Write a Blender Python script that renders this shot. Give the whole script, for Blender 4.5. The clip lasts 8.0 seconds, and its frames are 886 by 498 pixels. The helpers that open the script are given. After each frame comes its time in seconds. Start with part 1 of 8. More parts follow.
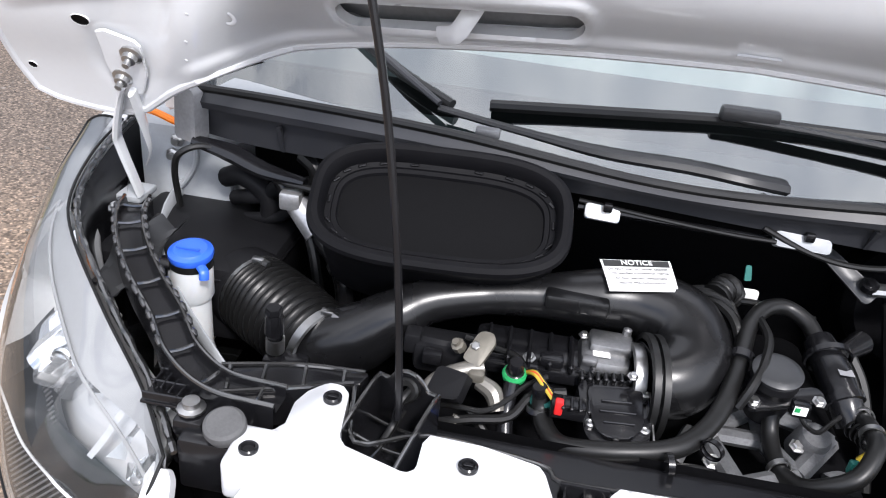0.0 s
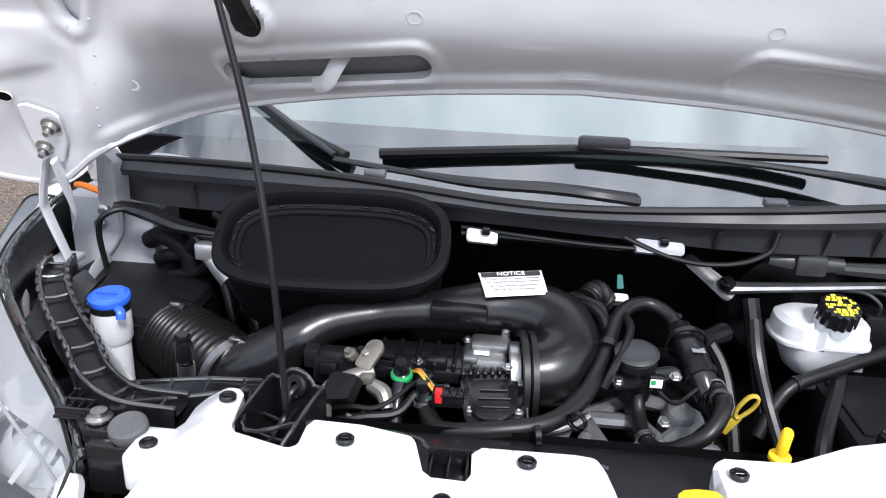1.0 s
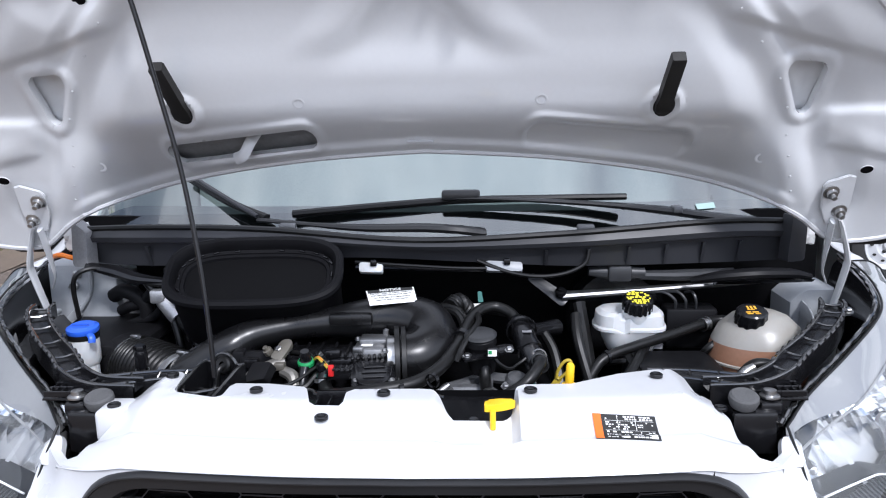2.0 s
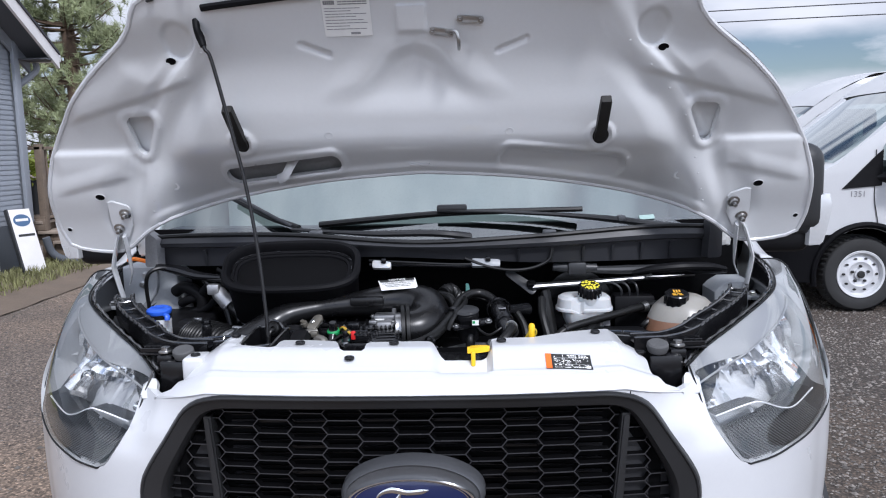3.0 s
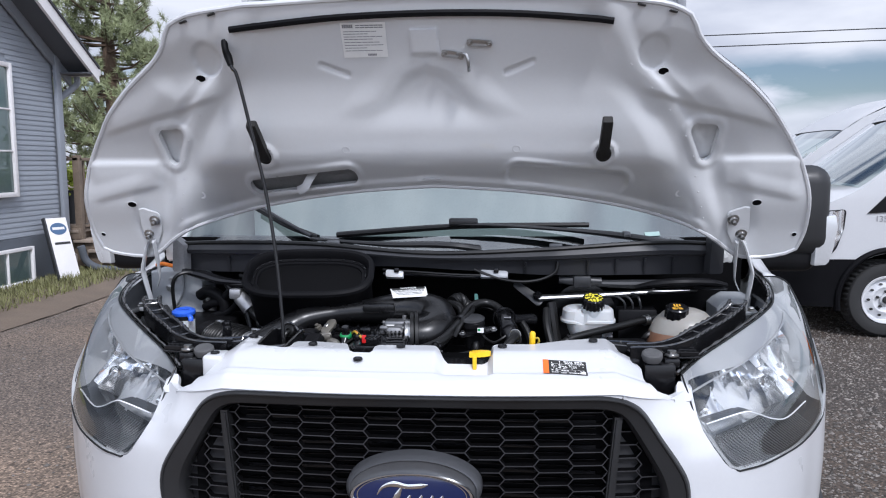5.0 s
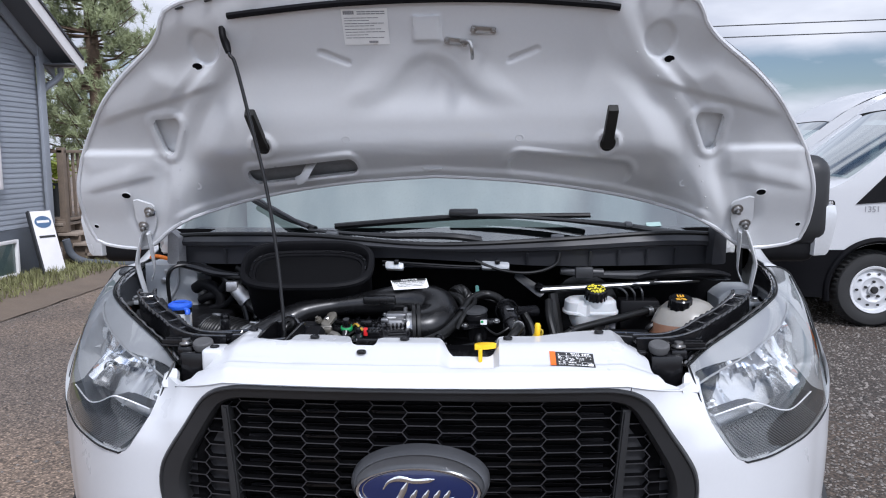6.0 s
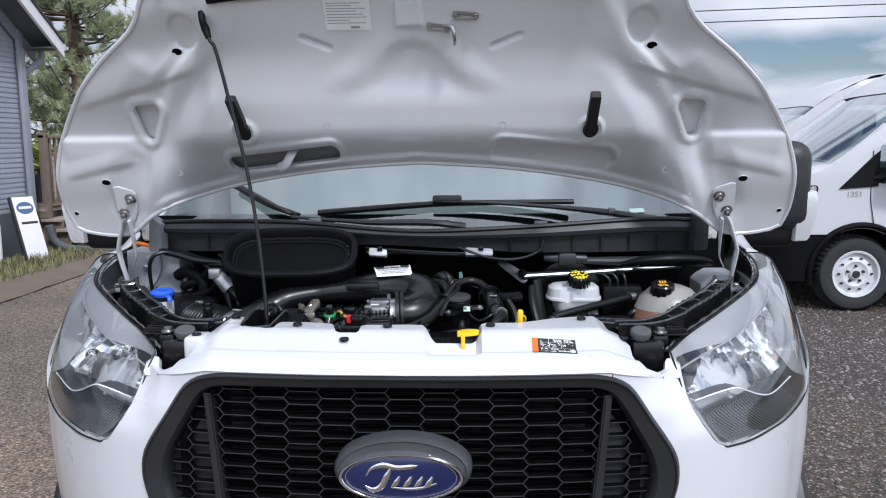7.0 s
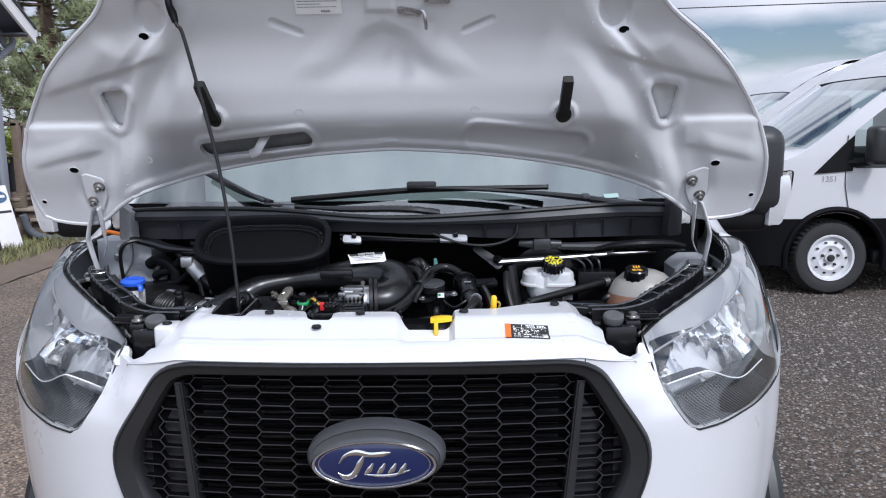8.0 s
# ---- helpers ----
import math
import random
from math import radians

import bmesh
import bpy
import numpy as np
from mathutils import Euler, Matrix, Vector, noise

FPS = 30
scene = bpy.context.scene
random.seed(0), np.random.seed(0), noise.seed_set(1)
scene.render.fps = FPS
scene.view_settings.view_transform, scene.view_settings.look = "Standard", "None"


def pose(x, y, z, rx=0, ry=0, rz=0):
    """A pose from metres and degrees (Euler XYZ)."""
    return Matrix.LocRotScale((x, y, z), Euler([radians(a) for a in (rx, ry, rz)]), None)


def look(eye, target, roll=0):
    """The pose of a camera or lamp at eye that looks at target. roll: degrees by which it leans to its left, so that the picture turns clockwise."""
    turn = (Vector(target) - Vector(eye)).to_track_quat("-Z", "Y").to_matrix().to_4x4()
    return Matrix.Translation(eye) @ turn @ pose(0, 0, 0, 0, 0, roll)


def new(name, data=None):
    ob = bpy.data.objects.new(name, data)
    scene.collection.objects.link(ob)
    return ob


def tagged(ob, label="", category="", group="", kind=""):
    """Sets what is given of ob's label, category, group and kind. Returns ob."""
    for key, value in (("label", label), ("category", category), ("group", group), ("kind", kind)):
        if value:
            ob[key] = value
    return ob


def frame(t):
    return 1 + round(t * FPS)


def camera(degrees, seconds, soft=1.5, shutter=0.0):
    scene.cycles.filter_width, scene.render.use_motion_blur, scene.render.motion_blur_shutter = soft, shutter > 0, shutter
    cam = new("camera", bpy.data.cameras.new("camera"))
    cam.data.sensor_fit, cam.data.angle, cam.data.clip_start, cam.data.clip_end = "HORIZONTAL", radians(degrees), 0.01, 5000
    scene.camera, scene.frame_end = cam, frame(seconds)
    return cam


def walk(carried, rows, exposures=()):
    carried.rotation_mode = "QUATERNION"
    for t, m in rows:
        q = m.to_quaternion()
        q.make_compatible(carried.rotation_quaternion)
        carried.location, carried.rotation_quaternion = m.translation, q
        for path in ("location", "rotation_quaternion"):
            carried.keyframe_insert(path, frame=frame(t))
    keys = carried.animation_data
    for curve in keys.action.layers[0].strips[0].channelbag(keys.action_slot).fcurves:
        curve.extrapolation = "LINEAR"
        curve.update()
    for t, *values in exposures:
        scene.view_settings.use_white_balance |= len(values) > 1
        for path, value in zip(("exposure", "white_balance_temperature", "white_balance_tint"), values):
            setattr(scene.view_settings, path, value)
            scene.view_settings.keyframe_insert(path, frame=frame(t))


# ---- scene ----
cam = camera(59.9, 8.0, 1.1)
PATH = [
    (0, (-0.237, -0.366, 1.764), (-0.427, 1.385, 0.817), 6.2),
    (0.5, (-0.215, -0.407, 1.731), (-0.402, 1.405, 0.906), 4.4),
    (1, (-0.086, -0.512, 1.708), (-0.248, 1.361, 1.027), 2.2),
    (1.5, (0.061, -0.702, 1.673), (-0.056, 1.226, 1.154), 0.3),
    (1.7, (0.096, -0.78, 1.665), (-0.009, 1.164, 1.21), -0.4),
    (2.8, (0.104, -1.323, 1.625), (0.029, 0.656, 1.347), -1.5),
    (3, (0.131, -1.386, 1.62), (0.045, 0.594, 1.356), -1.4),
    (3.5, (0.217, -1.465, 1.61), (0.091, 0.516, 1.362), -1.0),
    (4, (0.254, -1.495, 1.608), (0.096, 0.485, 1.372), -0.6),
    (4.5, (0.24, -1.494, 1.612), (0.067, 0.486, 1.39), -0.4),
    (5, (0.184, -1.481, 1.613), (0.026, 0.501, 1.396), -0.4),
    (6.5, (0.141, -1.452, 1.605), (0.034, 0.529, 1.349), -0.5),
    (7, (0.152, -1.453, 1.611), (0.063, 0.526, 1.335), -0.5),
    (7.5, (0.164, -1.45, 1.611), (0.097, 0.527, 1.314), -0.7),
    (8, (0.171, -1.445, 1.608), (0.13, 0.531, 1.298), -0.7),
]
walk(cam, [(t, look(eye, target, roll)) for t, eye, target, roll in PATH], [(0, 0.90, 6200, 14), (1.0, 0.79, 6030, 14), (1.5, 0.53, 5900, 14), (1.7, 0.47, 5830, 14), (2.8, 0.17, 5800, 14), (3.5, 0.09, 5790, 14), (8.0, 0.09, 5790, 14)])

# ---- light ----
SUN_EL, SUN_ROT = radians(46), radians(154)
world = bpy.data.worlds.new("sky_world")
scene.world = world
world.use_nodes = True
wn, wl = world.node_tree.nodes, world.node_tree.links
wn.clear()
w_out = wn.new("ShaderNodeOutputWorld")
w_bg = wn.new("ShaderNodeBackground")
w_sky = wn.new("ShaderNodeTexSky")
w_sky.sky_type = "NISHITA"
w_sky.sun_disc = False
w_sky.sun_elevation, w_sky.sun_rotation = SUN_EL, SUN_ROT
w_sky.air_density, w_sky.dust_density = 1.0, 0.4
w_co = wn.new("ShaderNodeTexCoord")
w_map = wn.new("ShaderNodeMapping")
w_map.inputs["Scale"].default_value = (1.0, 1.0, 2.9)
w_map.inputs["Location"].default_value = (0.35, 0.1, 0.05)
w_n = wn.new("ShaderNodeTexNoise")
w_n.inputs["Scale"].default_value = 2.3
w_n.inputs["Detail"].default_value = 7.0
w_n.inputs["Roughness"].default_value = 0.55
w_ramp = wn.new("ShaderNodeValToRGB")
w_ramp.color_ramp.elements[0].position = 0.45
w_ramp.color_ramp.elements[1].position = 0.53
w_n2 = wn.new("ShaderNodeTexNoise")
w_n2.inputs["Scale"].default_value = 4.5
w_n2.inputs["Detail"].default_value = 5.0
w_cl = wn.new("ShaderNodeValToRGB")
w_cl.color_ramp.elements[0].color = (8.6, 8.9, 9.6, 1)
w_cl.color_ramp.elements[1].color = (13.2, 13.2, 13.2, 1)
w_cl.color_ramp.elements[0].position = 0.36
w_cl.color_ramp.elements[1].position = 0.62
w_mix = wn.new("ShaderNodeMix")
w_mix.data_type = "RGBA"
wl.new(w_co.outputs["Generated"], w_map.inputs["Vector"])
wl.new(w_map.outputs["Vector"], w_n.inputs["Vector"])
wl.new(w_map.outputs["Vector"], w_n2.inputs["Vector"])
wl.new(w_n.outputs["Fac"], w_ramp.inputs["Fac"])
wl.new(w_n2.outputs["Fac"], w_cl.inputs["Fac"])
# the cover closes towards the zenith
w_sep = wn.new("ShaderNodeSeparateXYZ")
w_top = wn.new("ShaderNodeMapRange")
w_top.interpolation_type = "SMOOTHSTEP"
w_top.inputs["From Min"].default_value, w_top.inputs["From Max"].default_value = 0.55, 0.85
w_max = wn.new("ShaderNodeMath")
w_max.operation = "MAXIMUM"
wl.new(w_co.outputs["Generated"], w_sep.inputs["Vector"])
wl.new(w_sep.outputs["Z"], w_top.inputs["Value"])
w_wob = wn.new("ShaderNodeMath")
w_wob.operation = "MULTIPLY_ADD"
w_wob.inputs[1].default_value = 0.09
w_bank = wn.new("ShaderNodeValToRGB")
for k, (at, level) in enumerate(((0.0, 1), (0.098, 0.85), (0.118, 0.0), (0.148, 0.0), (0.170, 1), (0.34, 1), (0.5, 0))):
    stop = w_bank.color_ramp.elements[-1 if k == 6 else 0] if k in (0, 6) else w_bank.color_ramp.elements.new(at)
    stop.position, stop.color = at, (level, level, level, 1)
w_low = wn.new("ShaderNodeMath")
w_low.operation = "MAXIMUM"
wl.new(w_n.outputs["Fac"], w_wob.inputs[0])
wl.new(w_sep.outputs["Z"], w_wob.inputs[2])
wl.new(w_wob.outputs[0], w_bank.inputs["Fac"])
wl.new(w_bank.outputs["Color"], w_low.inputs[0])
wl.new(w_ramp.outputs["Color"], w_low.inputs[1])
wl.new(w_low.outputs[0], w_max.inputs[0])
wl.new(w_top.outputs["Result"], w_max.inputs[1])
wl.new(w_max.outputs[0], w_mix.inputs["Factor"])
wl.new(w_sky.outputs["Color"], w_mix.inputs["A"])
wl.new(w_cl.outputs["Color"], w_mix.inputs["B"])
# the cloud is brighter round the veiled sun
w_dot = wn.new("ShaderNodeVectorMath")
w_dot.operation = "DOT_PRODUCT"
w_dot.inputs[1].default_value = (math.sin(SUN_ROT) * math.cos(SUN_EL), math.cos(SUN_ROT) * math.cos(SUN_EL), math.sin(SUN_EL))
w_gain = wn.new("ShaderNodeMapRange")
w_gain.interpolation_type = "SMOOTHSTEP"
w_gain.inputs["From Min"].default_value, w_gain.inputs["From Max"].default_value = -0.15, 1.0
w_gain.inputs["To Min"].default_value, w_gain.inputs["To Max"].default_value = 0.95, 2.0
w_mul = wn.new("ShaderNodeVectorMath")
w_mul.operation = "SCALE"
wl.new(w_co.outputs["Generated"], w_dot.inputs[0])
wl.new(w_dot.outputs["Value"], w_gain.inputs["Value"])
wl.new(w_mix.outputs["Result"], w_mul.inputs[0])
wl.new(w_gain.outputs["Result"], w_mul.inputs["Scale"])
wl.new(w_mul.outputs["Vector"], w_bg.inputs["Color"])
w_bg.inputs["Strength"].default_value = 0.067
wl.new(w_bg.outputs["Background"], w_out.inputs["Surface"])

sun = new("sun", bpy.data.lights.new("sun", "SUN"))
sun.data.energy, sun.data.angle, sun.data.color = 2.5, radians(9), (1.0, 0.96, 0.9)
SUN_DIR = Vector((math.sin(SUN_ROT) * math.cos(SUN_EL), math.cos(SUN_ROT) * math.cos(SUN_EL), math.sin(SUN_EL)))
sun.matrix_world = look(SUN_DIR * 50, (0, 0, 0))


# ---- materials ----
def mat(name, color, rough=0.5, metal=0.0, var=0.12, scale=6.0, fine=120.0, bump=0.0, rvar=0.12, coat=0.0, spec=0.5, trans=0.0, sss=0.0, obj_var=0.0):
    """A surface with blotches at one scale and grain at a finer one."""
    m = bpy.data.materials.new(name)
    m.use_nodes = True
    n, l = m.node_tree.nodes, m.node_tree.links
    b = n["Principled BSDF"]
    co = n.new("ShaderNodeTexCoord")
    a, f = n.new("ShaderNodeTexNoise"), n.new("ShaderNodeTexNoise")
    a.inputs["Scale"].default_value, a.inputs["Detail"].default_value = scale, 4
    f.inputs["Scale"].default_value, f.inputs["Detail"].default_value = fine, 3
    l.new(co.outputs["Object"], a.inputs["Vector"])
    l.new(co.outputs["Object"], f.inputs["Vector"])
    add = n.new("ShaderNodeMath")
    add.operation = "MULTIPLY_ADD"
    add.inputs[1].default_value = 0.6
    half = n.new("ShaderNodeMath")
    half.operation = "MULTIPLY"
    half.inputs[1].default_value = 0.4
    l.new(f.outputs["Fac"], half.inputs[0])
    l.new(a.outputs["Fac"], add.inputs[0])
    l.new(half.outputs[0], add.inputs[2])
    rng = n.new("ShaderNodeMapRange")
    rng.inputs["From Min"].default_value, rng.inputs["From Max"].default_value = 0.3, 0.7
    rng.inputs["To Min"].default_value, rng.inputs["To Max"].default_value = 1 - var, 1 + var
    l.new(add.outputs[0], rng.inputs["Value"])
    mul = n.new("ShaderNodeVectorMath")
    mul.operation = "SCALE"
    mul.inputs[0].default_value = color[:3]
    last = rng.outputs["Result"]
    if obj_var:
        info = n.new("ShaderNodeObjectInfo")
        orng = n.new("ShaderNodeMapRange")
        orng.inputs["To Min"].default_value, orng.inputs["To Max"].default_value = 1 - obj_var, 1 + obj_var
        l.new(info.outputs["Random"], orng.inputs["Value"])
        om = n.new("ShaderNodeMath")
        om.operation = "MULTIPLY"
        l.new(last, om.inputs[0])
        l.new(orng.outputs["Result"], om.inputs[1])
        last = om.outputs[0]
    l.new(last, mul.inputs["Scale"])
    l.new(mul.outputs["Vector"], b.inputs["Base Color"])
    rr = n.new("ShaderNodeMapRange")
    rr.inputs["From Min"].default_value, rr.inputs["From Max"].default_value = 0.3, 0.7
    rr.inputs["To Min"].default_value, rr.inputs["To Max"].default_value = max(0.02, rough * (1 - rvar)), min(1, rough * (1 + rvar))
    l.new(a.outputs["Fac"], rr.inputs["Value"])
    l.new(rr.outputs["Result"], b.inputs["Roughness"])
    b.inputs["Metallic"].default_value = metal
    b.inputs["Coat Weight"].default_value = coat
    b.inputs["Coat Roughness"].default_value = 0.05
    b.inputs["Specular IOR Level"].default_value = spec
    b.inputs["Transmission Weight"].default_value = trans
    if sss:
        b.inputs["Subsurface Weight"].default_value = sss
        b.inputs["Subsurface Radius"].default_value = (0.02, 0.015, 0.012)
        b.inputs["Subsurface Scale"].default_value = 0.6
    if bump:
        bp = n.new("ShaderNodeBump")
        bp.inputs["Strength"].default_value = bump
        bp.inputs["Distance"].default_value = 0.3 / fine
        l.new(f.outputs["Fac"], bp.inputs["Height"])
        l.new(bp.outputs["Normal"], b.inputs["Normal"])
    return m


def glass(name, tint=(0.9, 0.95, 0.94), gloss=0.0, rough=0.0, ior=1.5):
    """A thin pane: clear with a sheen that grows towards grazing sight."""
    m = bpy.data.materials.new(name)
    m.use_nodes = True
    n, l = m.node_tree.nodes, m.node_tree.links
    n.clear()
    out, mix = n.new("ShaderNodeOutputMaterial"), n.new("ShaderNodeMixShader")
    tr, gl, fr = n.new("ShaderNodeBsdfTransparent"), n.new("ShaderNodeBsdfGlossy"), n.new("ShaderNodeFresnel")
    tr.inputs["Color"].default_value = (*tint, 1)
    gl.inputs["Roughness"].default_value = rough
    gl.inputs["Color"].default_value = (0.93, 0.96, 0.96, 1)
    fr.inputs["IOR"].default_value = ior
    ad = n.new("ShaderNodeMath")
    ad.operation = "MULTIPLY_ADD"
    ad.use_clamp = True
    ad.inputs[1].default_value, ad.inputs[2].default_value = 1.6, gloss
    l.new(fr.outputs[0], ad.inputs[0])
    l.new(ad.outputs[0], mix.inputs[0])
    l.new(tr.outputs[0], mix.inputs[1])
    l.new(gl.outputs[0], mix.inputs[2])
    l.new(mix.outputs[0], out.inputs[0])
    return m


WHITE = mat("white_paint", (0.60, 0.607, 0.618), 0.32, var=0.02, coat=0.6, rvar=0.2)
VANW = mat("dusty_white_paint", (0.54, 0.545, 0.555), 0.34, var=0.04, scale=2, coat=0.5)
UNDER = mat("white_underhood_paint", (0.66, 0.672, 0.68), 0.24, var=0.02, scale=3, coat=0.55, rvar=0.03)
FOAMG = mat("grey_foam_block", (0.20, 0.20, 0.205), 0.8, var=0.2, scale=18, bump=0.3, fine=200)
GREYP = mat("grey_primer_paint", (0.32, 0.335, 0.35), 0.45, var=0.08, scale=9, bump=0.03)
BLACK = mat("black_plastic", (0.007, 0.007, 0.008), 0.21, spec=0.42, var=0.25, scale=14, bump=0.03, fine=700)
BLACKM = mat("matt_black_plastic", (0.008, 0.008, 0.009), 0.45, spec=0.14, var=0.2, scale=14, bump=0.15, fine=900)
TRIM = mat("charcoal_grained_plastic", (0.018, 0.0184, 0.0195), 0.42, spec=0.45, var=0.12, scale=8, bump=0.25, fine=900)
COWLM = mat("charcoal_cowl_plastic", (0.030, 0.031, 0.035), 0.40, spec=0.40, var=0.15, scale=5, bump=0.15, fine=600)
SHINY = mat("satin_black_duct_plastic", (0.006, 0.006, 0.0065), 0.27, spec=0.42, var=0.2, scale=9, bump=0.03, rvar=0.25)
BELLOWS = mat("ribbed_black_rubber", (0.006, 0.006, 0.006), 0.32, spec=0.2, var=0.3, scale=16, bump=0.1, fine=400)
STOPM = mat("worn_black_rubber", (0.018, 0.017, 0.016), 0.55, spec=0.3, var=0.25, scale=40, bump=0.2, fine=300)
RUBBER = mat("black_rubber", (0.007, 0.007, 0.007), 0.38, spec=0.34, var=0.3, scale=16, bump=0.1, fine=400)
MESH = mat("fine_black_mesh", (0.004, 0.004, 0.0045), 0.7, spec=0.08, var=0.5, scale=300, bump=0.5, fine=900)
FOAM = mat("black_foam_rubber", (0.005, 0.005, 0.006), 0.55, spec=0.11, var=0.2, scale=20, bump=0.4, fine=900)
TYRE = mat("tyre_rubber", (0.022, 0.022, 0.022), 0.75, var=0.25, scale=12, bump=0.2, fine=200)
# near black with hardly any sheen: shade of deep recesses put into the colour
DARK = mat("near_black_recess_shade", (0.003, 0.003, 0.0035), 0.7, spec=0.06, var=0.4, scale=8, bump=0.2)
STEEL = mat("zinc_steel", (0.44, 0.44, 0.435), 0.32, metal=1.0, var=0.15, scale=25, bump=0.05)
ALU = mat("cast_aluminium", (0.27, 0.27, 0.272), 0.45, metal=1.0, var=0.2, scale=30, bump=0.25, fine=250)
DULLALU = mat("dull_cast_alloy", (0.17, 0.173, 0.178), 0.55, metal=0.6, var=0.3, scale=22, bump=0.3, fine=300)
CHROME = mat("chrome", (0.85, 0.86, 0.87), 0.07, metal=1.0, var=0.03)
REFL = mat("lamp_reflector", (0.93, 0.94, 0.95), 0.13, metal=0.86, var=0.03)
BLUE = mat("blue_cap_plastic", (0.030, 0.115, 0.62), 0.38, var=0.06, scale=30, bump=0.05)
NAVY = mat("navy_enamel", (0.006, 0.013, 0.065), 0.25, var=0.05, coat=0.8)
YELLOW = mat("yellow_plastic", (0.90, 0.56, 0.012), 0.38, var=0.06, scale=30)
DULLYEL = mat("weathered_yellow_plastic", (0.45, 0.33, 0.03), 0.5, var=0.15, scale=40)
YELINK = mat("yellow_print", (0.82, 0.72, 0.05), 0.5, var=0.08, scale=60)
ORANGE = mat("orange_print", (0.88, 0.16, 0.02), 0.45, var=0.05)
ORANGEC = mat("orange_cable_plastic", (0.90, 0.22, 0.01), 0.4, var=0.08)
AMBER = mat("amber_lens", (0.85, 0.22, 0.02), 0.15, var=0.05, coat=0.5)
GREEN = mat("green_clip_plastic", (0.02, 0.30, 0.09), 0.4, var=0.1)
TEAL = mat("teal_clip_plastic", (0.015, 0.13, 0.11), 0.45, var=0.1)
RED = mat("red_clip_plastic", (0.62, 0.02, 0.02), 0.4, var=0.1)
PAPER = mat("white_label_film", (0.82, 0.82, 0.80), 0.45, var=0.03, scale=40)
INK = mat("black_ink", (0.02, 0.02, 0.02), 0.5, var=0.1)
GREYINK = mat("grey_ink", (0.25, 0.25, 0.26), 0.5, var=0.1)
MILKY = mat("milky_reservoir_plastic", (0.56, 0.57, 0.575), 0.35, var=0.05, scale=14, sss=0.35)
COOLP = mat("translucent_tank_plastic", (0.33, 0.315, 0.285), 0.30, var=0.06, scale=9, sss=0.3)
COOLANT = mat("orange_coolant_behind_plastic", (0.27, 0.14, 0.085), 0.3, var=0.15, scale=7, sss=0.2)
BRIGHTBLACK = mat("glossy_black_seal", (0.012, 0.012, 0.012), 0.16, coat=1.0, spec=0.9, var=0.2, scale=20)
BEZEL = mat("silver_grey_lamp_bezel", (0.33, 0.334, 0.34), 0.34, metal=0.0, var=0.04, coat=0.2)
# greyer and metallic than the seal: sky highlights put into the bead colour
BEAD = mat("seal_bead_highlight", (0.10, 0.10, 0.102), 0.2, metal=0.7, spec=0.8, var=0.4, scale=60)
BRIGHTALU = mat("bright_cast_alloy", (0.46, 0.46, 0.465), 0.4, metal=0.8, var=0.2, scale=40, bump=0.2, fine=250)
RIBM = mat("grey_lamp_ribs", (0.17, 0.172, 0.178), 0.35, metal=0.3, var=0.1)
CLADM = mat("black_cladding_plastic", (0.004, 0.004, 0.005), 0.6, spec=0.08, var=0.2, scale=8)
RUSTP = mat("terracotta_plastic", (0.20, 0.075, 0.045), 0.5, var=0.15, scale=20)
BUFFM = mat("grey_worn_rubber", (0.085, 0.085, 0.086), 0.75, spec=0.3, var=0.2, scale=40, bump=0.15, fine=300)
HOUSING = mat("light_grey_lamp_housing", (0.60, 0.61, 0.62), 0.25, metal=0.3, var=0.06, scale=10)
TRAY = mat("grey_lamp_tray", (0.035, 0.036, 0.038), 0.35, metal=0.2, var=0.1, scale=12)
SATIN = mat("satin_grey_badge_surround", (0.075, 0.077, 0.082), 0.34, metal=0.2, var=0.1, scale=12, coat=0.15)
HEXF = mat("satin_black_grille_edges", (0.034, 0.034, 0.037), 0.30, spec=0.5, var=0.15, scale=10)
SIDEF = mat("dark_grey_grille_plastic", (0.020, 0.020, 0.022), 0.5, spec=0.4, var=0.15, scale=14, bump=0.1, fine=500)
HEXM = mat("satin_black_grille_plastic", (0.018, 0.018, 0.020), 0.24, spec=0.6, var=0.15, scale=10)
WINDSHIELD = glass("windshield_glass", (0.60, 0.74, 0.73), 0.11, 0.0)
PANE = glass("window_glass", (0.66, 0.76, 0.74), 0.03)
VANGLASS = glass("pale_van_glass", (0.50, 0.62, 0.60), 0.24)
LENS = glass("clear_lens", (0.95, 0.955, 0.96), 0.01, ior=1.46)
CABIN = mat("dark_cabin_trim", (0.03, 0.032, 0.035), 0.7, var=0.2)
GLOW = mat("pale_grey_cabin_lining", (0.36, 0.375, 0.37), 0.8, var=0.15)
SIDING = mat("blue_grey_siding_paint", (0.275, 0.297, 0.33), 0.6, var=0.08, scale=3, bump=0.1, obj_var=0.05)
FOUND = mat("grey_foundation_paint", (0.085, 0.095, 0.11), 0.8, var=0.15, scale=4, bump=0.3, fine=60)
WTRIM = mat("white_wood_trim", (0.72, 0.70, 0.69), 0.55, var=0.07, scale=5)
SOFFIT = mat("dark_grey_soffit", (0.085, 0.09, 0.10), 0.7, var=0.1, scale=4)
SHINGLE = mat("dark_roof_shingles", (0.045, 0.045, 0.05), 0.9, var=0.3, scale=12, bump=0.5)
DECK = mat("weathered_brown_wood", (0.15, 0.115, 0.085), 0.8, var=0.3, scale=7, fine=60, bump=0.3, obj_var=0.15)
# paler copy of the deck wood: light on the tread tops is in the colour
TREAD = mat("lit_tread_wood", (0.27, 0.22, 0.175), 0.8, var=0.25, scale=7, fine=60, bump=0.3, obj_var=0.12)
CURTAIN = mat("pale_curtain", (0.5, 0.53, 0.53), 0.9, var=0.1, scale=10)
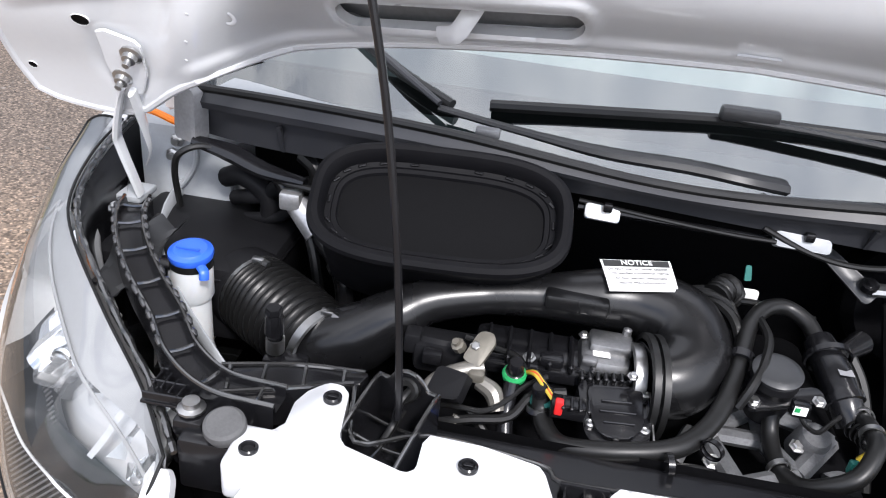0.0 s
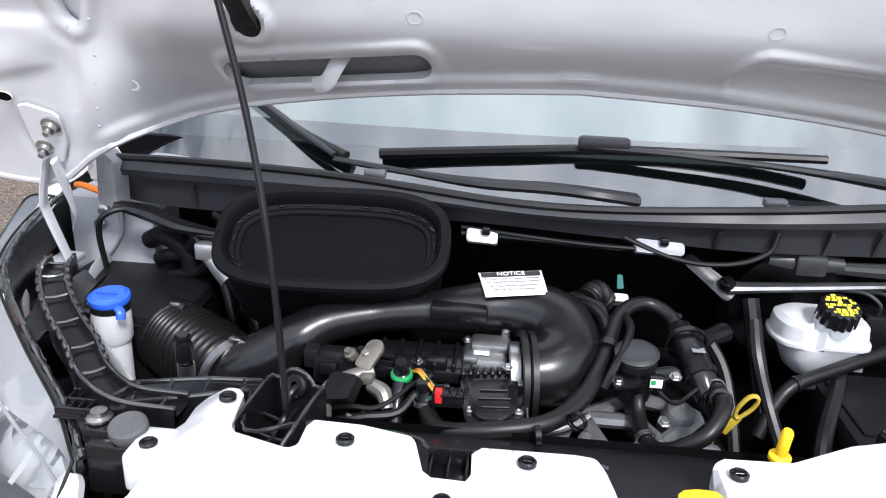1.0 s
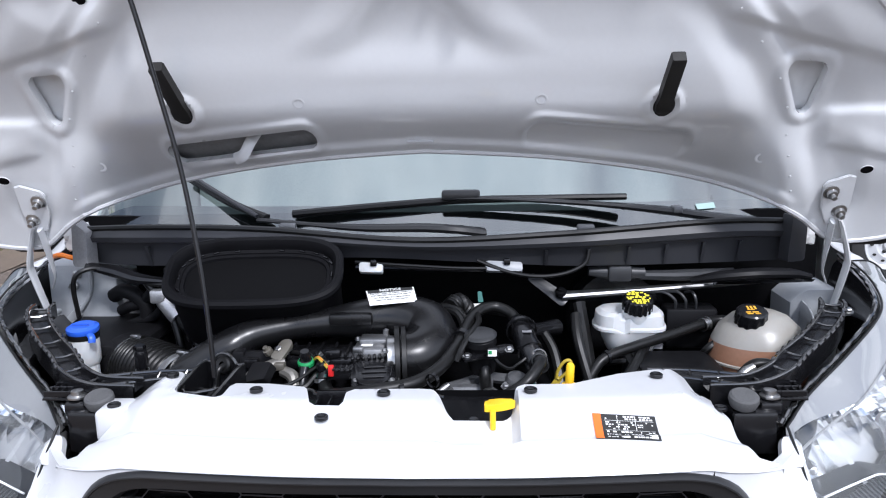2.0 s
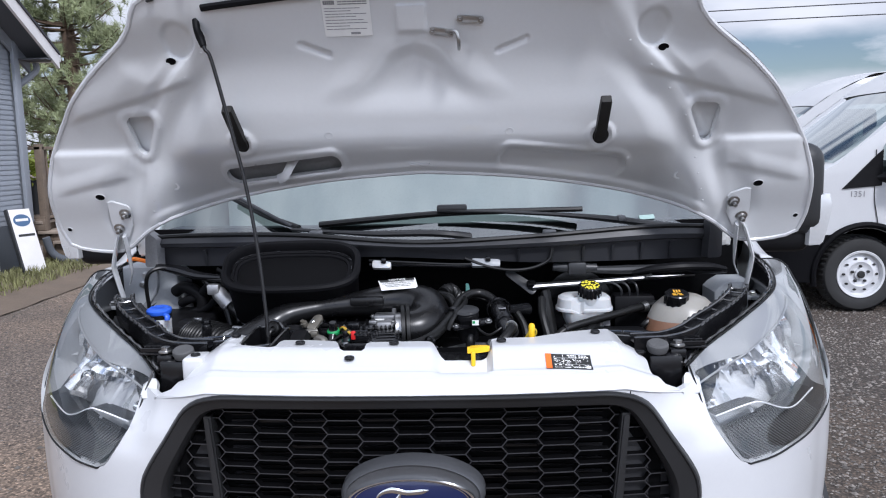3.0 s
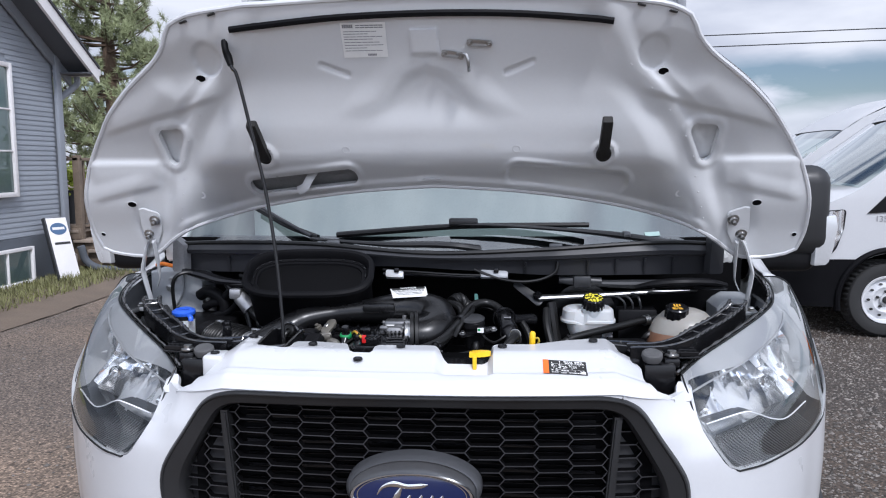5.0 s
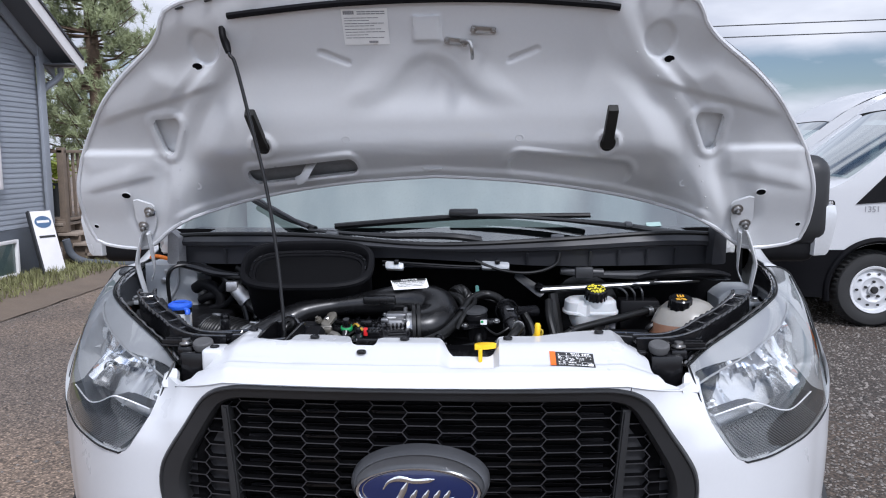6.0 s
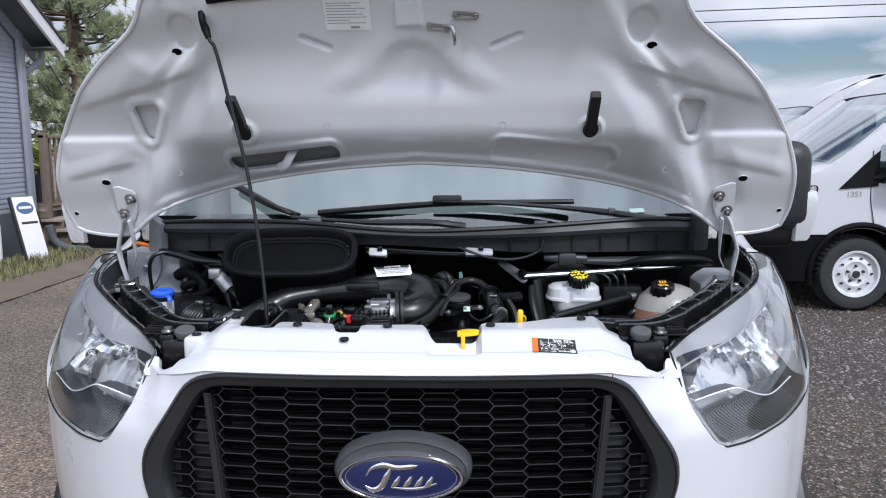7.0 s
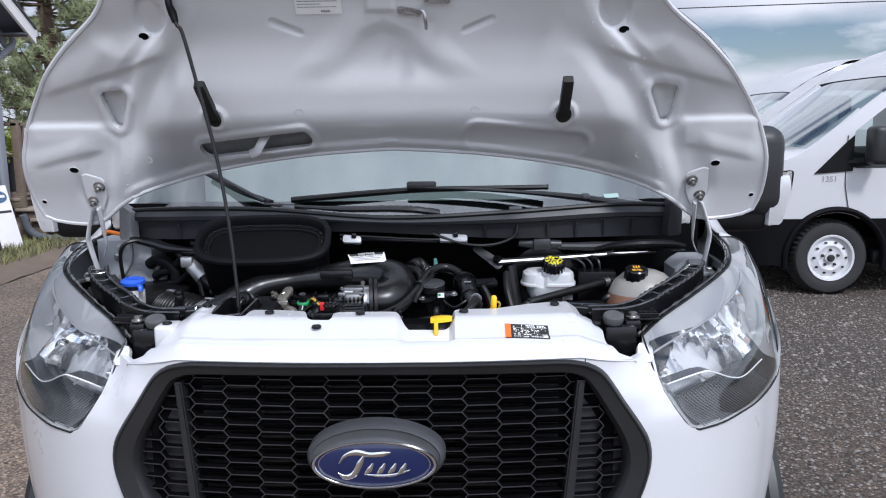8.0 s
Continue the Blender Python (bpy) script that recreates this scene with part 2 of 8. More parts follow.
BARK = mat("pine_bark", (0.11, 0.075, 0.05), 0.9, var=0.4, scale=14, bump=0.6, fine=50)
NEEDLE = mat("pine_needles", (0.23, 0.26, 0.13), 0.6, var=0.4, scale=1.2, fine=9)
GRASSM = mat("dry_green_grass", (0.18, 0.18, 0.075), 0.8, var=0.45, scale=1.5, fine=14)
DIRT = mat("bare_soil", (0.15, 0.115, 0.085), 0.95, var=0.25, scale=3, fine=50, bump=0.5)
STONE = mat("gravel_stone", (0.145, 0.130, 0.116), 0.85, var=0.25, scale=3.5, fine=40, bump=0.2)
_n, _l = STONE.node_tree.nodes, STONE.node_tree.links
_geo, _r = _n.new("ShaderNodeNewGeometry"), _n.new("ShaderNodeMapRange")
_r.inputs["To Min"].default_value, _r.inputs["To Max"].default_value = 0.25, 1.75
_l.new(_geo.outputs["Random Per Island"], _r.inputs["Value"])
_m = _n.new("ShaderNodeVectorMath")
_m.operation = "SCALE"
_l.new(_n["Principled BSDF"].inputs["Base Color"].links[0].from_socket, _m.inputs[0])
_l.new(_r.outputs["Result"], _m.inputs["Scale"])
_l.new(_m.outputs["Vector"], _n["Principled BSDF"].inputs["Base Color"])
CAVITY = mat("grey_cavity_primer", (0.20, 0.205, 0.21), 0.6, var=0.2, scale=12)
PALEGREEN = mat("pale_green_film", (0.30, 0.42, 0.39), 0.4, var=0.05)
SMOKE = mat("smoky_grey_plastic", (0.028, 0.029, 0.031), 0.38, var=0.15, scale=14)
PIPE = mat("satin_zinc_pipe", (0.20, 0.19, 0.17), 0.36, metal=0.5, var=0.15, scale=40)
GUIDE = mat("white_light_guide", (0.85, 0.86, 0.88), 0.25, var=0.02)
ROD = mat("satin_steel_rod", (0.26, 0.265, 0.27), 0.34, metal=0.9, var=0.1, scale=30)
PLANTM = mat("yellow_green_leaves", (0.30, 0.36, 0.04), 0.6, var=0.4, scale=8)


def ground_material():
    m = mat("dusty_asphalt", (0.235, 0.205, 0.178), 0.92, var=0.20, scale=0.9, fine=42, bump=0.9)
    n, l = m.node_tree.nodes, m.node_tree.links
    b = n["Principled BSDF"]
    co = n.new("ShaderNodeTexCoord")
    sp = n.new("ShaderNodeTexVoronoi")
    sp.inputs["Scale"].default_value = 55
    l.new(co.outputs["Object"], sp.inputs["Vector"])
    rp = n.new("ShaderNodeValToRGB")
    rp.color_ramp.elements[0].position, rp.color_ramp.elements[1].position = 0.0, 0.55
    rp.color_ramp.elements[0].color = (1.40, 1.36, 1.32, 1)
    rp.color_ramp.elements[1].color = (0.52, 0.52, 0.53, 1)
    l.new(sp.outputs["Distance"], rp.inputs["Fac"])
    # stone by stone tone
    cell, tone, sepc, v0 = n.new("ShaderNodeTexVoronoi"), n.new("ShaderNodeMapRange"), n.new("ShaderNodeSeparateColor"), n.new("ShaderNodeVectorMath")
    cell.inputs["Scale"].default_value = 75
    tone.inputs["To Min"].default_value, tone.inputs["To Max"].default_value = 0.45, 1.60
    v0.operation = "SCALE"
    l.new(co.outputs["Object"], cell.inputs["Vector"])
    l.new(cell.outputs["Color"], sepc.inputs["Color"])
    l.new(sepc.outputs["Red"], tone.inputs["Value"])
    l.new(tone.outputs["Result"], v0.inputs["Scale"])
    patch = n.new("ShaderNodeTexNoise")
    patch.inputs["Scale"].default_value, patch.inputs["Detail"].default_value = 0.35, 6
    l.new(co.outputs["Object"], patch.inputs["Vector"])
    prp = n.new("ShaderNodeValToRGB")
    prp.color_ramp.elements[0].position, prp.color_ramp.elements[1].position = 0.42, 0.62
    prp.color_ramp.elements[0].color = (0.85, 0.86, 0.88, 1)
    prp.color_ramp.elements[1].color = (1.22, 1.15, 1.06, 1)
    l.new(patch.outputs["Fac"], prp.inputs["Fac"])
    v1, v2 = n.new("ShaderNodeVectorMath"), n.new("ShaderNodeVectorMath")
    v1.operation = v2.operation = "MULTIPLY"
    old = b.inputs["Base Color"].links[0].from_socket
    l.new(old, v0.inputs[0])
    l.new(v0.outputs[0], v1.inputs[0])
    l.new(rp.outputs["Color"], v1.inputs[1])
    l.new(v1.outputs[0], v2.inputs[0])
    l.new(prp.outputs["Color"], v2.inputs[1])
    sep, mr, mx = n.new("ShaderNodeSeparateXYZ"), n.new("ShaderNodeMapRange"), n.new("ShaderNodeMix")
    l.new(co.outputs["Object"], sep.inputs[0])
    wob = n.new("ShaderNodeMath")
    wob.operation = "MULTIPLY_ADD"
    wob.inputs[1].default_value = 1.6
    l.new(patch.outputs["Fac"], wob.inputs[0])
    l.new(sep.outputs["X"], wob.inputs[2])
    mr.inputs["From Min"].default_value, mr.inputs["From Max"].default_value = -0.6, 1.6
    l.new(wob.outputs[0], mr.inputs["Value"])
    mx.data_type = "RGBA"
    mx.inputs["A"].default_value = (0.98, 0.89, 0.81, 1)
    mx.inputs["B"].default_value = (0.42, 0.380, 0.345, 1)
    l.new(mr.outputs["Result"], mx.inputs["Factor"])
    v3 = n.new("ShaderNodeVectorMath")
    v3.operation = "MULTIPLY"
    l.new(v2.outputs[0], v3.inputs[0])
    l.new(mx.outputs["Result"], v3.inputs[1])
    l.new(v3.outputs[0], b.inputs["Base Color"])
    return m


ASPHALT = ground_material()


# ---- builders ----
def part(name, bm, material, parent=None, label="", sharp=32, smooth=True):
    """Links a bmesh as one mesh object under a thing or a part."""
    bmesh.ops.recalc_face_normals(bm, faces=bm.faces)
    lim = radians(sharp)
    for f in bm.faces:
        f.smooth = smooth
    for e in bm.edges:
        if len(e.link_faces) == 2 and e.calc_face_angle(0) > lim:
            e.smooth = False
    me = bpy.data.meshes.new(name)
    bm.to_mesh(me)
    bm.free()
    me.materials.append(material)
    ob = new(name, me)
    if parent is not None:
        ob.parent = parent
        ob.matrix_parent_inverse = parent.matrix_basis.inverted()
    if label:
        ob["label"] = label
    return ob


def thing(name, at, label, category, group="", kind=""):
    ob = new(name)
    ob.location = at
    ob.empty_display_size = 0.1
    ob.matrix_basis = Matrix.Translation(at)
    return tagged(ob, label, category, group, kind)


def solid(ob, depth, offset=-1.0):
    m = ob.modifiers.new("thick", "SOLIDIFY")
    m.thickness, m.offset = depth, offset
    return ob


def glide(pts, n=6):
    """A smooth line through the points."""
    p = [Vector(q) for q in pts]
    if len(p) < 3 or n < 2:
        return p
    p = [2 * p[0] - p[1]] + p + [2 * p[-1] - p[-2]]
    out = []
    for i in range(1, len(p) - 2):
        a, b, c, d = p[i - 1:i + 3]
        for k in range(n):
            t = k / n
            out.append(0.5 * (2 * b + (c - a) * t + (2 * a - 5 * b + 4 * c - d) * t * t + (3 * b - a - 3 * c + d) * t ** 3))
    out.append(p[-2])
    return out


def lerp_list(v, n):
    if not isinstance(v, (list, tuple)):
        return [v] * n
    return [v[min(int(i / (n - 1) * (len(v) - 1)), len(v) - 2)] * (1 - (i / (n - 1) * (len(v) - 1) - min(int(i / (n - 1) * (len(v) - 1)), len(v) - 2)))
            + v[min(int(i / (n - 1) * (len(v) - 1)), len(v) - 2) + 1] * (i / (n - 1) * (len(v) - 1) - min(int(i / (n - 1) * (len(v) - 1)), len(v) - 2)) for i in range(n)]


def tube(pts, r, seg=12, n=6, bm=None, flat=1.0, up=(0, 0, 1), wave=None):
    """A pipe along a smooth line; r may be a list along it; flat squeezes it along up."""
    bm = bm or bmesh.new()
    line = glide(pts, n)
    rs = lerp_list(r, len(line))
    rings = []
    side = None
    for i, p in enumerate(line):
        d = (line[min(i + 1, len(line) - 1)] - line[max(i - 1, 0)]).normalized()
        if side is None:
            side = d.cross(Vector(up))
            if side.length < 1e-3:
                side = d.cross(Vector((1, 0, 0)))
        side = (side - d * side.dot(d)).normalized()
        nor = side.cross(d).normalized()
        rr = rs[i] * (wave(i) if wave else 1)
        rings.append([bm.verts.new(p + (side * math.cos(a) + nor * math.sin(a) * flat) * rr) for a in (2 * math.pi * k / seg for k in range(seg))])
    for a, b in zip(rings, rings[1:]):
        for k in range(seg):
            bm.faces.new((a[k], a[(k + 1) % seg], b[(k + 1) % seg], b[k]))
    bm.faces.new(rings[0])
    bm.faces.new(rings[-1])
    return bm


def lathe(prof, m=None, seg=28, bm=None, squash=1.0):
    """A turned shape from (radius, height) pairs, set by the pose m."""
    bm = bm or bmesh.new()
    m = m or Matrix()
    rings = []
    for r, h in prof:
        if r < 1e-6:
            rings.append([bm.verts.new(m @ Vector((0, 0, h)))])
        else:
            rings.append([bm.verts.new(m @ Vector((r * math.cos(a), r * math.sin(a) * squash, h))) for a in (2 * math.pi * k / seg for k in range(seg))])
    for a, b in zip(rings, rings[1:]):
        for k in range(seg):
            q = [a[k % len(a)], a[(k + 1) % len(a)], b[(k + 1) % len(b)], b[k % len(b)]]
            q = list(dict.fromkeys(q))
            if len(q) > 2:
                bm.faces.new(q)
    return bm


def axis(p, d, roll=0):
    """A pose at p whose z points along d."""
    return Matrix.Translation(p) @ Vector(d).to_track_quat("Z", "Y").to_matrix().to_4x4() @ pose(0, 0, 0, 0, 0, roll)


def box(c, s, bev=0.003, m=None, bm=None, seg=2):
    """A block of size s centred at c with rounded edges."""
    own = bmesh.new()
    bmesh.ops.create_cube(own, size=1)
    for v in own.verts:
        v.co = Vector((v.co.x * s[0], v.co.y * s[1], v.co.z * s[2]))
    if bev > 0:
        bmesh.ops.bevel(own, geom=own.edges[:], offset=min(bev, min(s) * 0.45), segments=seg, profile=0.5, affect="EDGES")
    t = Matrix.Translation(c) if m is None else m @ Matrix.Translation(c)
    bmesh.ops.transform(own, matrix=t, verts=own.verts)
    return join(bm, own)


def join(bm, own):
    if bm is None:
        return own
    tmp = bpy.data.meshes.new("tmp")
    own.to_mesh(tmp)
    own.free()
    bm.from_mesh(tmp)
    bpy.data.meshes.remove(tmp)
    return bm


def prism(outline, h, m=None, bev=0.0, bm=None, seg=2):
    """A plate: the outline in x, y, raised by h along z, then posed by m."""
    own = bmesh.new()
    lo = [own.verts.new((x, y, 0)) for x, y in outline]
    hi = [own.verts.new((x, y, h)) for x, y in outline]
    own.faces.new(lo)
    top = own.faces.new(hi)
    n = len(lo)
    for k in range(n):
        own.faces.new((lo[k], lo[(k + 1) % n], hi[(k + 1) % n], hi[k]))
    if bev > 0:
        bmesh.ops.bevel(own, geom=list(top.edges), offset=bev, segments=seg, profile=0.5, affect="EDGES")
    if m is not None:
        bmesh.ops.transform(own, matrix=m, verts=own.verts)
    return join(bm, own)


def rounded(outline, r, n=5):
    """The outline with its corners rounded."""
    out = []
    k = len(outline)
    for i in range(k):
        p, a, b = Vector(outline[i]), Vector(outline[i - 1]), Vector(outline[(i + 1) % k])
        d1, d2 = (a - p), (b - p)
        q = min(r, d1.length * 0.48, d2.length * 0.48)
        s, e = p + d1.normalized() * q, p + d2.normalized() * q
        for j in range(n + 1):
            t = j / n
            out.append(tuple((1 - t) ** 2 * s + 2 * t * (1 - t) * p + t * t * e))
    return out


def oval(a, b, n=40, p=2.0):
    """A superellipse outline."""
    return [(a * math.copysign(abs(math.cos(t)) ** (2 / p), math.cos(t)), b * math.copysign(abs(math.sin(t)) ** (2 / p), math.sin(t))) for t in (2 * math.pi * k / n for k in range(n))]


def sheet(fn, us, vs, bm=None):
    """A grid of fn(u, v)."""
    bm = bm or bmesh.new()
    g = [[bm.verts.new(fn(u, v)) for v in vs] for u in us]
    for i in range(len(us) - 1):
        for j in range(len(vs) - 1):
            bm.faces.new((g[i][j], g[i + 1][j], g[i + 1][j + 1], g[i][j + 1]))
    return bm


def steps(a, b, n):
    return [a + (b - a) * i / n for i in range(n + 1)]


def poly_sdf(poly):
    """Signed distance to an outline; inside is negative."""
    pts = [(float(x), float(y)) for x, y in poly]

    def f(x, y):
        best, inside = 1e9, False
        for (ax, ay), (bx, by) in zip(pts, pts[1:] + pts[:1]):
            ex, ey, wx, wy = bx - ax, by - ay, x - ax, y - ay
            t = max(0.0, min(1.0, (wx * ex + wy * ey) / (ex * ex + ey * ey + 1e-12)))
            dx, dy = wx - ex * t, wy - ey * t
            best = min(best, dx * dx + dy * dy)
            if (ay > y) != (by > y) and x < (bx - ax) * (y - ay) / (by - ay + 1e-15) + ax:
                inside = not inside
        return -math.sqrt(best) if inside else math.sqrt(best)
    return f


def cut_sheet(grid, place, sdf, lip=None, cell=None):
    """A grid of plane points (lists of (a, b)), cut where sdf is negative with the edge drawn to the outline, then placed in space.
    lip: a way by which the cut edge is folded."""
    ni, nj = len(grid), len(grid[0])
    cell = cell or (Vector(grid[1][1]) - Vector(grid[0][0])).length
    eps = cell * 0.05
    co, val = {}, {}
    for i in range(ni):
        for j in range(nj):
            a, b = grid[i][j]
            d = sdf(a, b)
            if abs(d) < cell * 0.62:
                for _ in range(3):
                    gx = (sdf(a + eps, b) - sdf(a - eps, b)) / (2 * eps)
                    gy = (sdf(a, b + eps) - sdf(a, b - eps)) / (2 * eps)
                    g2 = max(gx * gx + gy * gy, 0.05)
                    a, b = a - d * gx / g2, b - d * gy / g2
                    d = sdf(a, b)
            co[i, j], val[i, j] = (a, b), d
    bm = bmesh.new()
    vs = {}

    def vert(k):
        if k not in vs:
            vs[k] = bm.verts.new(place(*co[k]))
        return vs[k]
    for i in range(ni - 1):
        for j in range(nj - 1):
            ks = [(i, j), (i + 1, j), (i + 1, j + 1), (i, j + 1)]
            if min(val[k] for k in ks) > -cell * 0.08:
                try:
                    bm.faces.new([vert(k) for k in ks])
                except ValueError:
                    pass
            else:
                good = [k for k in ks if val[k] > -cell * 0.08]
                if len(good) == 3:
                    bm.faces.new([vert(k) for k in good])
    if lip is not None:
        inv = {v: k for k, v in vs.items()}
        rim = [e for e in bm.edges if len(e.link_faces) == 1 and all(abs(val[inv[v]]) < cell * 0.2 for v in e.verts)]
        ex = bmesh.ops.extrude_edge_only(bm, edges=rim)
        way = Vector(lip)
        for g in ex["geom"]:
            if isinstance(g, bmesh.types.BMVert):
                g.co += way
    return bm


def bump(d, w):
    """1 at 0, falling smoothly to 0 at w."""
    d = abs(d) / w
    return 0.0 if d >= 1 else (1 - d * d) ** 2


def sstep(a, b, x):
    t = max(0.0, min(1.0, (x - a) / (b - a)))
    return t * t * (3 - 2 * t)


def words(text, size, m, material, parent, name="lettering", depth=0.0004):
    """Raised lettering in the built-in font."""
    cu = bpy.data.curves.new(name, "FONT")
    cu.body, cu.size, cu.extrude = text, size, depth
    cu.align_x, cu.align_y = "CENTER", "CENTER"
    ob = new(name, cu)
    me = bpy.data.meshes.new_from_object(ob)
    bpy.data.objects.remove(ob)
    bpy.data.curves.remove(cu)
    me.transform(m)
    me.materials.clear()
    me.materials.append(material)
    ob = new(name, me)
    ob.parent = parent
    ob.matrix_parent_inverse = parent.matrix_basis.inverted()
    return ob


def mirror_x(bm):
    bmesh.ops.transform(bm, matrix=Matrix.Diagonal((-1, 1, 1, 1)), verts=bm.verts)
    bmesh.ops.reverse_faces(bm, faces=bm.faces)
    return bm

# ---- the van with its open bonnet ----
van = thing("cargo_van", (0, 1.0, 0), "white cargo van with raised bonnet and black honeycomb grille", "van")


def curve1(pts):
    """A smooth function through (x, y) pairs."""
    xs, ys = [p[0] for p in pts], [p[1] for p in pts]

    def f(x):
        if x <= xs[0]:
            return ys[0] + (ys[1] - ys[0]) / (xs[1] - xs[0]) * (x - xs[0])
        if x >= xs[-1]:
            return ys[-1] + (ys[-1] - ys[-2]) / (xs[-1] - xs[-2]) * (x - xs[-1])
        i = max(k for k in range(len(xs) - 1) if xs[k] <= x)
        h = xs[i + 1] - xs[i]
        t = (x - xs[i]) / h
        m0 = (ys[i + 1] - ys[i - 1]) / (xs[i + 1] - xs[i - 1]) if i else (ys[1] - ys[0]) / h
        m1 = (ys[i + 2] - ys[i]) / (xs[i + 2] - xs[i]) if i + 2 < len(xs) else (ys[-1] - ys[-2]) / h
        return (2 * t ** 3 - 3 * t * t + 1) * ys[i] + (t ** 3 - 2 * t * t + t) * h * m0 + (3 * t * t - 2 * t ** 3) * ys[i + 1] + (t ** 3 - t * t) * h * m1
    return f


# bonnet
dish_y = curve1([(1.34, 0.86), (1.50, 0.672), (1.55, 0.594), (1.58, 0.546), (1.600, 0.512), (1.614, 0.490), (1.628, 0.474), (1.65, 0.458), (1.70, 0.431), (1.76, 0.405), (1.82, 0.374), (1.88, 0.330), (1.93, 0.296), (1.99, 0.262)])
wing_y = curve1([(1.34, 0.655), (1.43, 0.607), (1.52, 0.550), (1.62, 0.510), (1.72, 0.445), (1.83, 0.362), (1.92, 0.300), (1.99, 0.258)])
dish_w = curve1([(1.36, 0.74), (1.45, 0.70), (1.55, 0.665), (1.65, 0.635), (1.75, 0.56), (1.85, 0.455), (1.95, 0.40)])


def seg_d(x, z, a, b):
    ex, ez = b[0] - a[0], b[1] - a[1]
    t = max(0, min(1, ((x - a[0]) * ex + (z - a[1]) * ez) / (ex * ex + ez * ez)))
    return math.hypot(x - a[0] - ex * t, z - a[1] - ez * t)


def hood_y(x, z):
    """The depth of the inner bonnet panel."""
    ax = abs(x)
    w = dish_w(z)
    m = 1 - sstep(w - 0.105, w + 0.006, ax)
    y = dish_y(z) * m + (wing_y(z) + 0.007 * sstep(1.44, 1.52, z) * sstep(1.92, 1.82, z) * sstep(0.16, 0.09, ax - w)) * (1 - m)
    y -= 0.008 * bump(ax - w - 0.014, 0.048) * sstep(1.42, 1.52, z)
    y += 0.005 * bump(ax - w - 0.062, 0.030) * sstep(1.46, 1.56, z) * sstep(1.93, 1.86, z)
    # wing ledge, ridge and hollows
    y -= 0.011 * sstep(1.638, 1.614, z) * sstep(1.53, 1.60, z) * sstep(0.70, 0.75, ax) * sstep(0.94, 0.90, ax)
    dz = z - 1.712 - (0.80 - ax) * 0.262
    y -= 0.011 * sstep(-0.012, 0.004, dz) * sstep(0.085, 0.01, dz) * sstep(0.86, 0.80, ax) * sstep(0.50, 0.56, ax)
    y += 0.012 * bump(seg_d(ax, z, (0.62, 1.835), (0.56, 1.86)), 0.06)
    y += 0.007 * sstep(0.060, 0.020, seg_d(ax, z, (0.80, 1.45), (0.75, 1.55)))
    y -= 0.006 * sstep(-0.010, 0.004, z - 1.565 + 0.22 * (ax - 0.74)) * sstep(0.045, 0.010, z - 1.565 + 0.22 * (ax - 0.74)) * sstep(0.73, 0.77, ax) * sstep(0.95, 0.90, ax)
    # raised border of the three-cornered holes, round dimples
    y -= 0.006 * bump(tri_sdf(ax, z) - 0.026, 0.016)
    y += 0.009 * sstep(0.040, 0.030, math.hypot(ax - 0.525, z - 1.866))
    # flared valley below the striker
    half = 0.012 + 1.05 * max(0.0, 1.845 - z)
    y += 0.010 * sstep(half + 0.045, half - 0.040, ax) * sstep(1.69, 1.78, z) * sstep(1.875, 1.815, z)
    y -= 0.005 * bump(ax - half - 0.05, 0.07) * sstep(1.72, 1.77, z) * sstep(1.88, 1.83, z)
    # pad, crescents, rim of the slots
    y -= 0.007 * sstep(0.036, 0.028, ax) * sstep(0.030, 0.022, abs(z - 1.895))
    dc = seg_d(ax, z, (0.250, 1.850), (0.190, 1.828))
    y += 0.007 * sstep(0.010, 0.004, dc) * sstep(-0.012, 0.006, z - 1.829 - 0.36 * (ax - 0.19))
    d = seg_d(ax, z, (0.475, 1.560), (0.220, 1.585))
    if x < 0:
        y -= 0.010 * bump(d - 0.026, 0.016)
    else:
        up = z - 1.585 + 0.098 * (ax - 0.22)
        y -= 0.006 * bump(d - 0.036, 0.012) * sstep(-0.005, 0.015, up)
        y += 0.013 * sstep(0.033, 0.026, d) * sstep(-0.040, 0.012, up)
    y -= 0.007 * bump(math.hypot(ax - 0.430, z - 1.637) - 0.026, 0.012)
    # rolled border of the rear edge
    y -= 0.012 * sstep(0.030, 0.012, z - hood_low(ax)) * sstep(0.74, 0.66, ax)
    return y


hood_low = curve1([(0, 1.559), (0.11, 1.553), (0.236, 1.543), (0.384, 1.523), (0.533, 1.494), (0.66, 1.456), (0.745, 1.412), (0.79, 1.378), (0.82, 1.364), (0.86, 1.360), (0.93, 1.370), (0.962, 1.385)])


def line_at(pts, n=8):
    """A function 0..1 along a smooth line, by its length."""
    p = glide([(a, b, 0) for a, b in pts], n)
    acc = [0.0]
    for a, b in zip(p, p[1:]):
        acc.append(acc[-1] + (b - a).length)

    def f(t):
        t = max(0.0, min(1.0, t)) * acc[-1]
        i = max(k for k in range(len(acc) - 1) if acc[k] <= t + 1e-12)
        q = p[i].lerp(p[i + 1], (t - acc[i]) / max(1e-9, acc[i + 1] - acc[i]))
        return q.x, q.y
    return f


low_f = line_at([(0, 1.559), (0.11, 1.553), (0.236, 1.543), (0.384, 1.523), (0.533, 1.494), (0.66, 1.456), (0.745, 1.412), (0.79, 1.378), (0.82, 1.364), (0.86, 1.360), (0.93, 1.370), (0.962, 1.385)])
side_f = line_at([(0.962, 1.385), (0.972, 1.44), (0.955, 1.54), (0.913, 1.63), (0.84, 1.72), (0.755, 1.796), (0.665, 1.857), (0.622, 1.895), (0.604, 1.925), (0.592, 1.940)])
top_f = line_at([(0, 1.988), (0.2, 1.984), (0.38, 1.976), (0.50, 1.966), (0.555, 1.956), (0.592, 1.940)])


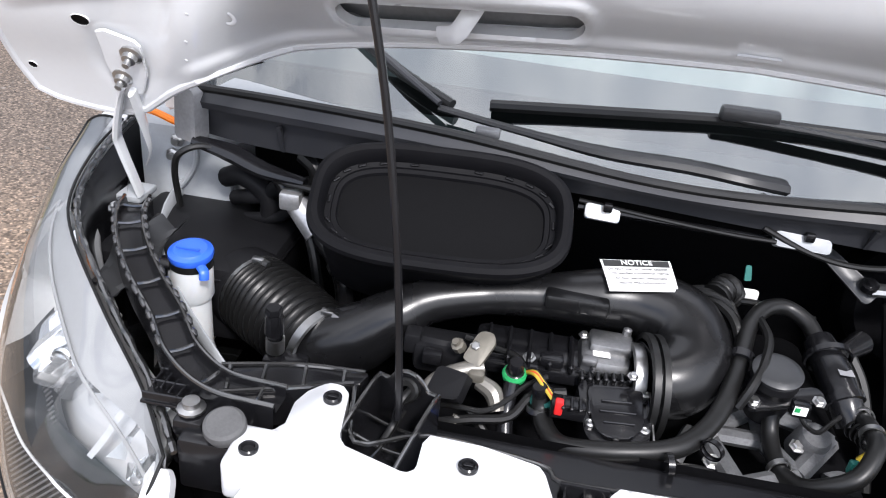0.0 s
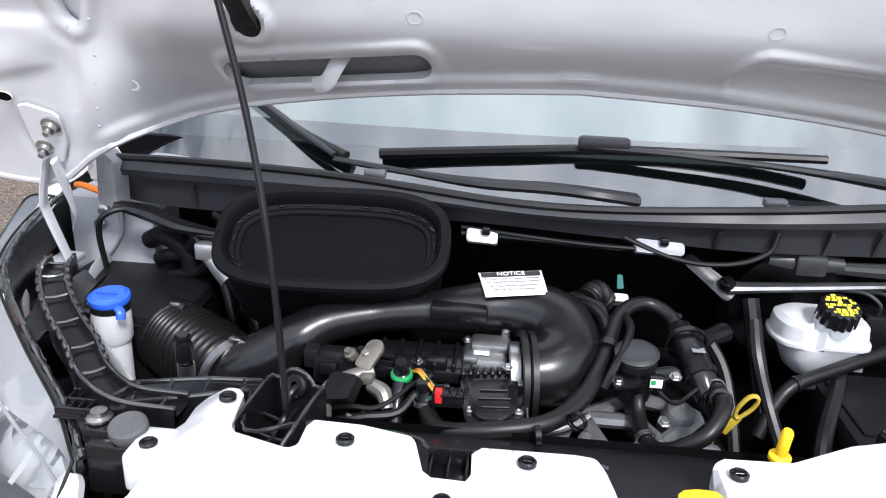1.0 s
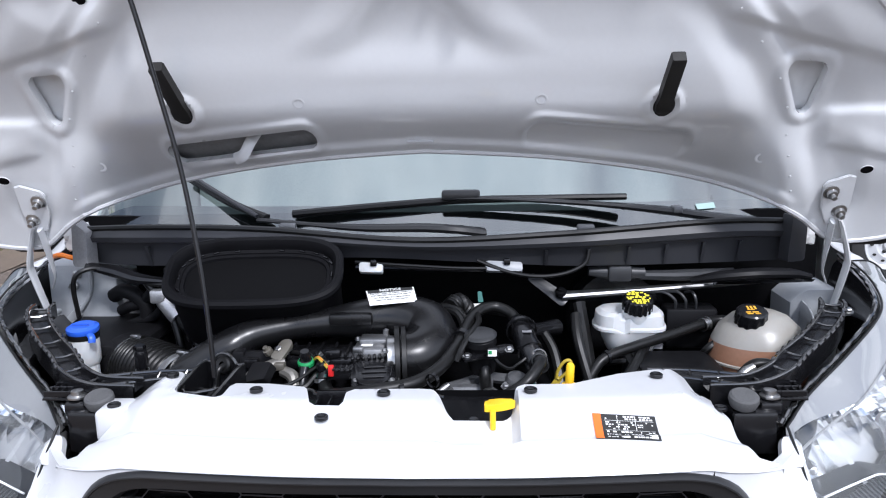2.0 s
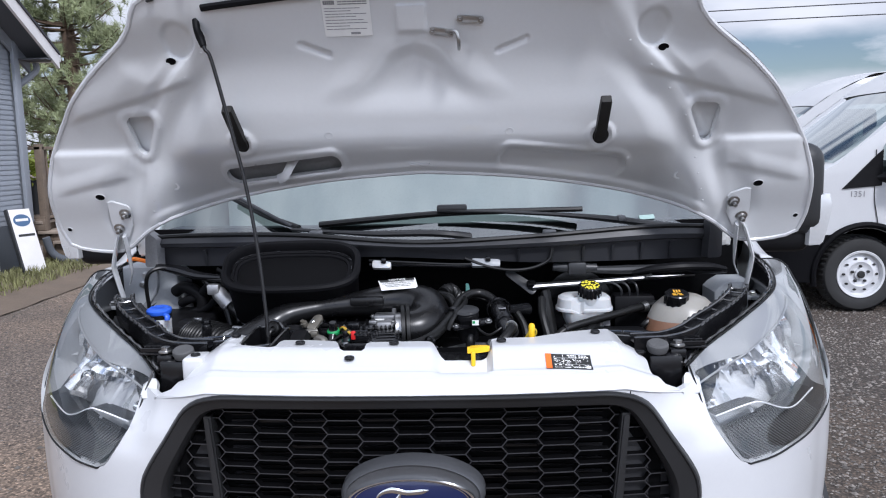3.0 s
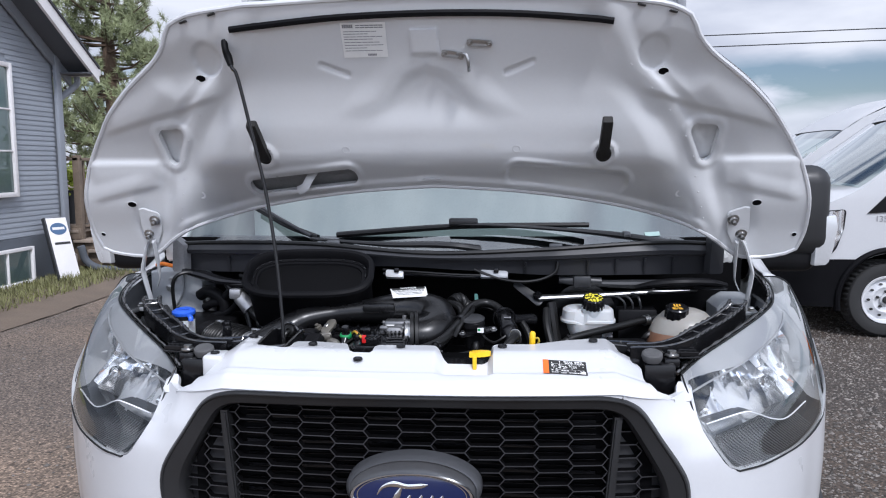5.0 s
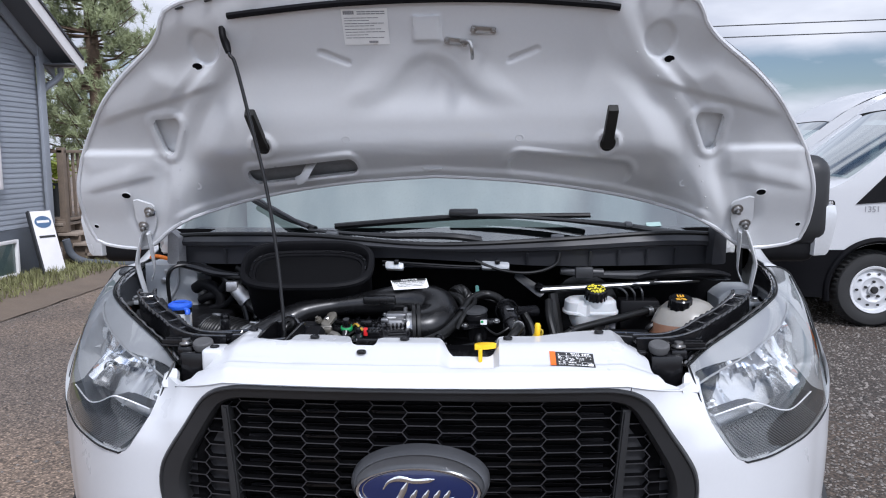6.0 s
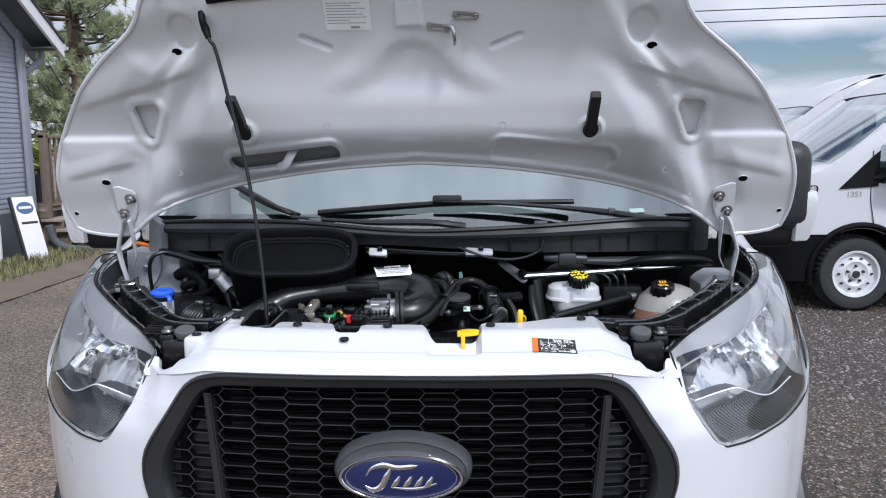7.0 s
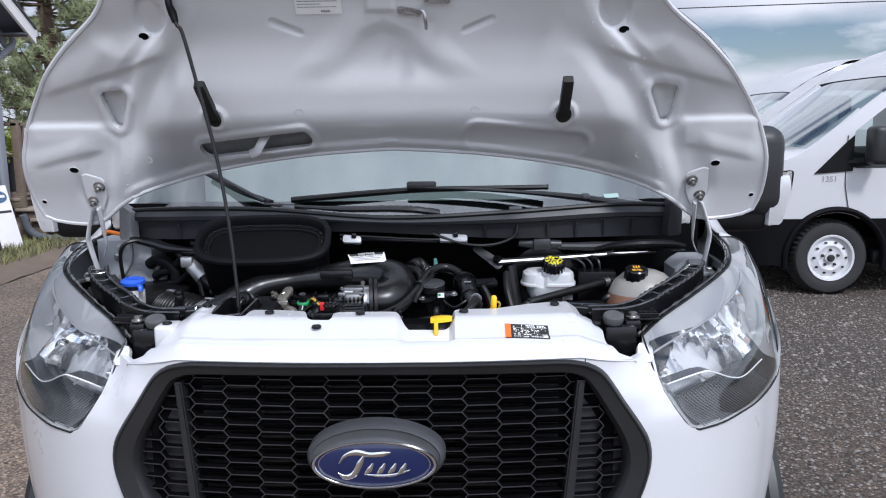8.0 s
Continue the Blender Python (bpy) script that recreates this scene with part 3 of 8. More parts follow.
def hood_plane(u, v):
    """Across (u, -1..1) and up (v, 0..1) the bonnet, as x and z."""
    s, a = (-1 if u < 0 else 1), abs(u)
    (bx, bz), (tx, tz), (rx, rz) = low_f(a), top_f(a), side_f(v)
    (b1x, b1z), (t1x, t1z), (b0x, b0z), (t0x, t0z) = low_f(1), top_f(1), low_f(0), top_f(0)
    lx, lz = 0.0, b0z + (t0z - b0z) * v
    x = (1 - v) * bx + v * tx + (1 - a) * lx + a * rx - ((1 - a) * (1 - v) * b0x + a * (1 - v) * b1x + (1 - a) * v * t0x + a * v * t1x)
    z = (1 - v) * bz + v * tz + (1 - a) * lz + a * rz - ((1 - a) * (1 - v) * b0z + a * (1 - v) * b1z + (1 - a) * v * t0z + a * v * t1z)
    return s * x, z


def hood_at(x, z, out=0.0):
    """A point of the inner panel, lifted out of it towards the bay."""
    return Vector((x, hood_y(x, z) - out * 0.84, z - out * 0.54))


tri_sdf = poly_sdf([(0.692, 1.690), (0.657, 1.693), (0.687, 1.636)])


def hood_holes(x, z):
    ax = abs(x)
    d = tri_sdf(ax, z) - 0.017
    if x < 0:
        d = min(d, seg_d(ax, z, (0.482, 1.558), (0.220, 1.585)) - 0.019)
    d = min(d, math.hypot(ax - 0.430, z - 1.637) - 0.019)
    return d


hood = part("bonnet", sheet(lambda u, v: (lambda q: Vector((q[0], hood_y(*q) + 0.008 + 0.085 * bump(abs(u), 1.0) ** 0.5 * (4 * v * (1 - v)) ** 0.5, q[1] + 0.016 * (4 * v * (1 - v)) ** 0.5)))(hood_plane(u, v)),
                                       steps(-1, 1, 60), steps(0, 1, 30)), UNDER, van, "white painted bonnet propped open, pale grey underside")
part("inner_panel", cut_sheet([[hood_plane(u, v) for v in steps(0, 1, 118)] for u in steps(-1, 1, 330)], lambda x, z: hood_at(x, z), hood_holes, lip=(0, 0.018, 0.007), cell=0.0062), UNDER, hood)
for sx in (-1, 1):
    part("slot_reinforcement", sheet(lambda u, v: (lambda x, z: hood_at(x, z, -0.030))(sx * (0.17 + 0.36 * u), 1.555 + 0.055 * v - 0.035 * u), steps(0, 1, 12), steps(0, 1, 4)), CAVITY, hood, "grey primed reinforcement")
for sx in (-1, 1):
    for x, z in ((0.553, 1.827), (0.832, 1.512), (0.948, 1.425)):
        r = 0.0088 if x < 0.9 else 0.006
        part("hole_rim", lathe([(r * 1.12, 0.0), (r * 1.07, 0.0016), (r, 0.0014), (r * 0.95, -0.004)], axis(hood_at(sx * x, z), (0, -0.84, -0.54)) @ Matrix.Diagonal((1.35 if x < 0.9 else 1, 1, 1, 1)), 18), UNDER, hood)
        # a dark disc paints the shade inside the hole
        part("drain_hole", lathe([(r, 0.0012), (r * 0.5, 0.0008), (0, 0.0008)], axis(hood_at(sx * x, z), (0, -0.84, -0.54)) @ Matrix.Diagonal((1.35 if x < 0.9 else 1, 1, 1, 1)), 18), DARK, hood)
    part("hole_backing", sheet(lambda u, v: hood_at(sx * (0.625 + 0.10 * u), 1.600 + 0.135 * v, -0.026), steps(0, 1, 6), steps(0, 1, 6)), UNDER, hood)
    for z in (1.47, 1.50, 1.54, 1.58, 1.63, 1.68, 1.74, 1.79, 1.84):
        x = sx * (dish_w(z) + 0.012)
        part("weld_spot", lathe([(0, 0.0010), (0.0018, 0.0008), (0.0028, 0.0)], axis(hood_at(x, z), (0, -0.84, -0.54)), 8), UNDER, hood)
    for x, z in ((0.475, 1.962), (0.545, 1.948)):
        part("hem_slot", tube([hood_at(sx * x, z, 0.004), hood_at(sx * (x + 0.016), z - 0.004, 0.004)], 0.005, 8, 1, flat=0.5), INK, hood)
rim = [hood_plane(u, 0) for u in steps(-1, 1, 70)] + [hood_plane(1, v) for v in steps(0, 1, 30)][1:] + [hood_plane(u, 1) for u in steps(1, -1, 50)][1:] + [hood_plane(-1, v) for v in steps(1, 0, 30)][1:]
part("folded_hem", tube([hood_at(x, z) + Vector((0, 0.003, 0)) for x, z in rim], 0.0065, 8, 1), WHITE, hood, "folded white paint edge")
part("rubber_seal", tube([hood_at(x, z, 0.008) for x, z in ((-0.445, 1.929), (-0.38, 1.936), (-0.2, 1.950), (0, 1.955), (0.2, 1.951), (0.37, 1.938), (0.425, 1.930))], 0.0085, 8, 6, flat=0.9), FOAM, hood, "black rubber sealing strip")
for sx in (-1, 1):
    base, tip = hood_at(sx * 0.430, 1.634, -0.004), Vector((sx * 0.425, 0.352, 1.716))
    way = (tip - base).normalized()
    flat_m = Matrix.Translation(base) @ Matrix((Vector((1, 0, 0)), way.cross(Vector((1, 0, 0))).normalized(), way)).transposed().to_4x4()
    n = (tip - base).length
    b = bmesh.new()
    rings = [[b.verts.new(flat_m @ Vector((hx * w, hy * d, h))) for hx, hy in ((-1, -1), (-0.8, -1.15), (0.8, -1.15), (1, -1), (1, 1), (0.8, 1.15), (-0.8, 1.15), (-1, 1))] for w, d, h in ((0.010, 0.008, -0.010), (0.0150, 0.011, 0.0), (0.0150, 0.010, 0.020), (0.0125, 0.009, 0.035), (0.0118, 0.0085, n - 0.003), (0.0108, 0.0075, n))]
    for r1, r2 in zip(rings, rings[1:]):
        for k in range(8):
            b.faces.new((r1[k], r1[(k + 1) % 8], r2[(k + 1) % 8], r2[k]))
    b.faces.new(rings[0]), b.faces.new(rings[-1])
    stop = part("bump_stop", b, STOPM, hood, "black rubber bump stop")
    part("stop_collar", lathe([(0.0, 0.004), (0.012, 0.004), (0.020, 0.002), (0.0235, 0.0), (0.0235, -0.004), (0.018, -0.012)], axis(hood_at(sx * 0.430, 1.637, -0.002), (0, -0.84, -0.54)), 26), STOPM, stop)
    for x, z in ((0.215, 1.652), (0.640, 1.535)):
        part("pressed_ring", lathe([(0.0065, 0.0), (0.0085, 0.0005), (0.0100, 0.0005), (0.0120, 0.0)], axis(hood_at(sx * x, z), (0, -0.84, -0.54)), 18), UNDER, hood)
# striker with its bolts
b = tube([(0.058, 0.352, 1.867), (0.085, 0.325, 1.868), (0.098, 0.318, 1.862), (0.102, 0.322, 1.842), (0.102, 0.348, 1.832)], 0.0042, 10, 5)
part("striker_loop", b, STEEL, hood, "zinc-plated steel striker loop")
for (x, z), (x2, z2) in (((0.045, 1.872), (0.085, 1.866)), ((0.105, 1.893), (0.150, 1.890))):
    b = prism(rounded([(-0.006, -0.009), (math.hypot(x2 - x, z2 - z) + 0.006, -0.007), (math.hypot(x2 - x, z2 - z) + 0.006, 0.007), (-0.006, 0.009)], 0.006), 0.004,
              Matrix.Translation(hood_at(x, z, 0.002)) @ pose(0, 0, 0, 90 + 33, 0, 0) @ pose(0, 0, 0, 0, 0, math.degrees(math.atan2(z2 - z, x2 - x))), 0.001)
    for px, pz in ((x, z), (x2, z2)):
        lathe([(0, 0), (0.007, 0), (0.007, 0.007), (0.0035, 0.0075), (0.0035, 0.012), (0, 0.012)], axis(hood_at(px, pz, 0.004), (0, -0.84, -0.54)), 6, b)
    part("striker_plate", b, STEEL, hood, "zinc-plated bolt plate")


def hood_label():
    c0, c1 = (-0.190, 1.866), (-0.086, 1.937)
    b = sheet(lambda u, v: hood_at(c0[0] + (c1[0] - c0[0]) * u, c0[1] + (c1[1] - c0[1]) * v, 0.0015), steps(0, 1, 8), steps(0, 1, 6))
    lab = part("emission_label", b, PAPER, hood, "white paper label with small grey print")
    b = bmesh.new()
    rows = [(0.90, 0.04, 0.28, 0.10), (0.92, 0.34, 0.95, 0.03), (0.86, 0.34, 0.95, 0.03), (0.75, 0.05, 0.80, 0.02), (0.68, 0.05, 0.60, 0.02), (0.60, 0.05, 0.92, 0.02), (0.53, 0.05, 0.70, 0.02),
            (0.44, 0.05, 0.85, 0.02), (0.36, 0.05, 0.93, 0.02), (0.28, 0.05, 0.55, 0.02), (0.20, 0.05, 0.90, 0.02), (0.08, 0.55, 0.75, 0.06)]
    for v, a, c, h in rows:
        for k in range(6):
            u0, u1 = a + (c - a) * k / 6, a + (c - a) * (k + 0.92) / 6
            q = [bm_v for bm_v in (b.verts.new(hood_at(c0[0] + (c1[0] - c0[0]) * u, c0[1] + (c1[1] - c0[1]) * w, 0.0022)) for u, w in ((u0, v - h / 2), (u1, v - h / 2), (u1, v + h / 2), (u0, v + h / 2)))]
            b.faces.new(q)
    part("print", b, GREYINK, lab, "small grey print")


hood_label()
# latch of the slot: a little bracket seen inside
part("slot_bracket", tube([(-0.372, 0.575, 1.547), (-0.350, 0.555, 1.556), (-0.335, 0.553, 1.580), (-0.325, 0.570, 1.600)], 0.012, 8, 4, flat=0.3, up=(0, 1, 0)), UNDER, hood)
part("rear_slit_plug", prism(rounded([(-0.025, -0.003), (0.025, -0.003), (0.025, 0.003), (-0.025, 0.003)], 0.003), 0.003, Matrix.Translation(hood_at(-0.005, 1.578, 0.001)) @ pose(0, 0, 0, 90 + 42, 0, 0)), WHITE, hood)

# ---- hinges ----
for sx in (-1, 1):
    P0, P1 = hood_at(sx * 0.810, 1.432, 0.004), hood_at(sx * 0.782, 1.472, 0.004)
    nrm = Vector((0, -0.84, -0.54))
    m = axis(P0, nrm)
    outline = [(-0.052, 1.522), (0.002, 1.500), (0.004, 1.415), (-0.030, 1.405)]
    b = bmesh.new()
    pts = [(sx * 0.818, 1.502), (sx * 0.806, 1.505), (sx * 0.772, 1.492), (sx * 0.766, 1.484), (sx * 0.772, 1.440), (sx * 0.790, 1.405), (sx * 0.822, 1.400), (sx * 0.828, 1.45)]
    lo = [b.verts.new(hood_at(x, z, 0.003)) for x, z in pts]
    hi = [b.verts.new(hood_at(x, z, 0.008)) for x, z in pts]
    b.faces.new(lo), b.faces.new(hi)
    for k in range(len(pts)):
        b.faces.new((lo[k], lo[(k + 1) % len(pts)], hi[(k + 1) % len(pts)], hi[k]))
    bmesh.ops.bevel(b, geom=[e for e in b.edges], offset=0.0015, segments=2, affect="EDGES")
    hinge = part("bonnet_hinge", b, UNDER, van, "white painted steel bonnet hinge")
    low = Vector((sx * 0.852, 0.690, 1.205))
    part("hinge_arm", tube([(sx * 0.814, 0.608, 1.412), (sx * 0.828, 0.620, 1.389), (sx * 0.852, 0.642, 1.330), (sx * 0.857, 0.655, 1.300), low], [0.010, 0.011, 0.012, 0.012, 0.011], 8, 5, flat=0.45, up=(1, 0, 0)), UNDER, hinge)
    part("hinge_arm", tube([(sx * 0.800, 0.606, 1.408), (sx * 0.806, 0.630, 1.370), (sx * 0.812, 0.655, 1.325), (sx * 0.818, 0.672, 1.292), (sx * 0.835, 0.690, 1.262)], [0.013, 0.013, 0.009, 0.006, 0.006], 8, 5, flat=0.35, up=(1, 0, 0)), UNDER, hinge)
    part("hinge_base", box((sx * 0.872, 0.712, 1.195), (0.044, 0.06, 0.012), 0.004), GREYP, hinge)
    for q in (P0, P1):
        b = lathe([(0, 0), (0.0155, 0), (0.0155, 0.003), (0.0105, 0.005), (0.0095, 0.012), (0.005, 0.013), (0.005, 0.022), (0, 0.022)], axis(q + nrm * 0.005, nrm), 12)
        part("hinge_bolt", b, STEEL, hinge, "zinc-plated bolt and washer")
# prop rod
part("prop_rod", tube([(-0.334, 0.262, 1.212), (-0.337, 0.268, 1.26), (-0.352, 0.285, 1.40), (-0.377, 0.302, 1.55), (-0.410, 0.306, 1.70), (-0.437, 0.304, 1.820), (-0.449, 0.303, 1.842), (-0.458, 0.306, 1.872)], 0.0042, 10, 6), BLACK, van, "thin black steel prop rod holding the bonnet")
rod = part("prop_rod_clip", tube([(-0.452, 0.304, 1.848), (-0.459, 0.308, 1.868), (-0.464, 0.304, 1.885), (-0.468, 0.312, 1.905)], [0.007, 0.0095, 0.0075, 0.008], 10, 4), FOAM, van)

# ---- front fascia ----
PLAN = [(0, 0.050), (0.2, 0.056), (0.45, 0.082), (0.6, 0.115), (0.70, 0.158), (0.80, 0.232), (0.88, 0.315), (0.935, 0.390), (0.984, 0.46), (1.016, 0.53), (1.035, 0.63)]
plan_y = curve1(PLAN[:8])


def lean(z):
    return 0.012 * sstep(0.95, 1.12, z) + 0.9 * max(0.0, z - 1.142)


def face(x, z, out=0.0):
    """A point of the front skin."""
    return Vector((x, plan_y(abs(x)) + lean(z) - out, z))


OUTER = [(0.0, 1.137), (0.395, 1.136), (0.440, 1.127), (0.471, 1.107), (0.489, 1.082), (0.517, 1.039), (0.547, 0.997), (0.571, 0.957), (0.578, 0.922), (0.576, 0.888), (0.557, 0.826), (0.50, 0.745), (0.45, 0.700), (0.40, 0.690), (0.0, 0.690)]
INNER = [(0.0, 1.107), (0.395, 1.103), (0.424, 1.093), (0.438, 1.078), (0.462, 1.041), (0.485, 1.001), (0.508, 0.960), (0.520, 0.920), (0.518, 0.880), (0.503, 0.838), (0.458, 0.770), (0.42, 0.735), (0.38, 0.728), (0.0, 0.728)]


def whole(half):
    return half + [(-x, z) for x, z in half[::-1][1:-1]]


grille_cut = poly_sdf([(x * 0.995, 0.9 + (z - 0.9) * 0.985) for x, z in whole(OUTER)])
lamp_cut = poly_sdf([(0.594, 1.30), (0.595, 1.16), (0.595, 1.11), (0.599, 1.070), (0.606, 1.049), (0.628, 1.014), (0.660, 0.970), (0.676, 0.960), (0.700, 0.956), (0.80, 0.957), (0.91, 0.963), (0.95, 0.971), (0.985, 0.991), (1.05, 1.036), (1.117, 1.110), (1.30, 1.25), (1.30, 1.40), (0.594, 1.40)])
side_top = poly_sdf([(-0.40, 1.5), (-0.42, 1.141), (-0.483, 1.129), (-0.540, 1.118), (-0.600, 1.126), (-0.600, 1.5)])


def end_t(x):
    """0 to 1 along the cover's end, where it runs out into the skin."""
    return max(0.0, min(1.0, (abs(x) - 0.42) / 0.126))


def skin_roll(x, z):
    """How far the skin leans back beside the cover's end and the lamp."""
    return 0.031 * end_t(x) ** 2 * sstep(1.04, 1.138, z) + 0.055 * sstep(0.53, 0.60, abs(x)) * sstep(0.68, 0.62, abs(x)) * (max(0.0, z - 0.99) / 0.158) ** 1.3


front_line = line_at(PLAN)


def fascia_grid():
    g = []
    for s in steps(-1, 1, 200):
        x = front_line(abs(s))[0] * (1 if s > 0 else -1)
        g.append([(s * 1.0, z) for z in steps(0.42, 1.162, 66)])
    return g


def fascia_x(s):
    x, y = front_line(abs(s))
    return (x if s > 0 else -x), y


def fascia_sdf(s, z):
    x, y = fascia_x(s)
    d = 1.0 if abs(x) > 0.42 else 1.142 - z
    d = min(d, grille_cut(x, z), lamp_cut(abs(x) + max(0, y - 0.45) * 0.6, z), side_top(-abs(x), z))
    return d


def fascia_place(s, z):
    x, y = fascia_x(s)
    tuck = 0.05 * sstep(0.75, 0.42, z)
    return Vector((x * (1 - 0.02 * sstep(0.9, 0.5, z)), y + lean(z) + tuck * 0.6 + skin_roll(x, z), z))


bumper = part("front_bumper", cut_sheet(fascia_grid(), fascia_place, fascia_sdf, lip=(0, 0.022, 0), cell=0.0125), WHITE, van, "white painted bumper skin")
for sx in (-1, 1):
    tab = [(-0.026, -0.014), (0.019, -0.014), (0.019, 0.012), (0.012, 0.032), (0.002, 0.037), (-0.008, 0.028), (-0.016, 0.004)]
    m = Matrix.Translation((sx * 0.571, 0.184, 1.106)) @ pose(0, 0, 0, 90 - 44, 0, sx * 12) @ Matrix.Diagonal((sx, 1, 1, 1))
    part("corner_tab", prism(rounded(tab, 0.008), 0.012, m, 0.005, None, 3), WHITE, bumper, "rounded white corner tab")
part("lower_bumper", sheet(lambda s, z: fascia_place(s, z) + Vector((0, -0.012, 0)), steps(-1, 1, 60), steps(0.26, 0.44, 8)), TRIM, van, "charcoal plastic bumper valance")


def ring_part(outer, inner, steps_out, name, material, parent, label=""):
    """A moulded frame between two outlines; steps_out gives (share, out) pairs across it."""
    n = 160
    fo, fi = line_at([(x, z) for x, z in rounded(whole(outer), 0.02, 3)] + [rounded(whole(outer), 0.02, 3)[0]], 1), line_at([(x, z) for x, z in rounded(whole(inner), 0.02, 3)] + [rounded(whole(inner), 0.02, 3)[0]], 1)
    b = bmesh.new()
    loops = []
    for share, out in steps_out:
        lp = []
        for k in range(n):
            (ax, az), (bx, bz) = fo(k / n), fi(k / n)
            x, z = ax + (bx - ax) * share, az + (bz - az) * share
            lp.append(b.verts.new(Vector((x, plan_y(abs(x)) + 0.012 * sstep(0.95, 1.12, z) - out, z))))
        loops.append(lp)
    for a, c in zip(loops, loops[1:]):
        for k in range(n):
            b.faces.new((a[k], a[(k + 1) % n], c[(k + 1) % n], c[k]))
    return part(name, b, material, parent, label, sharp=40)


grille = ring_part(OUTER, INNER, [(-0.02, -0.03), (-0.02, -0.002), (0.02, 0.006), (0.10, 0.012), (0.16, 0.012), (0.20, 0.008), (0.80, 0.000), (0.95, -0.010), (1.0, -0.020), (1.0, -0.075)], "grille_frame", TRIM, van, "charcoal plastic grille frame")


def honeycomb(front, back, t):
    """The grille's mesh of wide hexagons, as thin walls with depth."""
    inside = poly_sdf(whole(INNER))
    b = bmesh.new()
    pw, ph, sl = 0.0722, 0.0279, 0.0060

    def wall(p, q):
        if inside((p[0] + q[0]) / 2, (p[1] + q[1]) / 2) > 0.004:
            return
        d = Vector((q[0] - p[0], q[1] - p[1]))
        n = Vector((-d.y, d.x)).normalized() * t
        ring = []
        for (x, z), sgn in ((p, 1), (q, 1), (q, -1), (p, -1)):
            xx, zz = x + n.x * sgn, z + n.y * sgn
            ring.append((xx, zz))
        f = [b.verts.new(face(x, z, -front)) for x, z in ring]
        k = [b.verts.new(face(x, z, -back)) for x, z in ring]
        b.faces.new(f)
        for i in range(4):
            b.faces.new((f[i], f[(i + 1) % 4], k[(i + 1) % 4], k[i]))
    for i in range(-8, 9):
        cx = i * pw
        off = 0 if i % 2 == 0 else ph / 2
        for j in range(0, 17):
            z = 1.079 - (j - 1) * ph + off
            a, c = (cx - pw / 2 + sl, z), (cx + pw / 2 - sl, z)
            wall(a, c)
            for sgn in (-1, 1):
                e = (cx + sgn * (pw / 2 - sl), z)
                nx = cx + sgn * (pw / 2 + sl)
                if sgn > 0:
                    wall(e, (nx, z + ph / 2))
                    wall(e, (nx, z - ph / 2))
    return b


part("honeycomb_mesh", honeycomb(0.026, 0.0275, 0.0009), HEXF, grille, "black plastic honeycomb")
# the same mesh further back, its recess shade painted as near black
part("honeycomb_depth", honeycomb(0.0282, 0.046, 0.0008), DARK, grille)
for sx in (-1, 1):
    b = bmesh.new()
    quad = [(sx * 0.432, 1.086), (sx * 0.416, 1.086), (sx * 0.379, 0.73), (sx * 0.403, 0.73)]
    f = [b.verts.new(face(x, z, -0.008)) for x, z in quad]
    k = [b.verts.new(face(x, z, -0.060)) for x, z in quad]
    b.faces.new(f)
    for i in range(4):
        b.faces.new((f[i], f[(i + 1) % 4], k[(i + 1) % 4], k[i]))
    bmesh.ops.bevel(b, geom=list(b.faces)[0].edges[:], offset=0.004, segments=2, affect="EDGES")
    part("grille_upright", b, TRIM, grille)
# near-black plate paints the shade behind the vanes
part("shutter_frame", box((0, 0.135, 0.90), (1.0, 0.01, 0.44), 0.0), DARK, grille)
for k in range(26):
    part("shutter_vane", box((0, 0.126, 0.735 + 0.0139 * k), (0.76, 0.010, 0.0024 if k % 4 else 0.008), 0.0008, None, None, 1), BLACK, grille)
for sx in (-1, 1):
    # closed side fields behind the honeycomb
    in_x = curve1([(0.735, 0.42), (0.77, 0.458), (0.838, 0.503), (0.88, 0.518), (0.92, 0.520), (0.96, 0.508), (1.001, 0.485), (1.041, 0.462), (1.085, 0.434)])
    up_x = lambda z: 0.403 + (z - 0.73) * 0.082
    part("side_field", sheet(lambda u, v: face(sx * (up_x(v) + max(0.004, in_x(v) - up_x(v)) * u), v, -0.044), steps(0, 1, 6), steps(0.74, 1.08, 20)), SIDEF, grille, "dark grey closed field")

# ---- badge ----
badge = thing_b = part("badge", lathe([(0.0, -0.03), (1.0, -0.03), (1.0, -0.004), (0.98, 0.012), (0.93, 0.020), (0.90, 0.016), (0.0, 0.016)], Matrix.Translation((0, 0.028, 0.955)) @ pose(0, 0, 0, 90, 0, 0) @ Matrix.Diagonal((0.141, 0.0695, 1, 1)), 64), SATIN, grille)
badge.parent = van
badge.matrix_parent_inverse = van.matrix_basis.inverted()
badge["label"] = "oval badge in a charcoal surround"
BM = Matrix.Translation((-0.002, 0.012, 0.945)) @ pose(0, 0, 0, 90, 0, 0)
part("chrome_ring", lathe([(0.905, -0.006), (0.97, 0.0), (1.01, 0.006), (0.99, 0.011), (0.95, 0.011), (0.93, 0.006), (0.93, 0.0)], BM @ Matrix.Diagonal((0.126, 0.0495, 1, 1)), 72), CHROME, badge, "chrome ring")
part("blue_field", lathe([(0.945, 0.004), (0.80, 0.0065), (0.4, 0.0095), (0, 0.0105)], BM @ Matrix.Diagonal((0.126, 0.0495, 1, 1)), 72), NAVY, badge, "navy blue oval field")
part("inner_line", lathe([(0.875, 0.0052), (0.882, 0.0068), (0.895, 0.0068), (0.900, 0.0050)], BM @ Matrix.Diagonal((0.126, 0.0495, 1, 1)), 72), CHROME, badge)
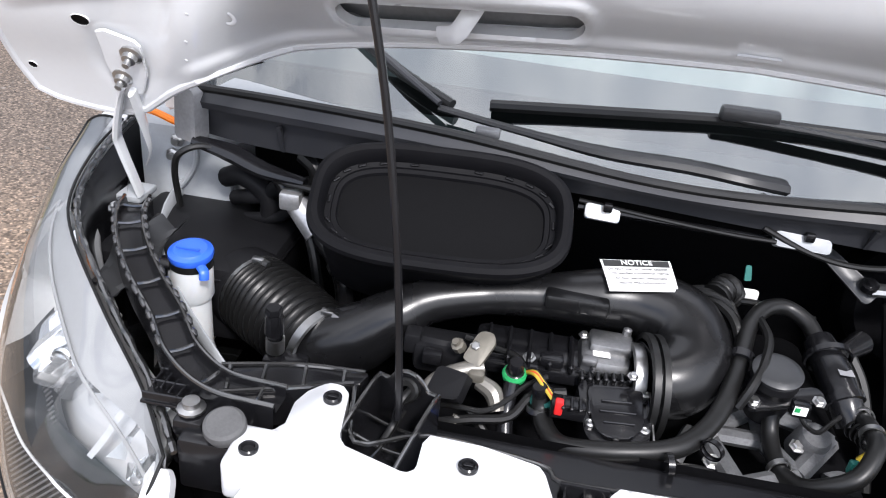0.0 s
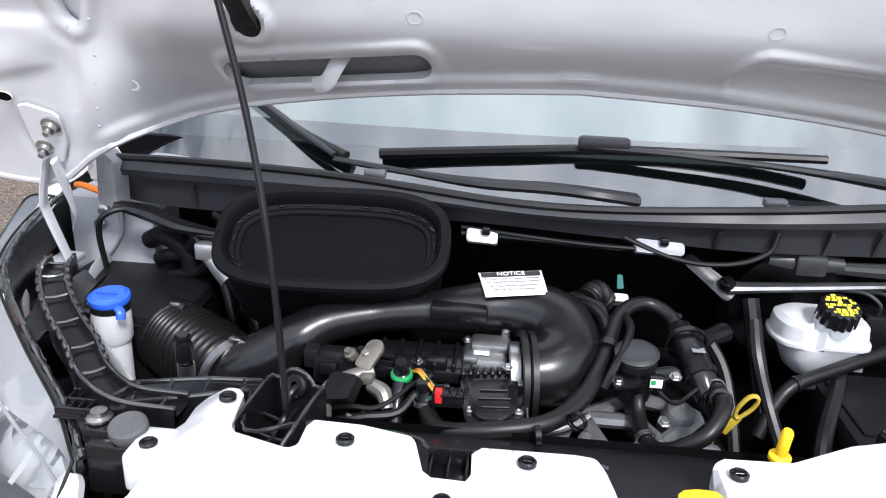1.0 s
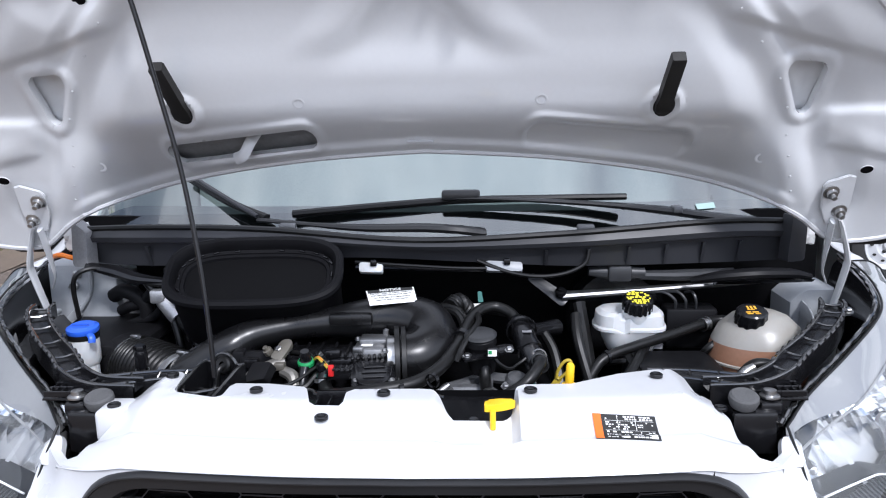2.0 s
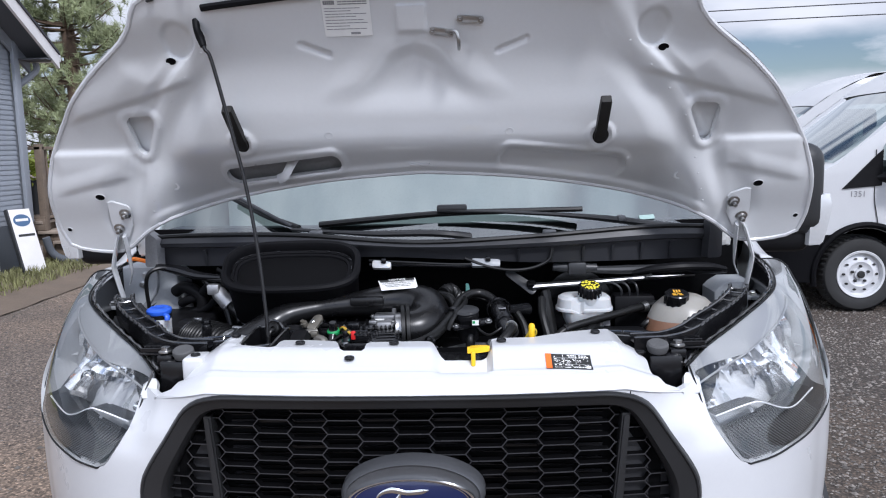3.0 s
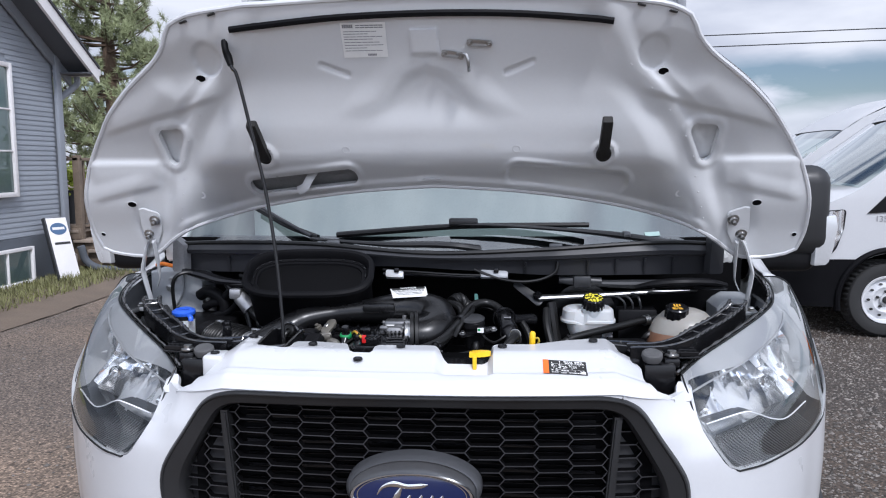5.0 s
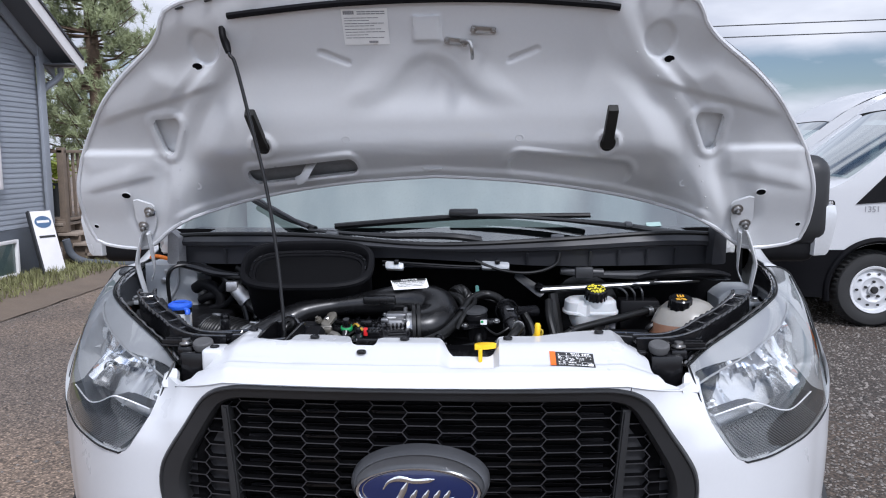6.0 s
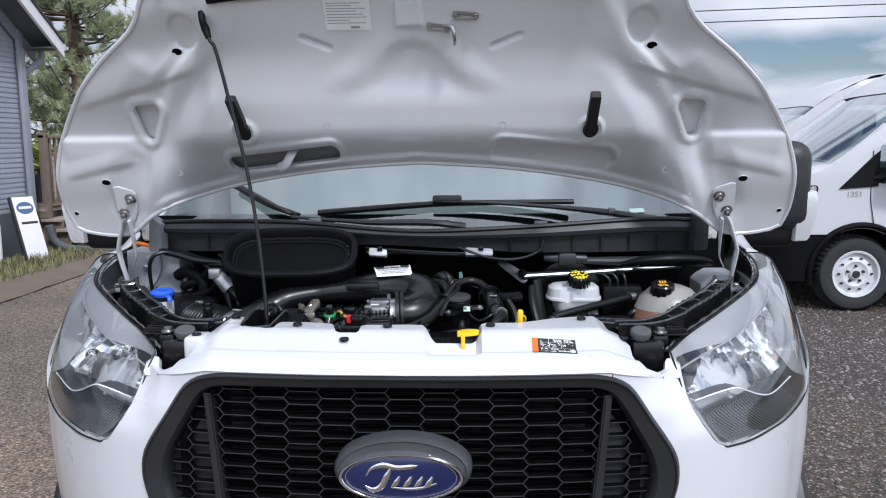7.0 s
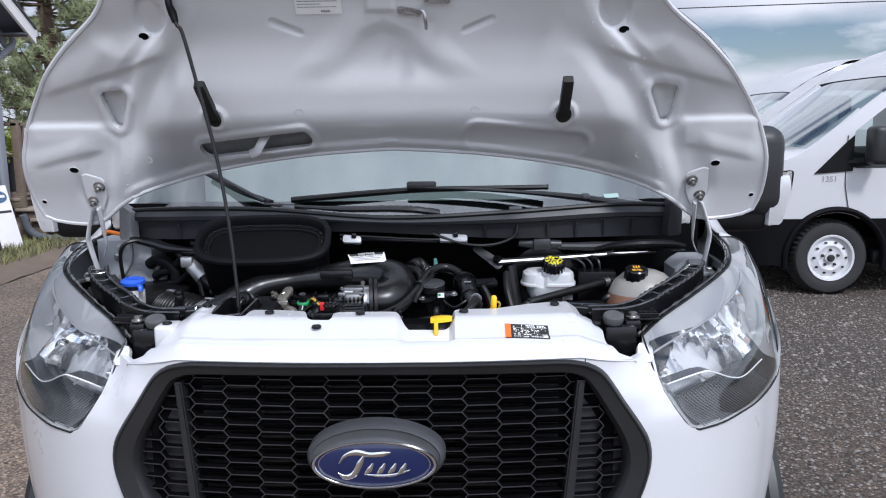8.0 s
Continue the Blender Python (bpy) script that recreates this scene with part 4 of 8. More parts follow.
SCRIPT = [(((-0.070, 0.004), (-0.058, 0.020), (-0.036, 0.027), (-0.008, 0.022), (0.020, 0.024), (0.034, 0.027)), [0.001, 0.003, 0.006, 0.005, 0.005, 0.001]),
          (((-0.072, -0.016), (-0.058, -0.025), (-0.040, -0.018), (-0.028, 0.004), (-0.020, 0.020)), [0.001, 0.005, 0.006, 0.006, 0.002])]
for cx in (-0.010, 0.014, 0.036, 0.056):
    SCRIPT.append((((cx - 0.008, -0.018), (cx + 0.001, -0.009), (cx + 0.008, 0.004)), [0.002, 0.0055, 0.002]))
SCRIPT.append((((-0.020, -0.019), (0.010, -0.022), (0.040, -0.020), (0.072, -0.010)), [0.001, 0.0025, 0.0025, 0.001]))
for pts, r in SCRIPT:
    part("emblem_stroke", tube([BM @ Vector((x, z, 0.0105)) for x, z in pts], r, 8, 6, flat=0.35, up=(0, 1, 0)), CHROME, badge, "chrome emblem stroke")

# ---- headlamps ----
def patch(bottom, top, left, right, nu, nv, swell):
    """A four-sided skin between smooth border lines, swollen along the way swell(u, v)."""
    fs = []
    for pts in (bottom, top, left, right):
        p = glide(pts, 8)
        acc = [0.0]
        for a, c in zip(p, p[1:]):
            acc.append(acc[-1] + (c - a).length)
        fs.append((p, acc))

    def at(f, t):
        p, acc = f
        t *= acc[-1]
        i = max(k for k in range(len(acc) - 1) if acc[k] <= t + 1e-12)
        return p[i].lerp(p[i + 1], (t - acc[i]) / max(1e-9, acc[i + 1] - acc[i]))
    fb, ft, fl, fr = fs

    def fn(u, v):
        q = at(fb, u) * (1 - v) + at(ft, u) * v + at(fl, v) * (1 - u) + at(fr, v) * u
        q -= at(fb, 0) * (1 - u) * (1 - v) + at(fb, 1) * u * (1 - v) + at(ft, 0) * (1 - u) * v + at(ft, 1) * u * v
        return q + Vector(swell(u, v))
    return fn


def headlamp(sx):
    S = Matrix.Diagonal((sx, 1, 1, 1))

    def put(name, bm, material, parent, label="", sharp=32):
        bmesh.ops.transform(bm, matrix=S, verts=bm.verts)
        return part(name, bm, material, parent, label, sharp)
    # the lens: lower edge, upper edge, inner edge, rear end
    bottom = [(0.690, 0.152, 0.956), (0.75, 0.188, 0.957), (0.81, 0.243, 0.958), (0.865, 0.300, 0.960), (0.91, 0.355, 0.965), (0.954, 0.415, 0.974), (0.990, 0.475, 0.993), (1.008, 0.540, 1.040), (1.017, 0.62, 1.115), (1.024, 0.72, 1.190), (1.020, 0.83, 1.258)]
    top = [(0.574, 0.206, 1.152), (0.634, 0.278, 1.174), (0.735, 0.374, 1.206), (0.838, 0.482, 1.239), (0.885, 0.56, 1.256), (0.918, 0.68, 1.274), (0.935, 0.80, 1.284)]
    left = [(0.690, 0.152, 0.956), (0.672, 0.147, 0.960), (0.656, 0.145, 0.975), (0.622, 0.146, 1.022), (0.595, 0.158, 1.068), (0.586, 0.176, 1.106), (0.574, 0.206, 1.152)]
    right = [(1.020, 0.83, 1.258), (0.975, 0.815, 1.280), (0.935, 0.80, 1.284)]
    fn = patch(bottom, top, left, right, 0, 0, lambda u, v: tuple(k * 4 * v * (1 - v) * sstep(0, 0.30, u) * (1 - 0.85 * u) for k in (0.030, -0.044, 0.012)))
    end, brow = 0.67, 0.80
    way = Vector((-0.22, 0.90, -0.22))

    def inside(u, v, d):
        """A point behind the lens by d, drawn up to it round the border."""
        k = sstep(0, 0.07, min(u - 0.015, end - u)) * sstep(0, 0.07, v - 0.03)
        return fn(u, v) + way * (0.006 + d * k) + Vector((-0.002, 0.0, -0.002))
    lamp = put("headlamp", sheet(lambda u, v: inside(0.012 + u * (end - 0.012), 0.03 + v * (0.93 - 0.03), 0.105 * (1 - sstep(0.86, 1.0, v) * 0.8)), steps(0, 1, 36), steps(0, 1, 20)), HOUSING, van, "clear headlamp with chrome reflectors in a grey housing")
    put("lens", sheet(fn, steps(0, 1, 56), steps(0, 1, 26)), LENS, lamp, "clear plastic lens").visible_shadow = False
    edge = [fn(u, 0) for u in steps(0, 1, 36)] + [fn(1, v) for v in steps(0, 1, 6)][1:] + [fn(u, 1) for u in steps(1, 0, 36)][1:] + [fn(0, v) for v in steps(1, 0, 10)][1:]
    put("lens_seal", tube(edge, 0.0022, 8, 1), RUBBER, lamp, "black rubber lens seal")
    # grey borders under the lens: brow along its top, sweep to its rear end, narrow rims
    put("inner_bezel", sheet(lambda u, v: fn(u, 1 - (1 - brow) * v * (0.45 + 0.55 * sstep(0, 0.30, u))) + way * (0.004 + 0.012 * v) + Vector((0, 0, -0.003)), steps(0.0, 1, 44), steps(0, 1, 8)), BEZEL, lamp, "silver-grey inner bezel")
    put("rear_bezel", sheet(lambda u, v: fn(end + (1 - end) * u, brow * v) + way * (0.004 + 0.010 * (1 - u) + 0.022 * v * (1 - u)), steps(0, 1, 24), steps(0, 1, 12)), BEZEL, lamp)
    put("side_bezel", sheet(lambda u, v: fn(end * u, 0.035 * v) + way * 0.005, steps(0, 1, 24), steps(0, 1, 2)), HOUSING, lamp)
    put("bezel_line", tube([fn(u, brow) + way * 0.014 for u in steps(0.02, end + 0.02, 20)] + [fn(end + 0.01 - 0.02 * (0.66 - v), v) + way * 0.012 for v in steps(0.74, 0.12, 10)], 0.0024, 6, 2), BEZEL, lamp)
    # fluted reflector: upright facets above the light strip
    def flute(u, v):
        k = u * 15
        saw = abs(k % 2 - 1)
        return inside(0.17 + 0.45 * u, 0.34 + 0.45 * v, 0.080 + 0.030 * saw * (0.4 + 0.6 * math.sin(3.14 * v)) - 0.030 * math.cos(6.0 * (u - 0.62)) * (1 - v) + 0.02 * math.sin(9 * u + 4 * v))
    put("reflector", sheet(flute, steps(0, 1, 90), steps(0, 1, 10)), REFL, lamp, "fluted chrome reflector", 8)
    put("turn_reflector", sheet(lambda u, v: inside(0.025 + 0.135 * u, 0.44 + 0.44 * v, 0.085 + 0.022 * abs((u * 5) % 2 - 1) + 0.015 * math.sin(5 * v)), steps(0, 1, 40), steps(0, 1, 8)), REFL, lamp, "", 8)
    put("reflector_divider", sheet(lambda u, v: inside(0.160 + 0.012 * u, 0.38 + 0.40 * v, 0.045), steps(0, 1, 2), steps(0, 1, 8)), HOUSING, lamp)
    c = inside(0.37, 0.50, 0.085)
    bowl = put("beam_shield", lathe([(0.020, -0.02), (0.022, 0.012), (0.019, 0.016), (0.012, 0.014), (0.0, 0.010)], axis(c, (0.15, -1, 0.1)), 22), CHROME, lamp, "round chrome bulb shield")
    put("bulb_collar", lathe([(0.030, -0.030), (0.040, -0.012), (0.038, -0.010), (0.026, -0.028)], axis(c, (0.15, -1, 0.1)), 24), REFL, lamp)
    c2 = inside(0.085, 0.57, 0.06)
    put("bulb", lathe([(0, -0.03), (0.011, -0.03), (0.012, -0.010), (0.007, 0.004), (0, 0.006)], axis(c2, (0.0, -1, 0.1)), 14), REFL, lamp)
    # bright strip, step below it and ribbed tray
    strip = [(0.622, 0.172, 1.052), (0.70, 0.205, 1.066), (0.735, 0.228, 1.062), (0.80, 0.282, 1.030), (0.845, 0.320, 1.022), (0.905, 0.375, 1.044)]
    put("light_strip", tube(strip, 0.0018, 8, 5), GUIDE, lamp, "bright light strip")
    sl = glide(strip, 8)
    put("strip_step", sheet(lambda u, v: (lambda q: Vector((q.x - 0.004 * v, q.y + 0.004 + 0.060 * v, q.z - 0.010 * v)))(sl[int(round(u * (len(sl) - 1)))]), steps(0, 1, len(sl) - 1), steps(0, 1, 3)), TRAY, lamp)
    b = bmesh.new()
    for k in range(34):
        u = 0.035 + 0.36 * k / 33
        tube([inside(u + 0.012, 0.055, 0.030) + Vector((0, -0.003, 0)), inside(u + 0.004, 0.20, 0.052), inside(u, 0.31, 0.075)], 0.0016, 5, 2, b)
    put("lower_tray", sheet(lambda u, v: inside(0.03 + 0.50 * u, 0.04 + 0.30 * v, 0.035 + 0.05 * v), steps(0, 1, 30), steps(0, 1, 8)), TRAY, lamp, "ribbed grey lower tray")
    put("tray_ribs", b, RIBM, lamp)
    put("marker", tube([fn(0.600, 0.22) + way * 0.003, fn(0.630, 0.26) + way * 0.003, fn(0.66, 0.34) + way * 0.003, fn(0.68, 0.46) + way * 0.003], [0.001, 0.003, 0.003, 0.001], 8, 4, flat=0.4, up=(1, 0, 0)), AMBER, lamp, "amber side marker")
    return lamp


for sx in (-1, 1):
    headlamp(sx)

# ---- fenders, cab and body ----
for sx in (-1, 1):
    def fender(u, v):
        # u runs along the van, v up and over the side
        y = 0.60 + u * 0.75
        top = 1.20 + 0.085 * sstep(0.5, 0.85, y) + 0.10 * sstep(0.9, 1.3, y)
        side = 1.032 + 0.008 * sstep(0.6, 1.1, y)
        if v < 0.8:
            z = 0.50 + (top - 0.04 - 0.50) * v / 0.8
            x = side - 0.02 * sstep(0.8, 1.3, z)
        else:
            a = (v - 0.8) / 0.2
            z = top - 0.04 + 0.04 * math.sin(a * math.pi / 2)
            x = side - 0.017 - 0.06 * (1 - math.cos(a * math.pi / 2))
        z = min(z, 1.100 + (y - 0.62) * 0.72)
        return Vector((sx * x, y, z))
    solid(part("fender", sheet(fender, steps(0, 1, 24), steps(0, 1, 26)), WHITE, van, "white painted front wing"), 0.004)


def cab_x(y, z):
    """Half the body's width."""
    return 1.0 - 0.10 * sstep(1.3, 2.3, z) - 0.20 * sstep(2.3, 2.55, z) ** 2


glass_low, glass_top = 1.358, 2.06


def screen(u, v, out=0.0):
    """The windscreen: u across, v up."""
    x = u * (0.86 - 0.13 * v)
    y = 0.715 + 0.80 * v + 0.22 * abs(u) ** 2.2 * (1 - 0.3 * v)
    z = glass_low + (glass_top - glass_low) * v + 0.01 * u * u
    return Vector((x, y - out * 0.66, z + out * 0.75))


ws = part("windscreen", sheet(screen, steps(-1, 1, 30), steps(-0.05, 1, 18)), WINDSHIELD, van, "tinted glass windscreen")
ws.visible_shadow = False
part("dashboard", sheet(lambda u, v: Vector((u * 0.92, 0.74 + 0.62 * v + 0.2 * u * u * (1 - 0.8 * v), 1.322 + 0.040 * math.sin(v * 2.4) - 0.3 * sstep(0.9, 1, v))), steps(-1, 1, 16), steps(0, 1, 12)), CABIN, van, "dark grey dashboard top")
part("cab_bulkhead", box((0, 2.02, 1.5), (1.94, 0.04, 1.1), 0.0), GLOW, van)
for sx in (-1, 1):
    part("pillar", tube([screen(sx * 1.02, v) + Vector((sx * 0.02, 0.0, -0.005)) for v in steps(-0.02, 1.02, 8)], [0.045, 0.05, 0.05], 10, 2, flat=0.8), WHITE, van, "white windscreen pillar")
    b = sheet(lambda u, v: Vector((sx * cab_x(0, 0.5 + 2.0 * v), 1.35 + 4.4 * u, 0.5 + 2.0 * v)), steps(0, 1, 12), steps(0, 1, 20))
    dead = [f for f in b.faces if f.calc_center_median().y < 1.75 and f.calc_center_median().z > 1.35 + (f.calc_center_median().y - 1.2) * 0.9]
    bmesh.ops.delete(b, geom=dead, context="FACES")
    part("body_side", b, WHITE, van)
part("roof", sheet(lambda u, v: Vector((u * cab_x(0, 2.06 + 0.44 * sstep(0, 0.16, v)), 1.52 + 4.2 * v, 2.06 + 0.44 * sstep(-0.02, 0.18, v) * (1 - 0.04 * u * u) + 0.03 * (1 - abs(u) ** 4))), steps(-1, 1, 16), steps(0, 1, 40)), WHITE, van, "white raised roof")
part("rear_wall", box((0, 5.72, 1.45), (1.96, 0.04, 1.95), 0.01), WHITE, van)
part("floor_pan", box((0, 3.4, 0.45), (1.9, 4.7, 0.06), 0.01), DARK, van)


def wheel(cx, cy, parent, r=0.355, face_out=(0, -1, 0), w=0.22, rim_mat=None):
    """A tyre and a white steel rim with its holes and nuts."""
    m = axis((cx, cy, r), face_out)
    prof = [(0.205, -w), (0.29, -w), (r - 0.03, -w + 0.01), (r - 0.004, -w + 0.04), (r, -w / 2), (r - 0.004, -0.04), (r - 0.03, -0.008), (0.29, 0.0), (0.235, -0.006), (0.212, -0.014)]
    t = part("wheel", lathe(prof, m, 48), TYRE, parent, "black tyre on a white steel rim")
    def tread(u, v):
        k = int(u) % 4 < 2
        rr = r + (0.006 if k else -0.004) - 0.012 * sstep(0.35, 0.5, abs(v - 0.5))
        a = 2 * math.pi * (u + 1.2 * v) / 176
        return m @ Vector((rr * math.cos(a), rr * math.sin(a), -0.012 - (w - 0.024) * v))
    part("tread", sheet(tread, steps(0, 176, 176), steps(0, 1, 6)), TYRE, t, "", 20)
    rim_p = [(0.212, -0.014), (0.222, -0.006), (0.218, 0.0), (0.200, -0.004), (0.196, -0.03), (0.185, -0.045), (0.165, -0.040), (0.130, -0.018), (0.115, -0.016), (0.090, -0.030), (0.052, -0.032), (0.050, -0.01), (0.0, -0.008)]
    part("rim", lathe(rim_p, m, 48), WHITE, t, "white steel rim")
    for k in range(10):
        a = 2 * math.pi * k / 10
        q = m @ Vector((0.150 * math.cos(a), 0.150 * math.sin(a), -0.024))
        part("rim_hole", prism(oval(0.016, 0.011, 14), 0.004, axis(q, m.to_3x3() @ Vector((0.35 * math.cos(a), 0.35 * math.sin(a), 1)), 0)), INK, t)
    for k in range(5):
        a = 2 * math.pi * (k + 0.25) / 5
        part("wheel_nut", lathe([(0.013, -0.03), (0.013, -0.008), (0.008, -0.004), (0, -0.004)], m @ Matrix.Translation((0.075 * math.cos(a), 0.075 * math.sin(a), 0)), 6), INK, t)
    part("hub_cap", lathe([(0.034, -0.02), (0.034, 0.004), (0.026, 0.012), (0, 0.013)], m, 20), INK, t, "black hub cap")
    return t


for sx in (-1, 1):
    wheel(sx * 0.995, 1.02, van, face_out=(sx, 0, 0))
    part("arch_flare", tube([(sx * 1.045, 1.02 - 0.455 * math.cos(a), 0.36 + 0.455 * math.sin(a)) for a in steps(0.1, 3.04, 16)], 0.04, 10, 2), TRIM, van, "black wheel arch flare")
    wheel(sx * 1.0, 4.70, van, face_out=(sx, 0, 0))
    # mirror
    mx = part("side_mirror", box((sx * 1.145, 1.19, 1.455), (0.225, 0.17, 0.300), 0.06, seg=5), TRIM, van, "charcoal plastic wing mirror")
    part("mirror_arm", tube([(sx * 1.07, 1.20, 1.31), (sx * 1.03, 1.24, 1.26), (sx * 0.98, 1.30, 1.22)], 0.05, 10, 4, flat=0.7), BLACKM, mx)
    part("mirror_lower", box((sx * 1.125, 1.20, 1.300), (0.19, 0.13, 0.10), 0.035, seg=4), BLACKM, mx)
    part("turn_lamp", prism(rounded([(-0.026, 0.075), (0.030, 0.082), (0.036, 0.040), (0.020, -0.040), (0.006, -0.082), (-0.040, -0.086), (-0.036, -0.020)], 0.008, 3), 0.030, Matrix.Translation((sx * 1.236, 1.150, 1.360)) @ Matrix.Diagonal((sx, 1, 1, 1)) @ pose(0, 0, 0, 90, 0, 8), 0.004), HOUSING, mx, "clear turn lamp")


# ---- radiator panel ----
BACK = [(-0.546, 0.02), (-0.546, 0.146), (-0.540, 0.149), (-0.508, 0.138), (-0.483, 0.158), (-0.472, 0.180), (-0.480, 0.205), (-0.482, 0.235), (-0.474, 0.247), (-0.455, 0.247), (-0.457, 0.290), (-0.447, 0.306), (-0.430, 0.311), (-0.406, 0.308), (-0.396, 0.296), (-0.388, 0.228), (-0.380, 0.216), (-0.312, 0.194), (-0.302, 0.202), (-0.302, 0.240), (-0.296, 0.254),
        (-0.239, 0.252), (-0.180, 0.238), (-0.173, 0.228), (-0.157, 0.170), (-0.106, 0.168), (-0.108, 0.214), (-0.097, 0.227), (0.006, 0.229), (0.028, 0.226), (0.040, 0.205), (0.050, 0.176), (0.060, 0.163), (0.140, 0.163), (0.151, 0.175),
        (0.158, 0.233), (0.172, 0.247), (0.249, 0.250), (0.330, 0.295), (0.390, 0.314), (0.430, 0.318), (0.441, 0.305), (0.441, 0.228), (0.454, 0.244), (0.468, 0.244), (0.464, 0.222), (0.486, 0.205), (0.484, 0.160), (0.508, 0.138), (0.540, 0.149), (0.546, 0.146), (0.546, 0.02)]
back_in = poly_sdf(BACK)


def panel_front(x):
    return plan_y(min(abs(x), 0.57)) + 0.008 + 0.031 * end_t(x) ** 2


def panel_z(x, y):
    d = y - panel_front(x)
    t = end_t(x)
    z = 1.138 - 0.023 * t + (0.030 * sstep(-0.004, 0.022 + 0.02 * t, d) + 0.008 * sstep(0.022, 0.045, d) + 0.029 * sstep(0.045, 0.125, d)) * (1 - 0.70 * t)
    z -= 0.0025 * bump(d - 0.050, 0.010)
    z += 0.004 * bump(math.hypot(x + 0.425, y - 0.275), 0.035) - 0.004 * bump(math.hypot((x + 0.415) / 1.3, y - 0.205), 0.03)
    z -= 0.020 * sstep(0.030, 0.062, x) * sstep(0.162, 0.148, x) * sstep(0.03, 0.07, d)
    return z


g = [[(x, panel_front(x) + t * (0.33 - panel_front(x))) for t in steps(0, 1, 46)] for x in steps(-0.546, 0.546, 176)]
panel = part("radiator_cover", cut_sheet(g, lambda x, y: Vector((x, y, panel_z(x, y))), lambda x, y: -back_in(x, y), lip=(0, 0.003, -0.022), cell=0.0065), WHITE, van, "glossy white plastic radiator cover with notches")
for x, y, z in ((-0.41, 0.278, 1.205), (-0.251, 0.215, 1.203), (-0.047, 0.202, 1.202), (0.181, 0.214, 1.205), (0.389, 0.278, 1.207), (0.474, 0.215, 1.190), (-0.134, 0.144, 1.192)):
    b = lathe([(0.0105, -0.002), (0.0105, 0.002), (0.0088, 0.0036), (0.007, 0.003), (0.006, 0.0005), (0.0, 0.0005)], Matrix.Translation((x, y, panel_z(x, y) + 0.0035)), 20)
    box((0, 0, 0.002), (0.010, 0.003, 0.002), 0.0005, Matrix.Translation((x, y, panel_z(x, y) + 0.0035)), b, 1)
    part("push_clip", b, BLACK, panel, "black plastic push clip")
blk = part("clip_block", box((-0.478, 0.212, 1.160), (0.046, 0.064, 0.052), 0.008, None, None, 3), WHITE, panel, "pale clip block")
part("push_clip", lathe([(0.0105, -0.002), (0.0105, 0.002), (0.0088, 0.0036), (0.007, 0.003), (0.006, 0.0005), (0.0, 0.0005)], Matrix.Translation((-0.478, 0.205, 1.187)), 20), BLACK, panel, "black plastic push clip")
# refrigerant label
LM = lambda u, v, h=0.0012: (lambda x, y: Vector((x, y, panel_z(x, y) + h)))(0.268 + 0.092 * u, 0.110 + 0.048 * v)
lab = part("caution_label", sheet(lambda u, v: LM(u, v), steps(0, 1, 8), steps(0, 1, 6)), INK, panel, "black and orange caution label")
part("orange_band", sheet(lambda u, v: LM(u * 0.13, v, 0.0018), steps(0, 1, 2), steps(0, 1, 6)), ORANGE, lab, "orange band")
b = bmesh.new()
rng = random.Random(5)
for k, v in enumerate((0.92, 0.84, 0.72, 0.64, 0.56, 0.48, 0.38, 0.28, 0.18, 0.08)):
    u, h = 0.19, (0.05, 0.05, 0.045, 0.045, 0.045, 0.045, 0.045, 0.05, 0.05, 0.05)[k]
    while u < 0.93:
        w = rng.uniform(0.018, 0.060)
        if rng.random() < 0.62:
            b.faces.new([b.verts.new(LM(a, c, 0.0018)) for a, c in ((u, v - h / 2), (u + w, v - h / 2), (u + w, v + h / 2), (u, v + h / 2))])
        u += w + 0.014
for u0, u1, v0, v1 in ((0.17, 0.96, 0.775, 0.785), (0.17, 0.96, 0.43, 0.438), (0.38, 0.388, 0.43, 0.96), (0.66, 0.668, 0.43, 0.96), (0.42, 0.52, 0.04, 0.20), (0.86, 0.96, 0.04, 0.20)):
    b.faces.new([b.verts.new(LM(a, c, 0.0018)) for a, c in ((u0, v0), (u1, v0), (u1, v1), (u0, v1))])
part("print", b, PAPER, lab, "white print bars")

# black plastic behind the cover
part("latch_beam", sheet(lambda u, v: Vector((-0.41 + 0.82 * u, 0.150 + 0.17 * v, 1.164 - 0.008 * v)), steps(0, 1, 8), steps(0, 1, 4)), BLACK, van, "black plastic latch beam")
# near-black sheet: shade behind the beam is in its colour
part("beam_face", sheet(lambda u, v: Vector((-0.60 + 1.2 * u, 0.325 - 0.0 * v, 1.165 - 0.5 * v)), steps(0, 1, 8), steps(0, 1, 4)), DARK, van)


